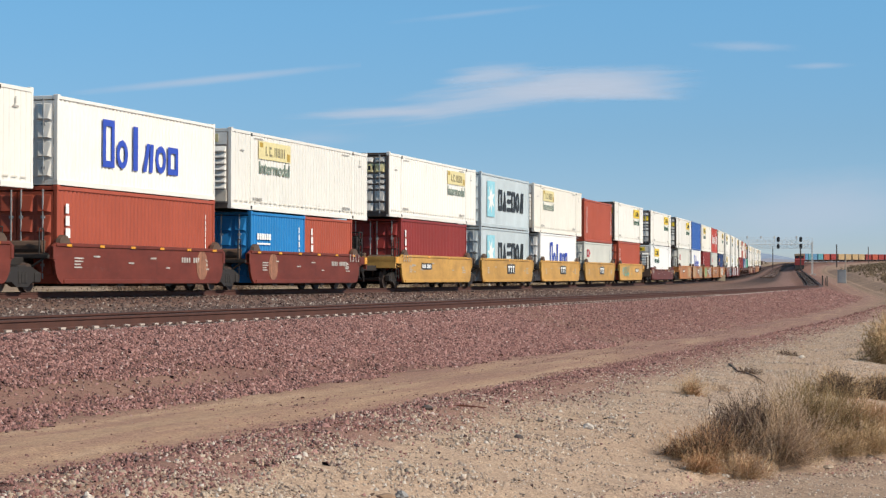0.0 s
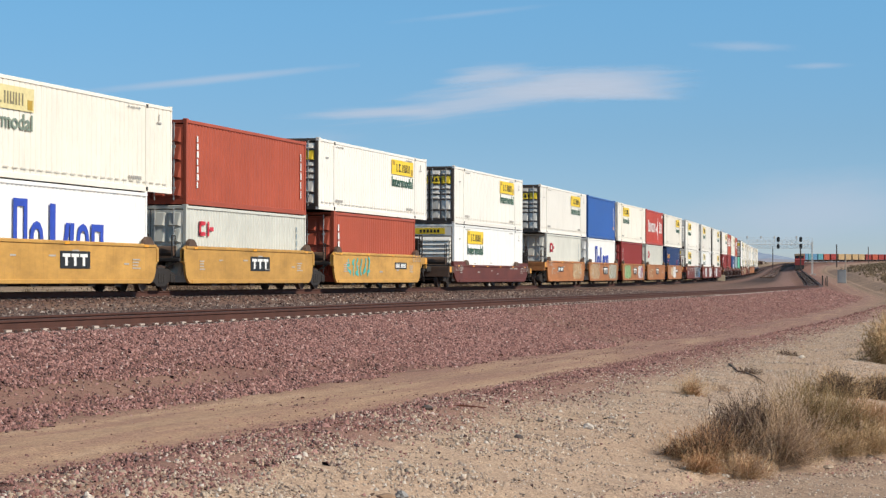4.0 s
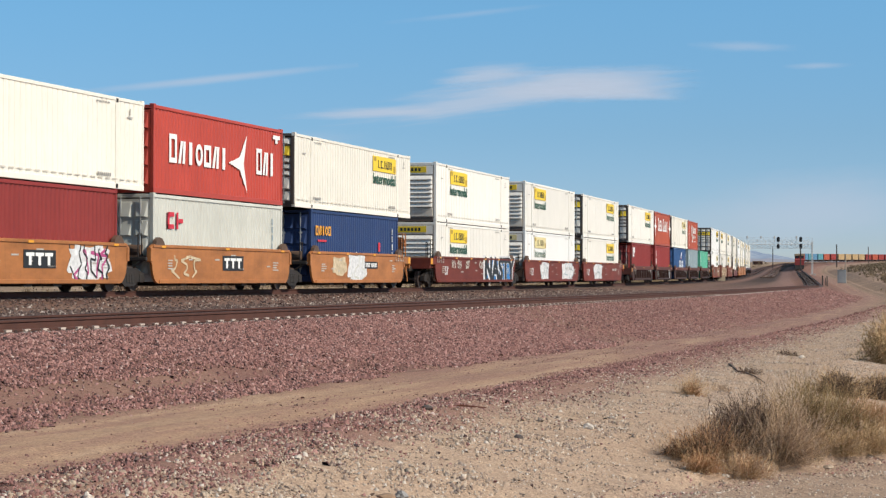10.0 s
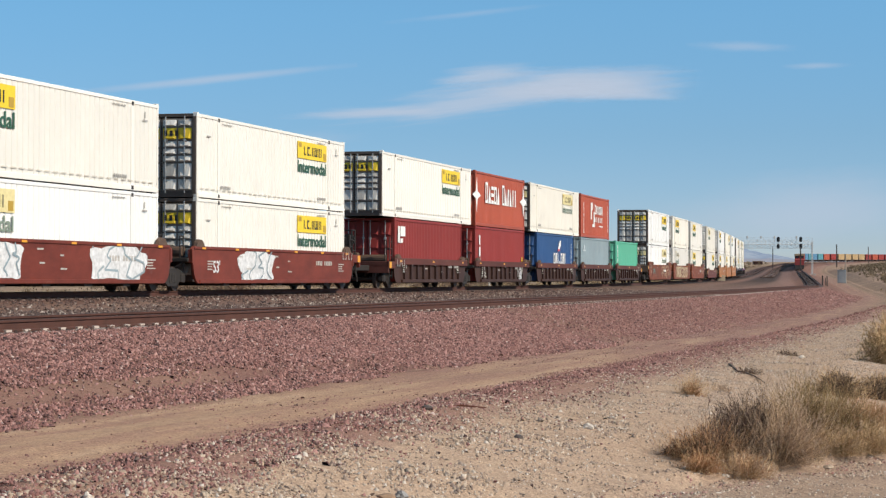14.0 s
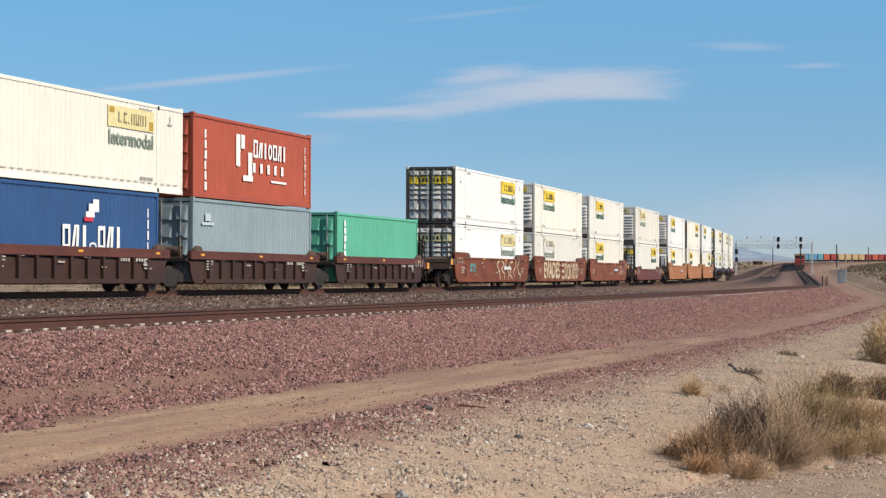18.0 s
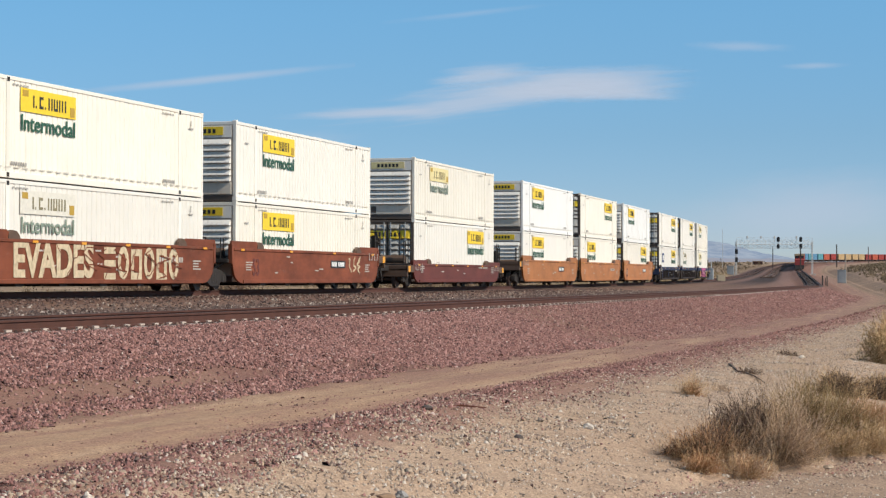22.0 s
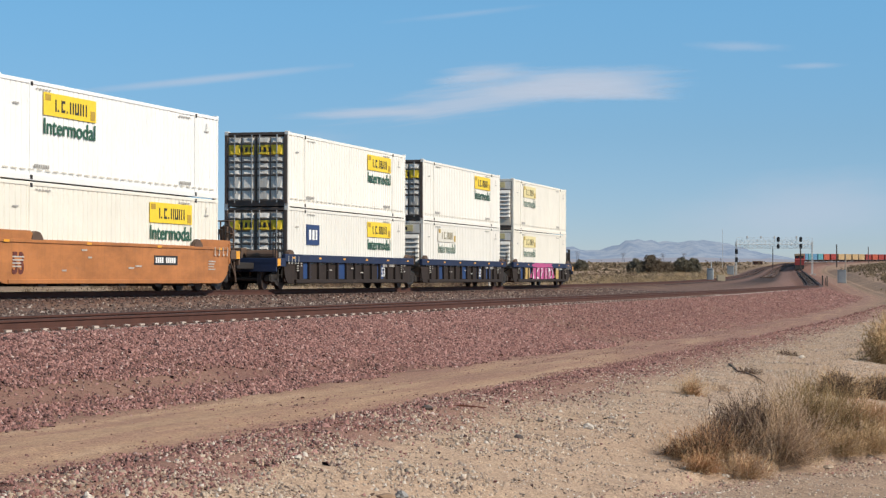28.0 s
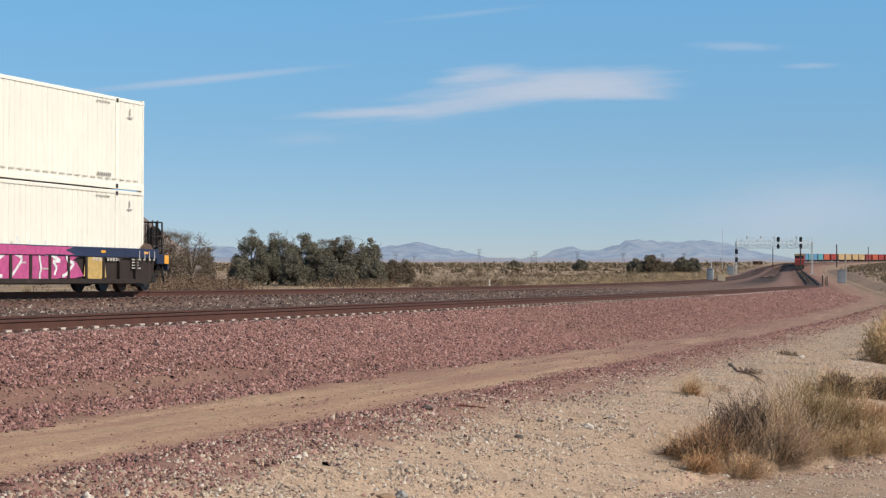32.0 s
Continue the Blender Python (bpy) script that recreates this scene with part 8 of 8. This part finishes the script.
def loco():
    ob = thing("locomotive", "orange-red diesel locomotive parked beyond the gantry", "locomotive")
    part("underframe", Build().box(-11, 11, -1.5, 1.5, 1.0, 1.45, 0.04).mesh("underframe", UNDER), ob)
    cab = part("cab", Build().prism([(-10.9, 1.45), (-7.4, 1.45), (-7.4, 4.75), (-9.3, 4.75), (-9.55, 3.3), (-10.7, 3.1)], -1.45, 1.45).mesh("cab", LOCORED), ob)
    for sy in (-0.72, 0.72):
        part("window", Build().box(-9.52, -9.40, sy - 0.5, sy + 0.5, 3.55, 4.3, 0.02).mesh("cab_window", GLASS), cab, "dark cab window")
    part("headlight", Build().tube((-9.5, -0.15, 4.5), (-9.62, -0.15, 4.5), 0.11, 10).tube((-9.5, 0.15, 4.5), (-9.62, 0.15, 4.5), 0.11, 10).mesh("headlight", STEEL), cab)
    part("cab_roof", Build().box(-9.7, -7.3, -1.5, 1.5, 4.32, 4.95, 0.06).mesh("cab_roof", LOCOYEL), ob)
    part("hood", Build().box(-7.4, 10.5, -1.05, 1.05, 1.45, 4.5, 0.1).mesh("hood", LOCORED), ob)
    part("plow", Build().prism([(-11.5, 0.2), (-10.9, 0.2), (-10.9, 1.2), (-11.2, 1.2)], -1.4, 1.4).mesh("plow", UNDER), ob)
    part("fuel_tank", Build().box(-3, 3, -1.4, 1.4, 0.35, 1.0, 0.08).mesh("fuel_tank", UNDER), ob)
    for x in (-7.5, 7.5):
        bogie(ob, x, False)
    return ob


LOCO_S = 590.0


def parked_pose(s, z=0.0):
    """Pose on the near track, which swings right past the crest."""
    k = max(0.0, s - LOCO_S)
    h0 = float(heading(LOCO_S))
    x, y, zz = [float(v) for v in on_line(LOCO_S, NEAR)]
    a, n = h0, 0.0
    while n < k:
        x, y = x + math.sin(a), y + math.cos(a)
        a = h0 + 0.27 * min(1.0, max(0.0, n - 290) / 120.0)
        n += 1.0
    return Matrix.Translation((x, y, zz + float(near_dz(LOCO_S)) + 2.2 * min(1.0, k / 340.0) + z)) @ Matrix.Rotation(math.pi / 2 - a, 4, "Z")


engine = loco()
engine.matrix_basis = parked_pose(LOCO_S + 11.5)


def parked_box(s, mat, label):
    ob = thing("shipping_container", label, "container", "containers on the parked train", parked_pose(s, 1.05))
    h = 6.095
    for sgn in (-1, 1):
        part("side_wall", body_mesh("iso", 12.19, mat, sgn), ob)
    part("roof", shared(("roof", 12.19, mat.name), lambda: roof_mesh(12.19, mat)), ob)
    part("floor", shared(("pkfloor", mat.name), lambda: Build().box(-h + 0.1, h - 0.1, -1.24, 1.24, 0.0, 0.13).mesh("floor", mat)), ob)
    lid = shared(("pk_end", mat.name), lambda: Build().box(-0.04, 0.04, -1.2, 1.2, 0.1, HI - 0.1).mesh("end_panel", mat))
    for sx in (-1, 1):
        part("end_panel", lid, ob, at=pose(sx * (h - 0.1), 0, 0))


TANC = paint("ochre_container_paint", (0.42, 0.29, 0.15), 0.5)
seq = ([IVORY, TANC, TEAL, REDC, IVORY, REDC] * 4)[3:] + [PALEBLUE, TEAL, PALEBLUE, TEAL, REDC, DKREDC, TANC, TANC, TANC, TANC, DKREDC, REDC, DKREDC, DKREDC, REDC, DKREDC, DKREDC, REDC, DKREDC, TANC, DKREDC]
for k, mt in enumerate(seq):
    s = LOCO_S + 34 + k * 14.6
    flat = thing("flat_car", "dark flat rail car of the parked train", "rail car", "cars of the parked train", parked_pose(s))
    part("deck", shared(("pkdeck",), lambda: Build().box(-6.9, 6.9, -1.35, 1.35, 0.72, 1.05, 0.02).mesh("deck", BROWNCAR)), flat)
    for x in (-5.2, 5.2):
        bogie(flat, x, False)
    name = {"teal_paint": "teal", "haze_dulled_blue_paint": "blue", "red_oxide_paint": "red", "ochre_container_paint": "ochre", "ivory_container_paint": "cream", "grey_container_paint": "grey", "bright_red_paint": "bright red", "dark_red_paint": "dark red"}[mt.name]
    parked_box(s, mt, "%s container on the distant parked train" % name)

# ---- motion ----
def travelled(t):
    u = t - 16.0
    return 17.5267 * u - 0.0154783 * u ** 2 + 0.0000975739 * u ** 3


def car_pose(q, half, t):
    """Pose of a car whose middle is at q along the train, at time t: both ends ride on the rails."""
    s = q - travelled(t)
    a, b = Vector([float(v) for v in on_line(s - half)]), Vector([float(v) for v in on_line(s + half)])
    w = (b - a).normalized()
    left = Vector((0, 0, 1)).cross(w).normalized()
    up = w.cross(left)
    m = Matrix((w, left, up)).transposed().to_4x4()
    return Matrix.Translation((a + b) / 2) @ m




def motions():
    times = [i * 2.0 for i in range(17)]
    for ob, q, half, local in MOVING:
        walk(ob, [(t, car_pose(q, half, t) @ local) for t in times])
    lead = {}                              # every wheelset turns with the way travelled, frame by frame
    for w, dx in WHEELS:
        if dx not in lead:
            n = 32 * FPS
            walk(w, [(i / FPS, Matrix.Translation((dx, 0, 0.42)) @ Matrix.Rotation(-travelled(i / FPS) / 0.42, 4, "Y")) for i in range(n + 1)])
            lead[dx] = w
        else:
            src = lead[dx].animation_data
            w.rotation_mode = "QUATERNION"
            w.animation_data_create()
            w.animation_data.action = src.action
            w.animation_data.action_slot = src.action_slot
    for ob, m in CLOUDS:                   # the high clouds drift slowly left
        walk(ob, [(0, m), (32, Matrix.Translation((-19, 0, 0)) @ m)])


motions()
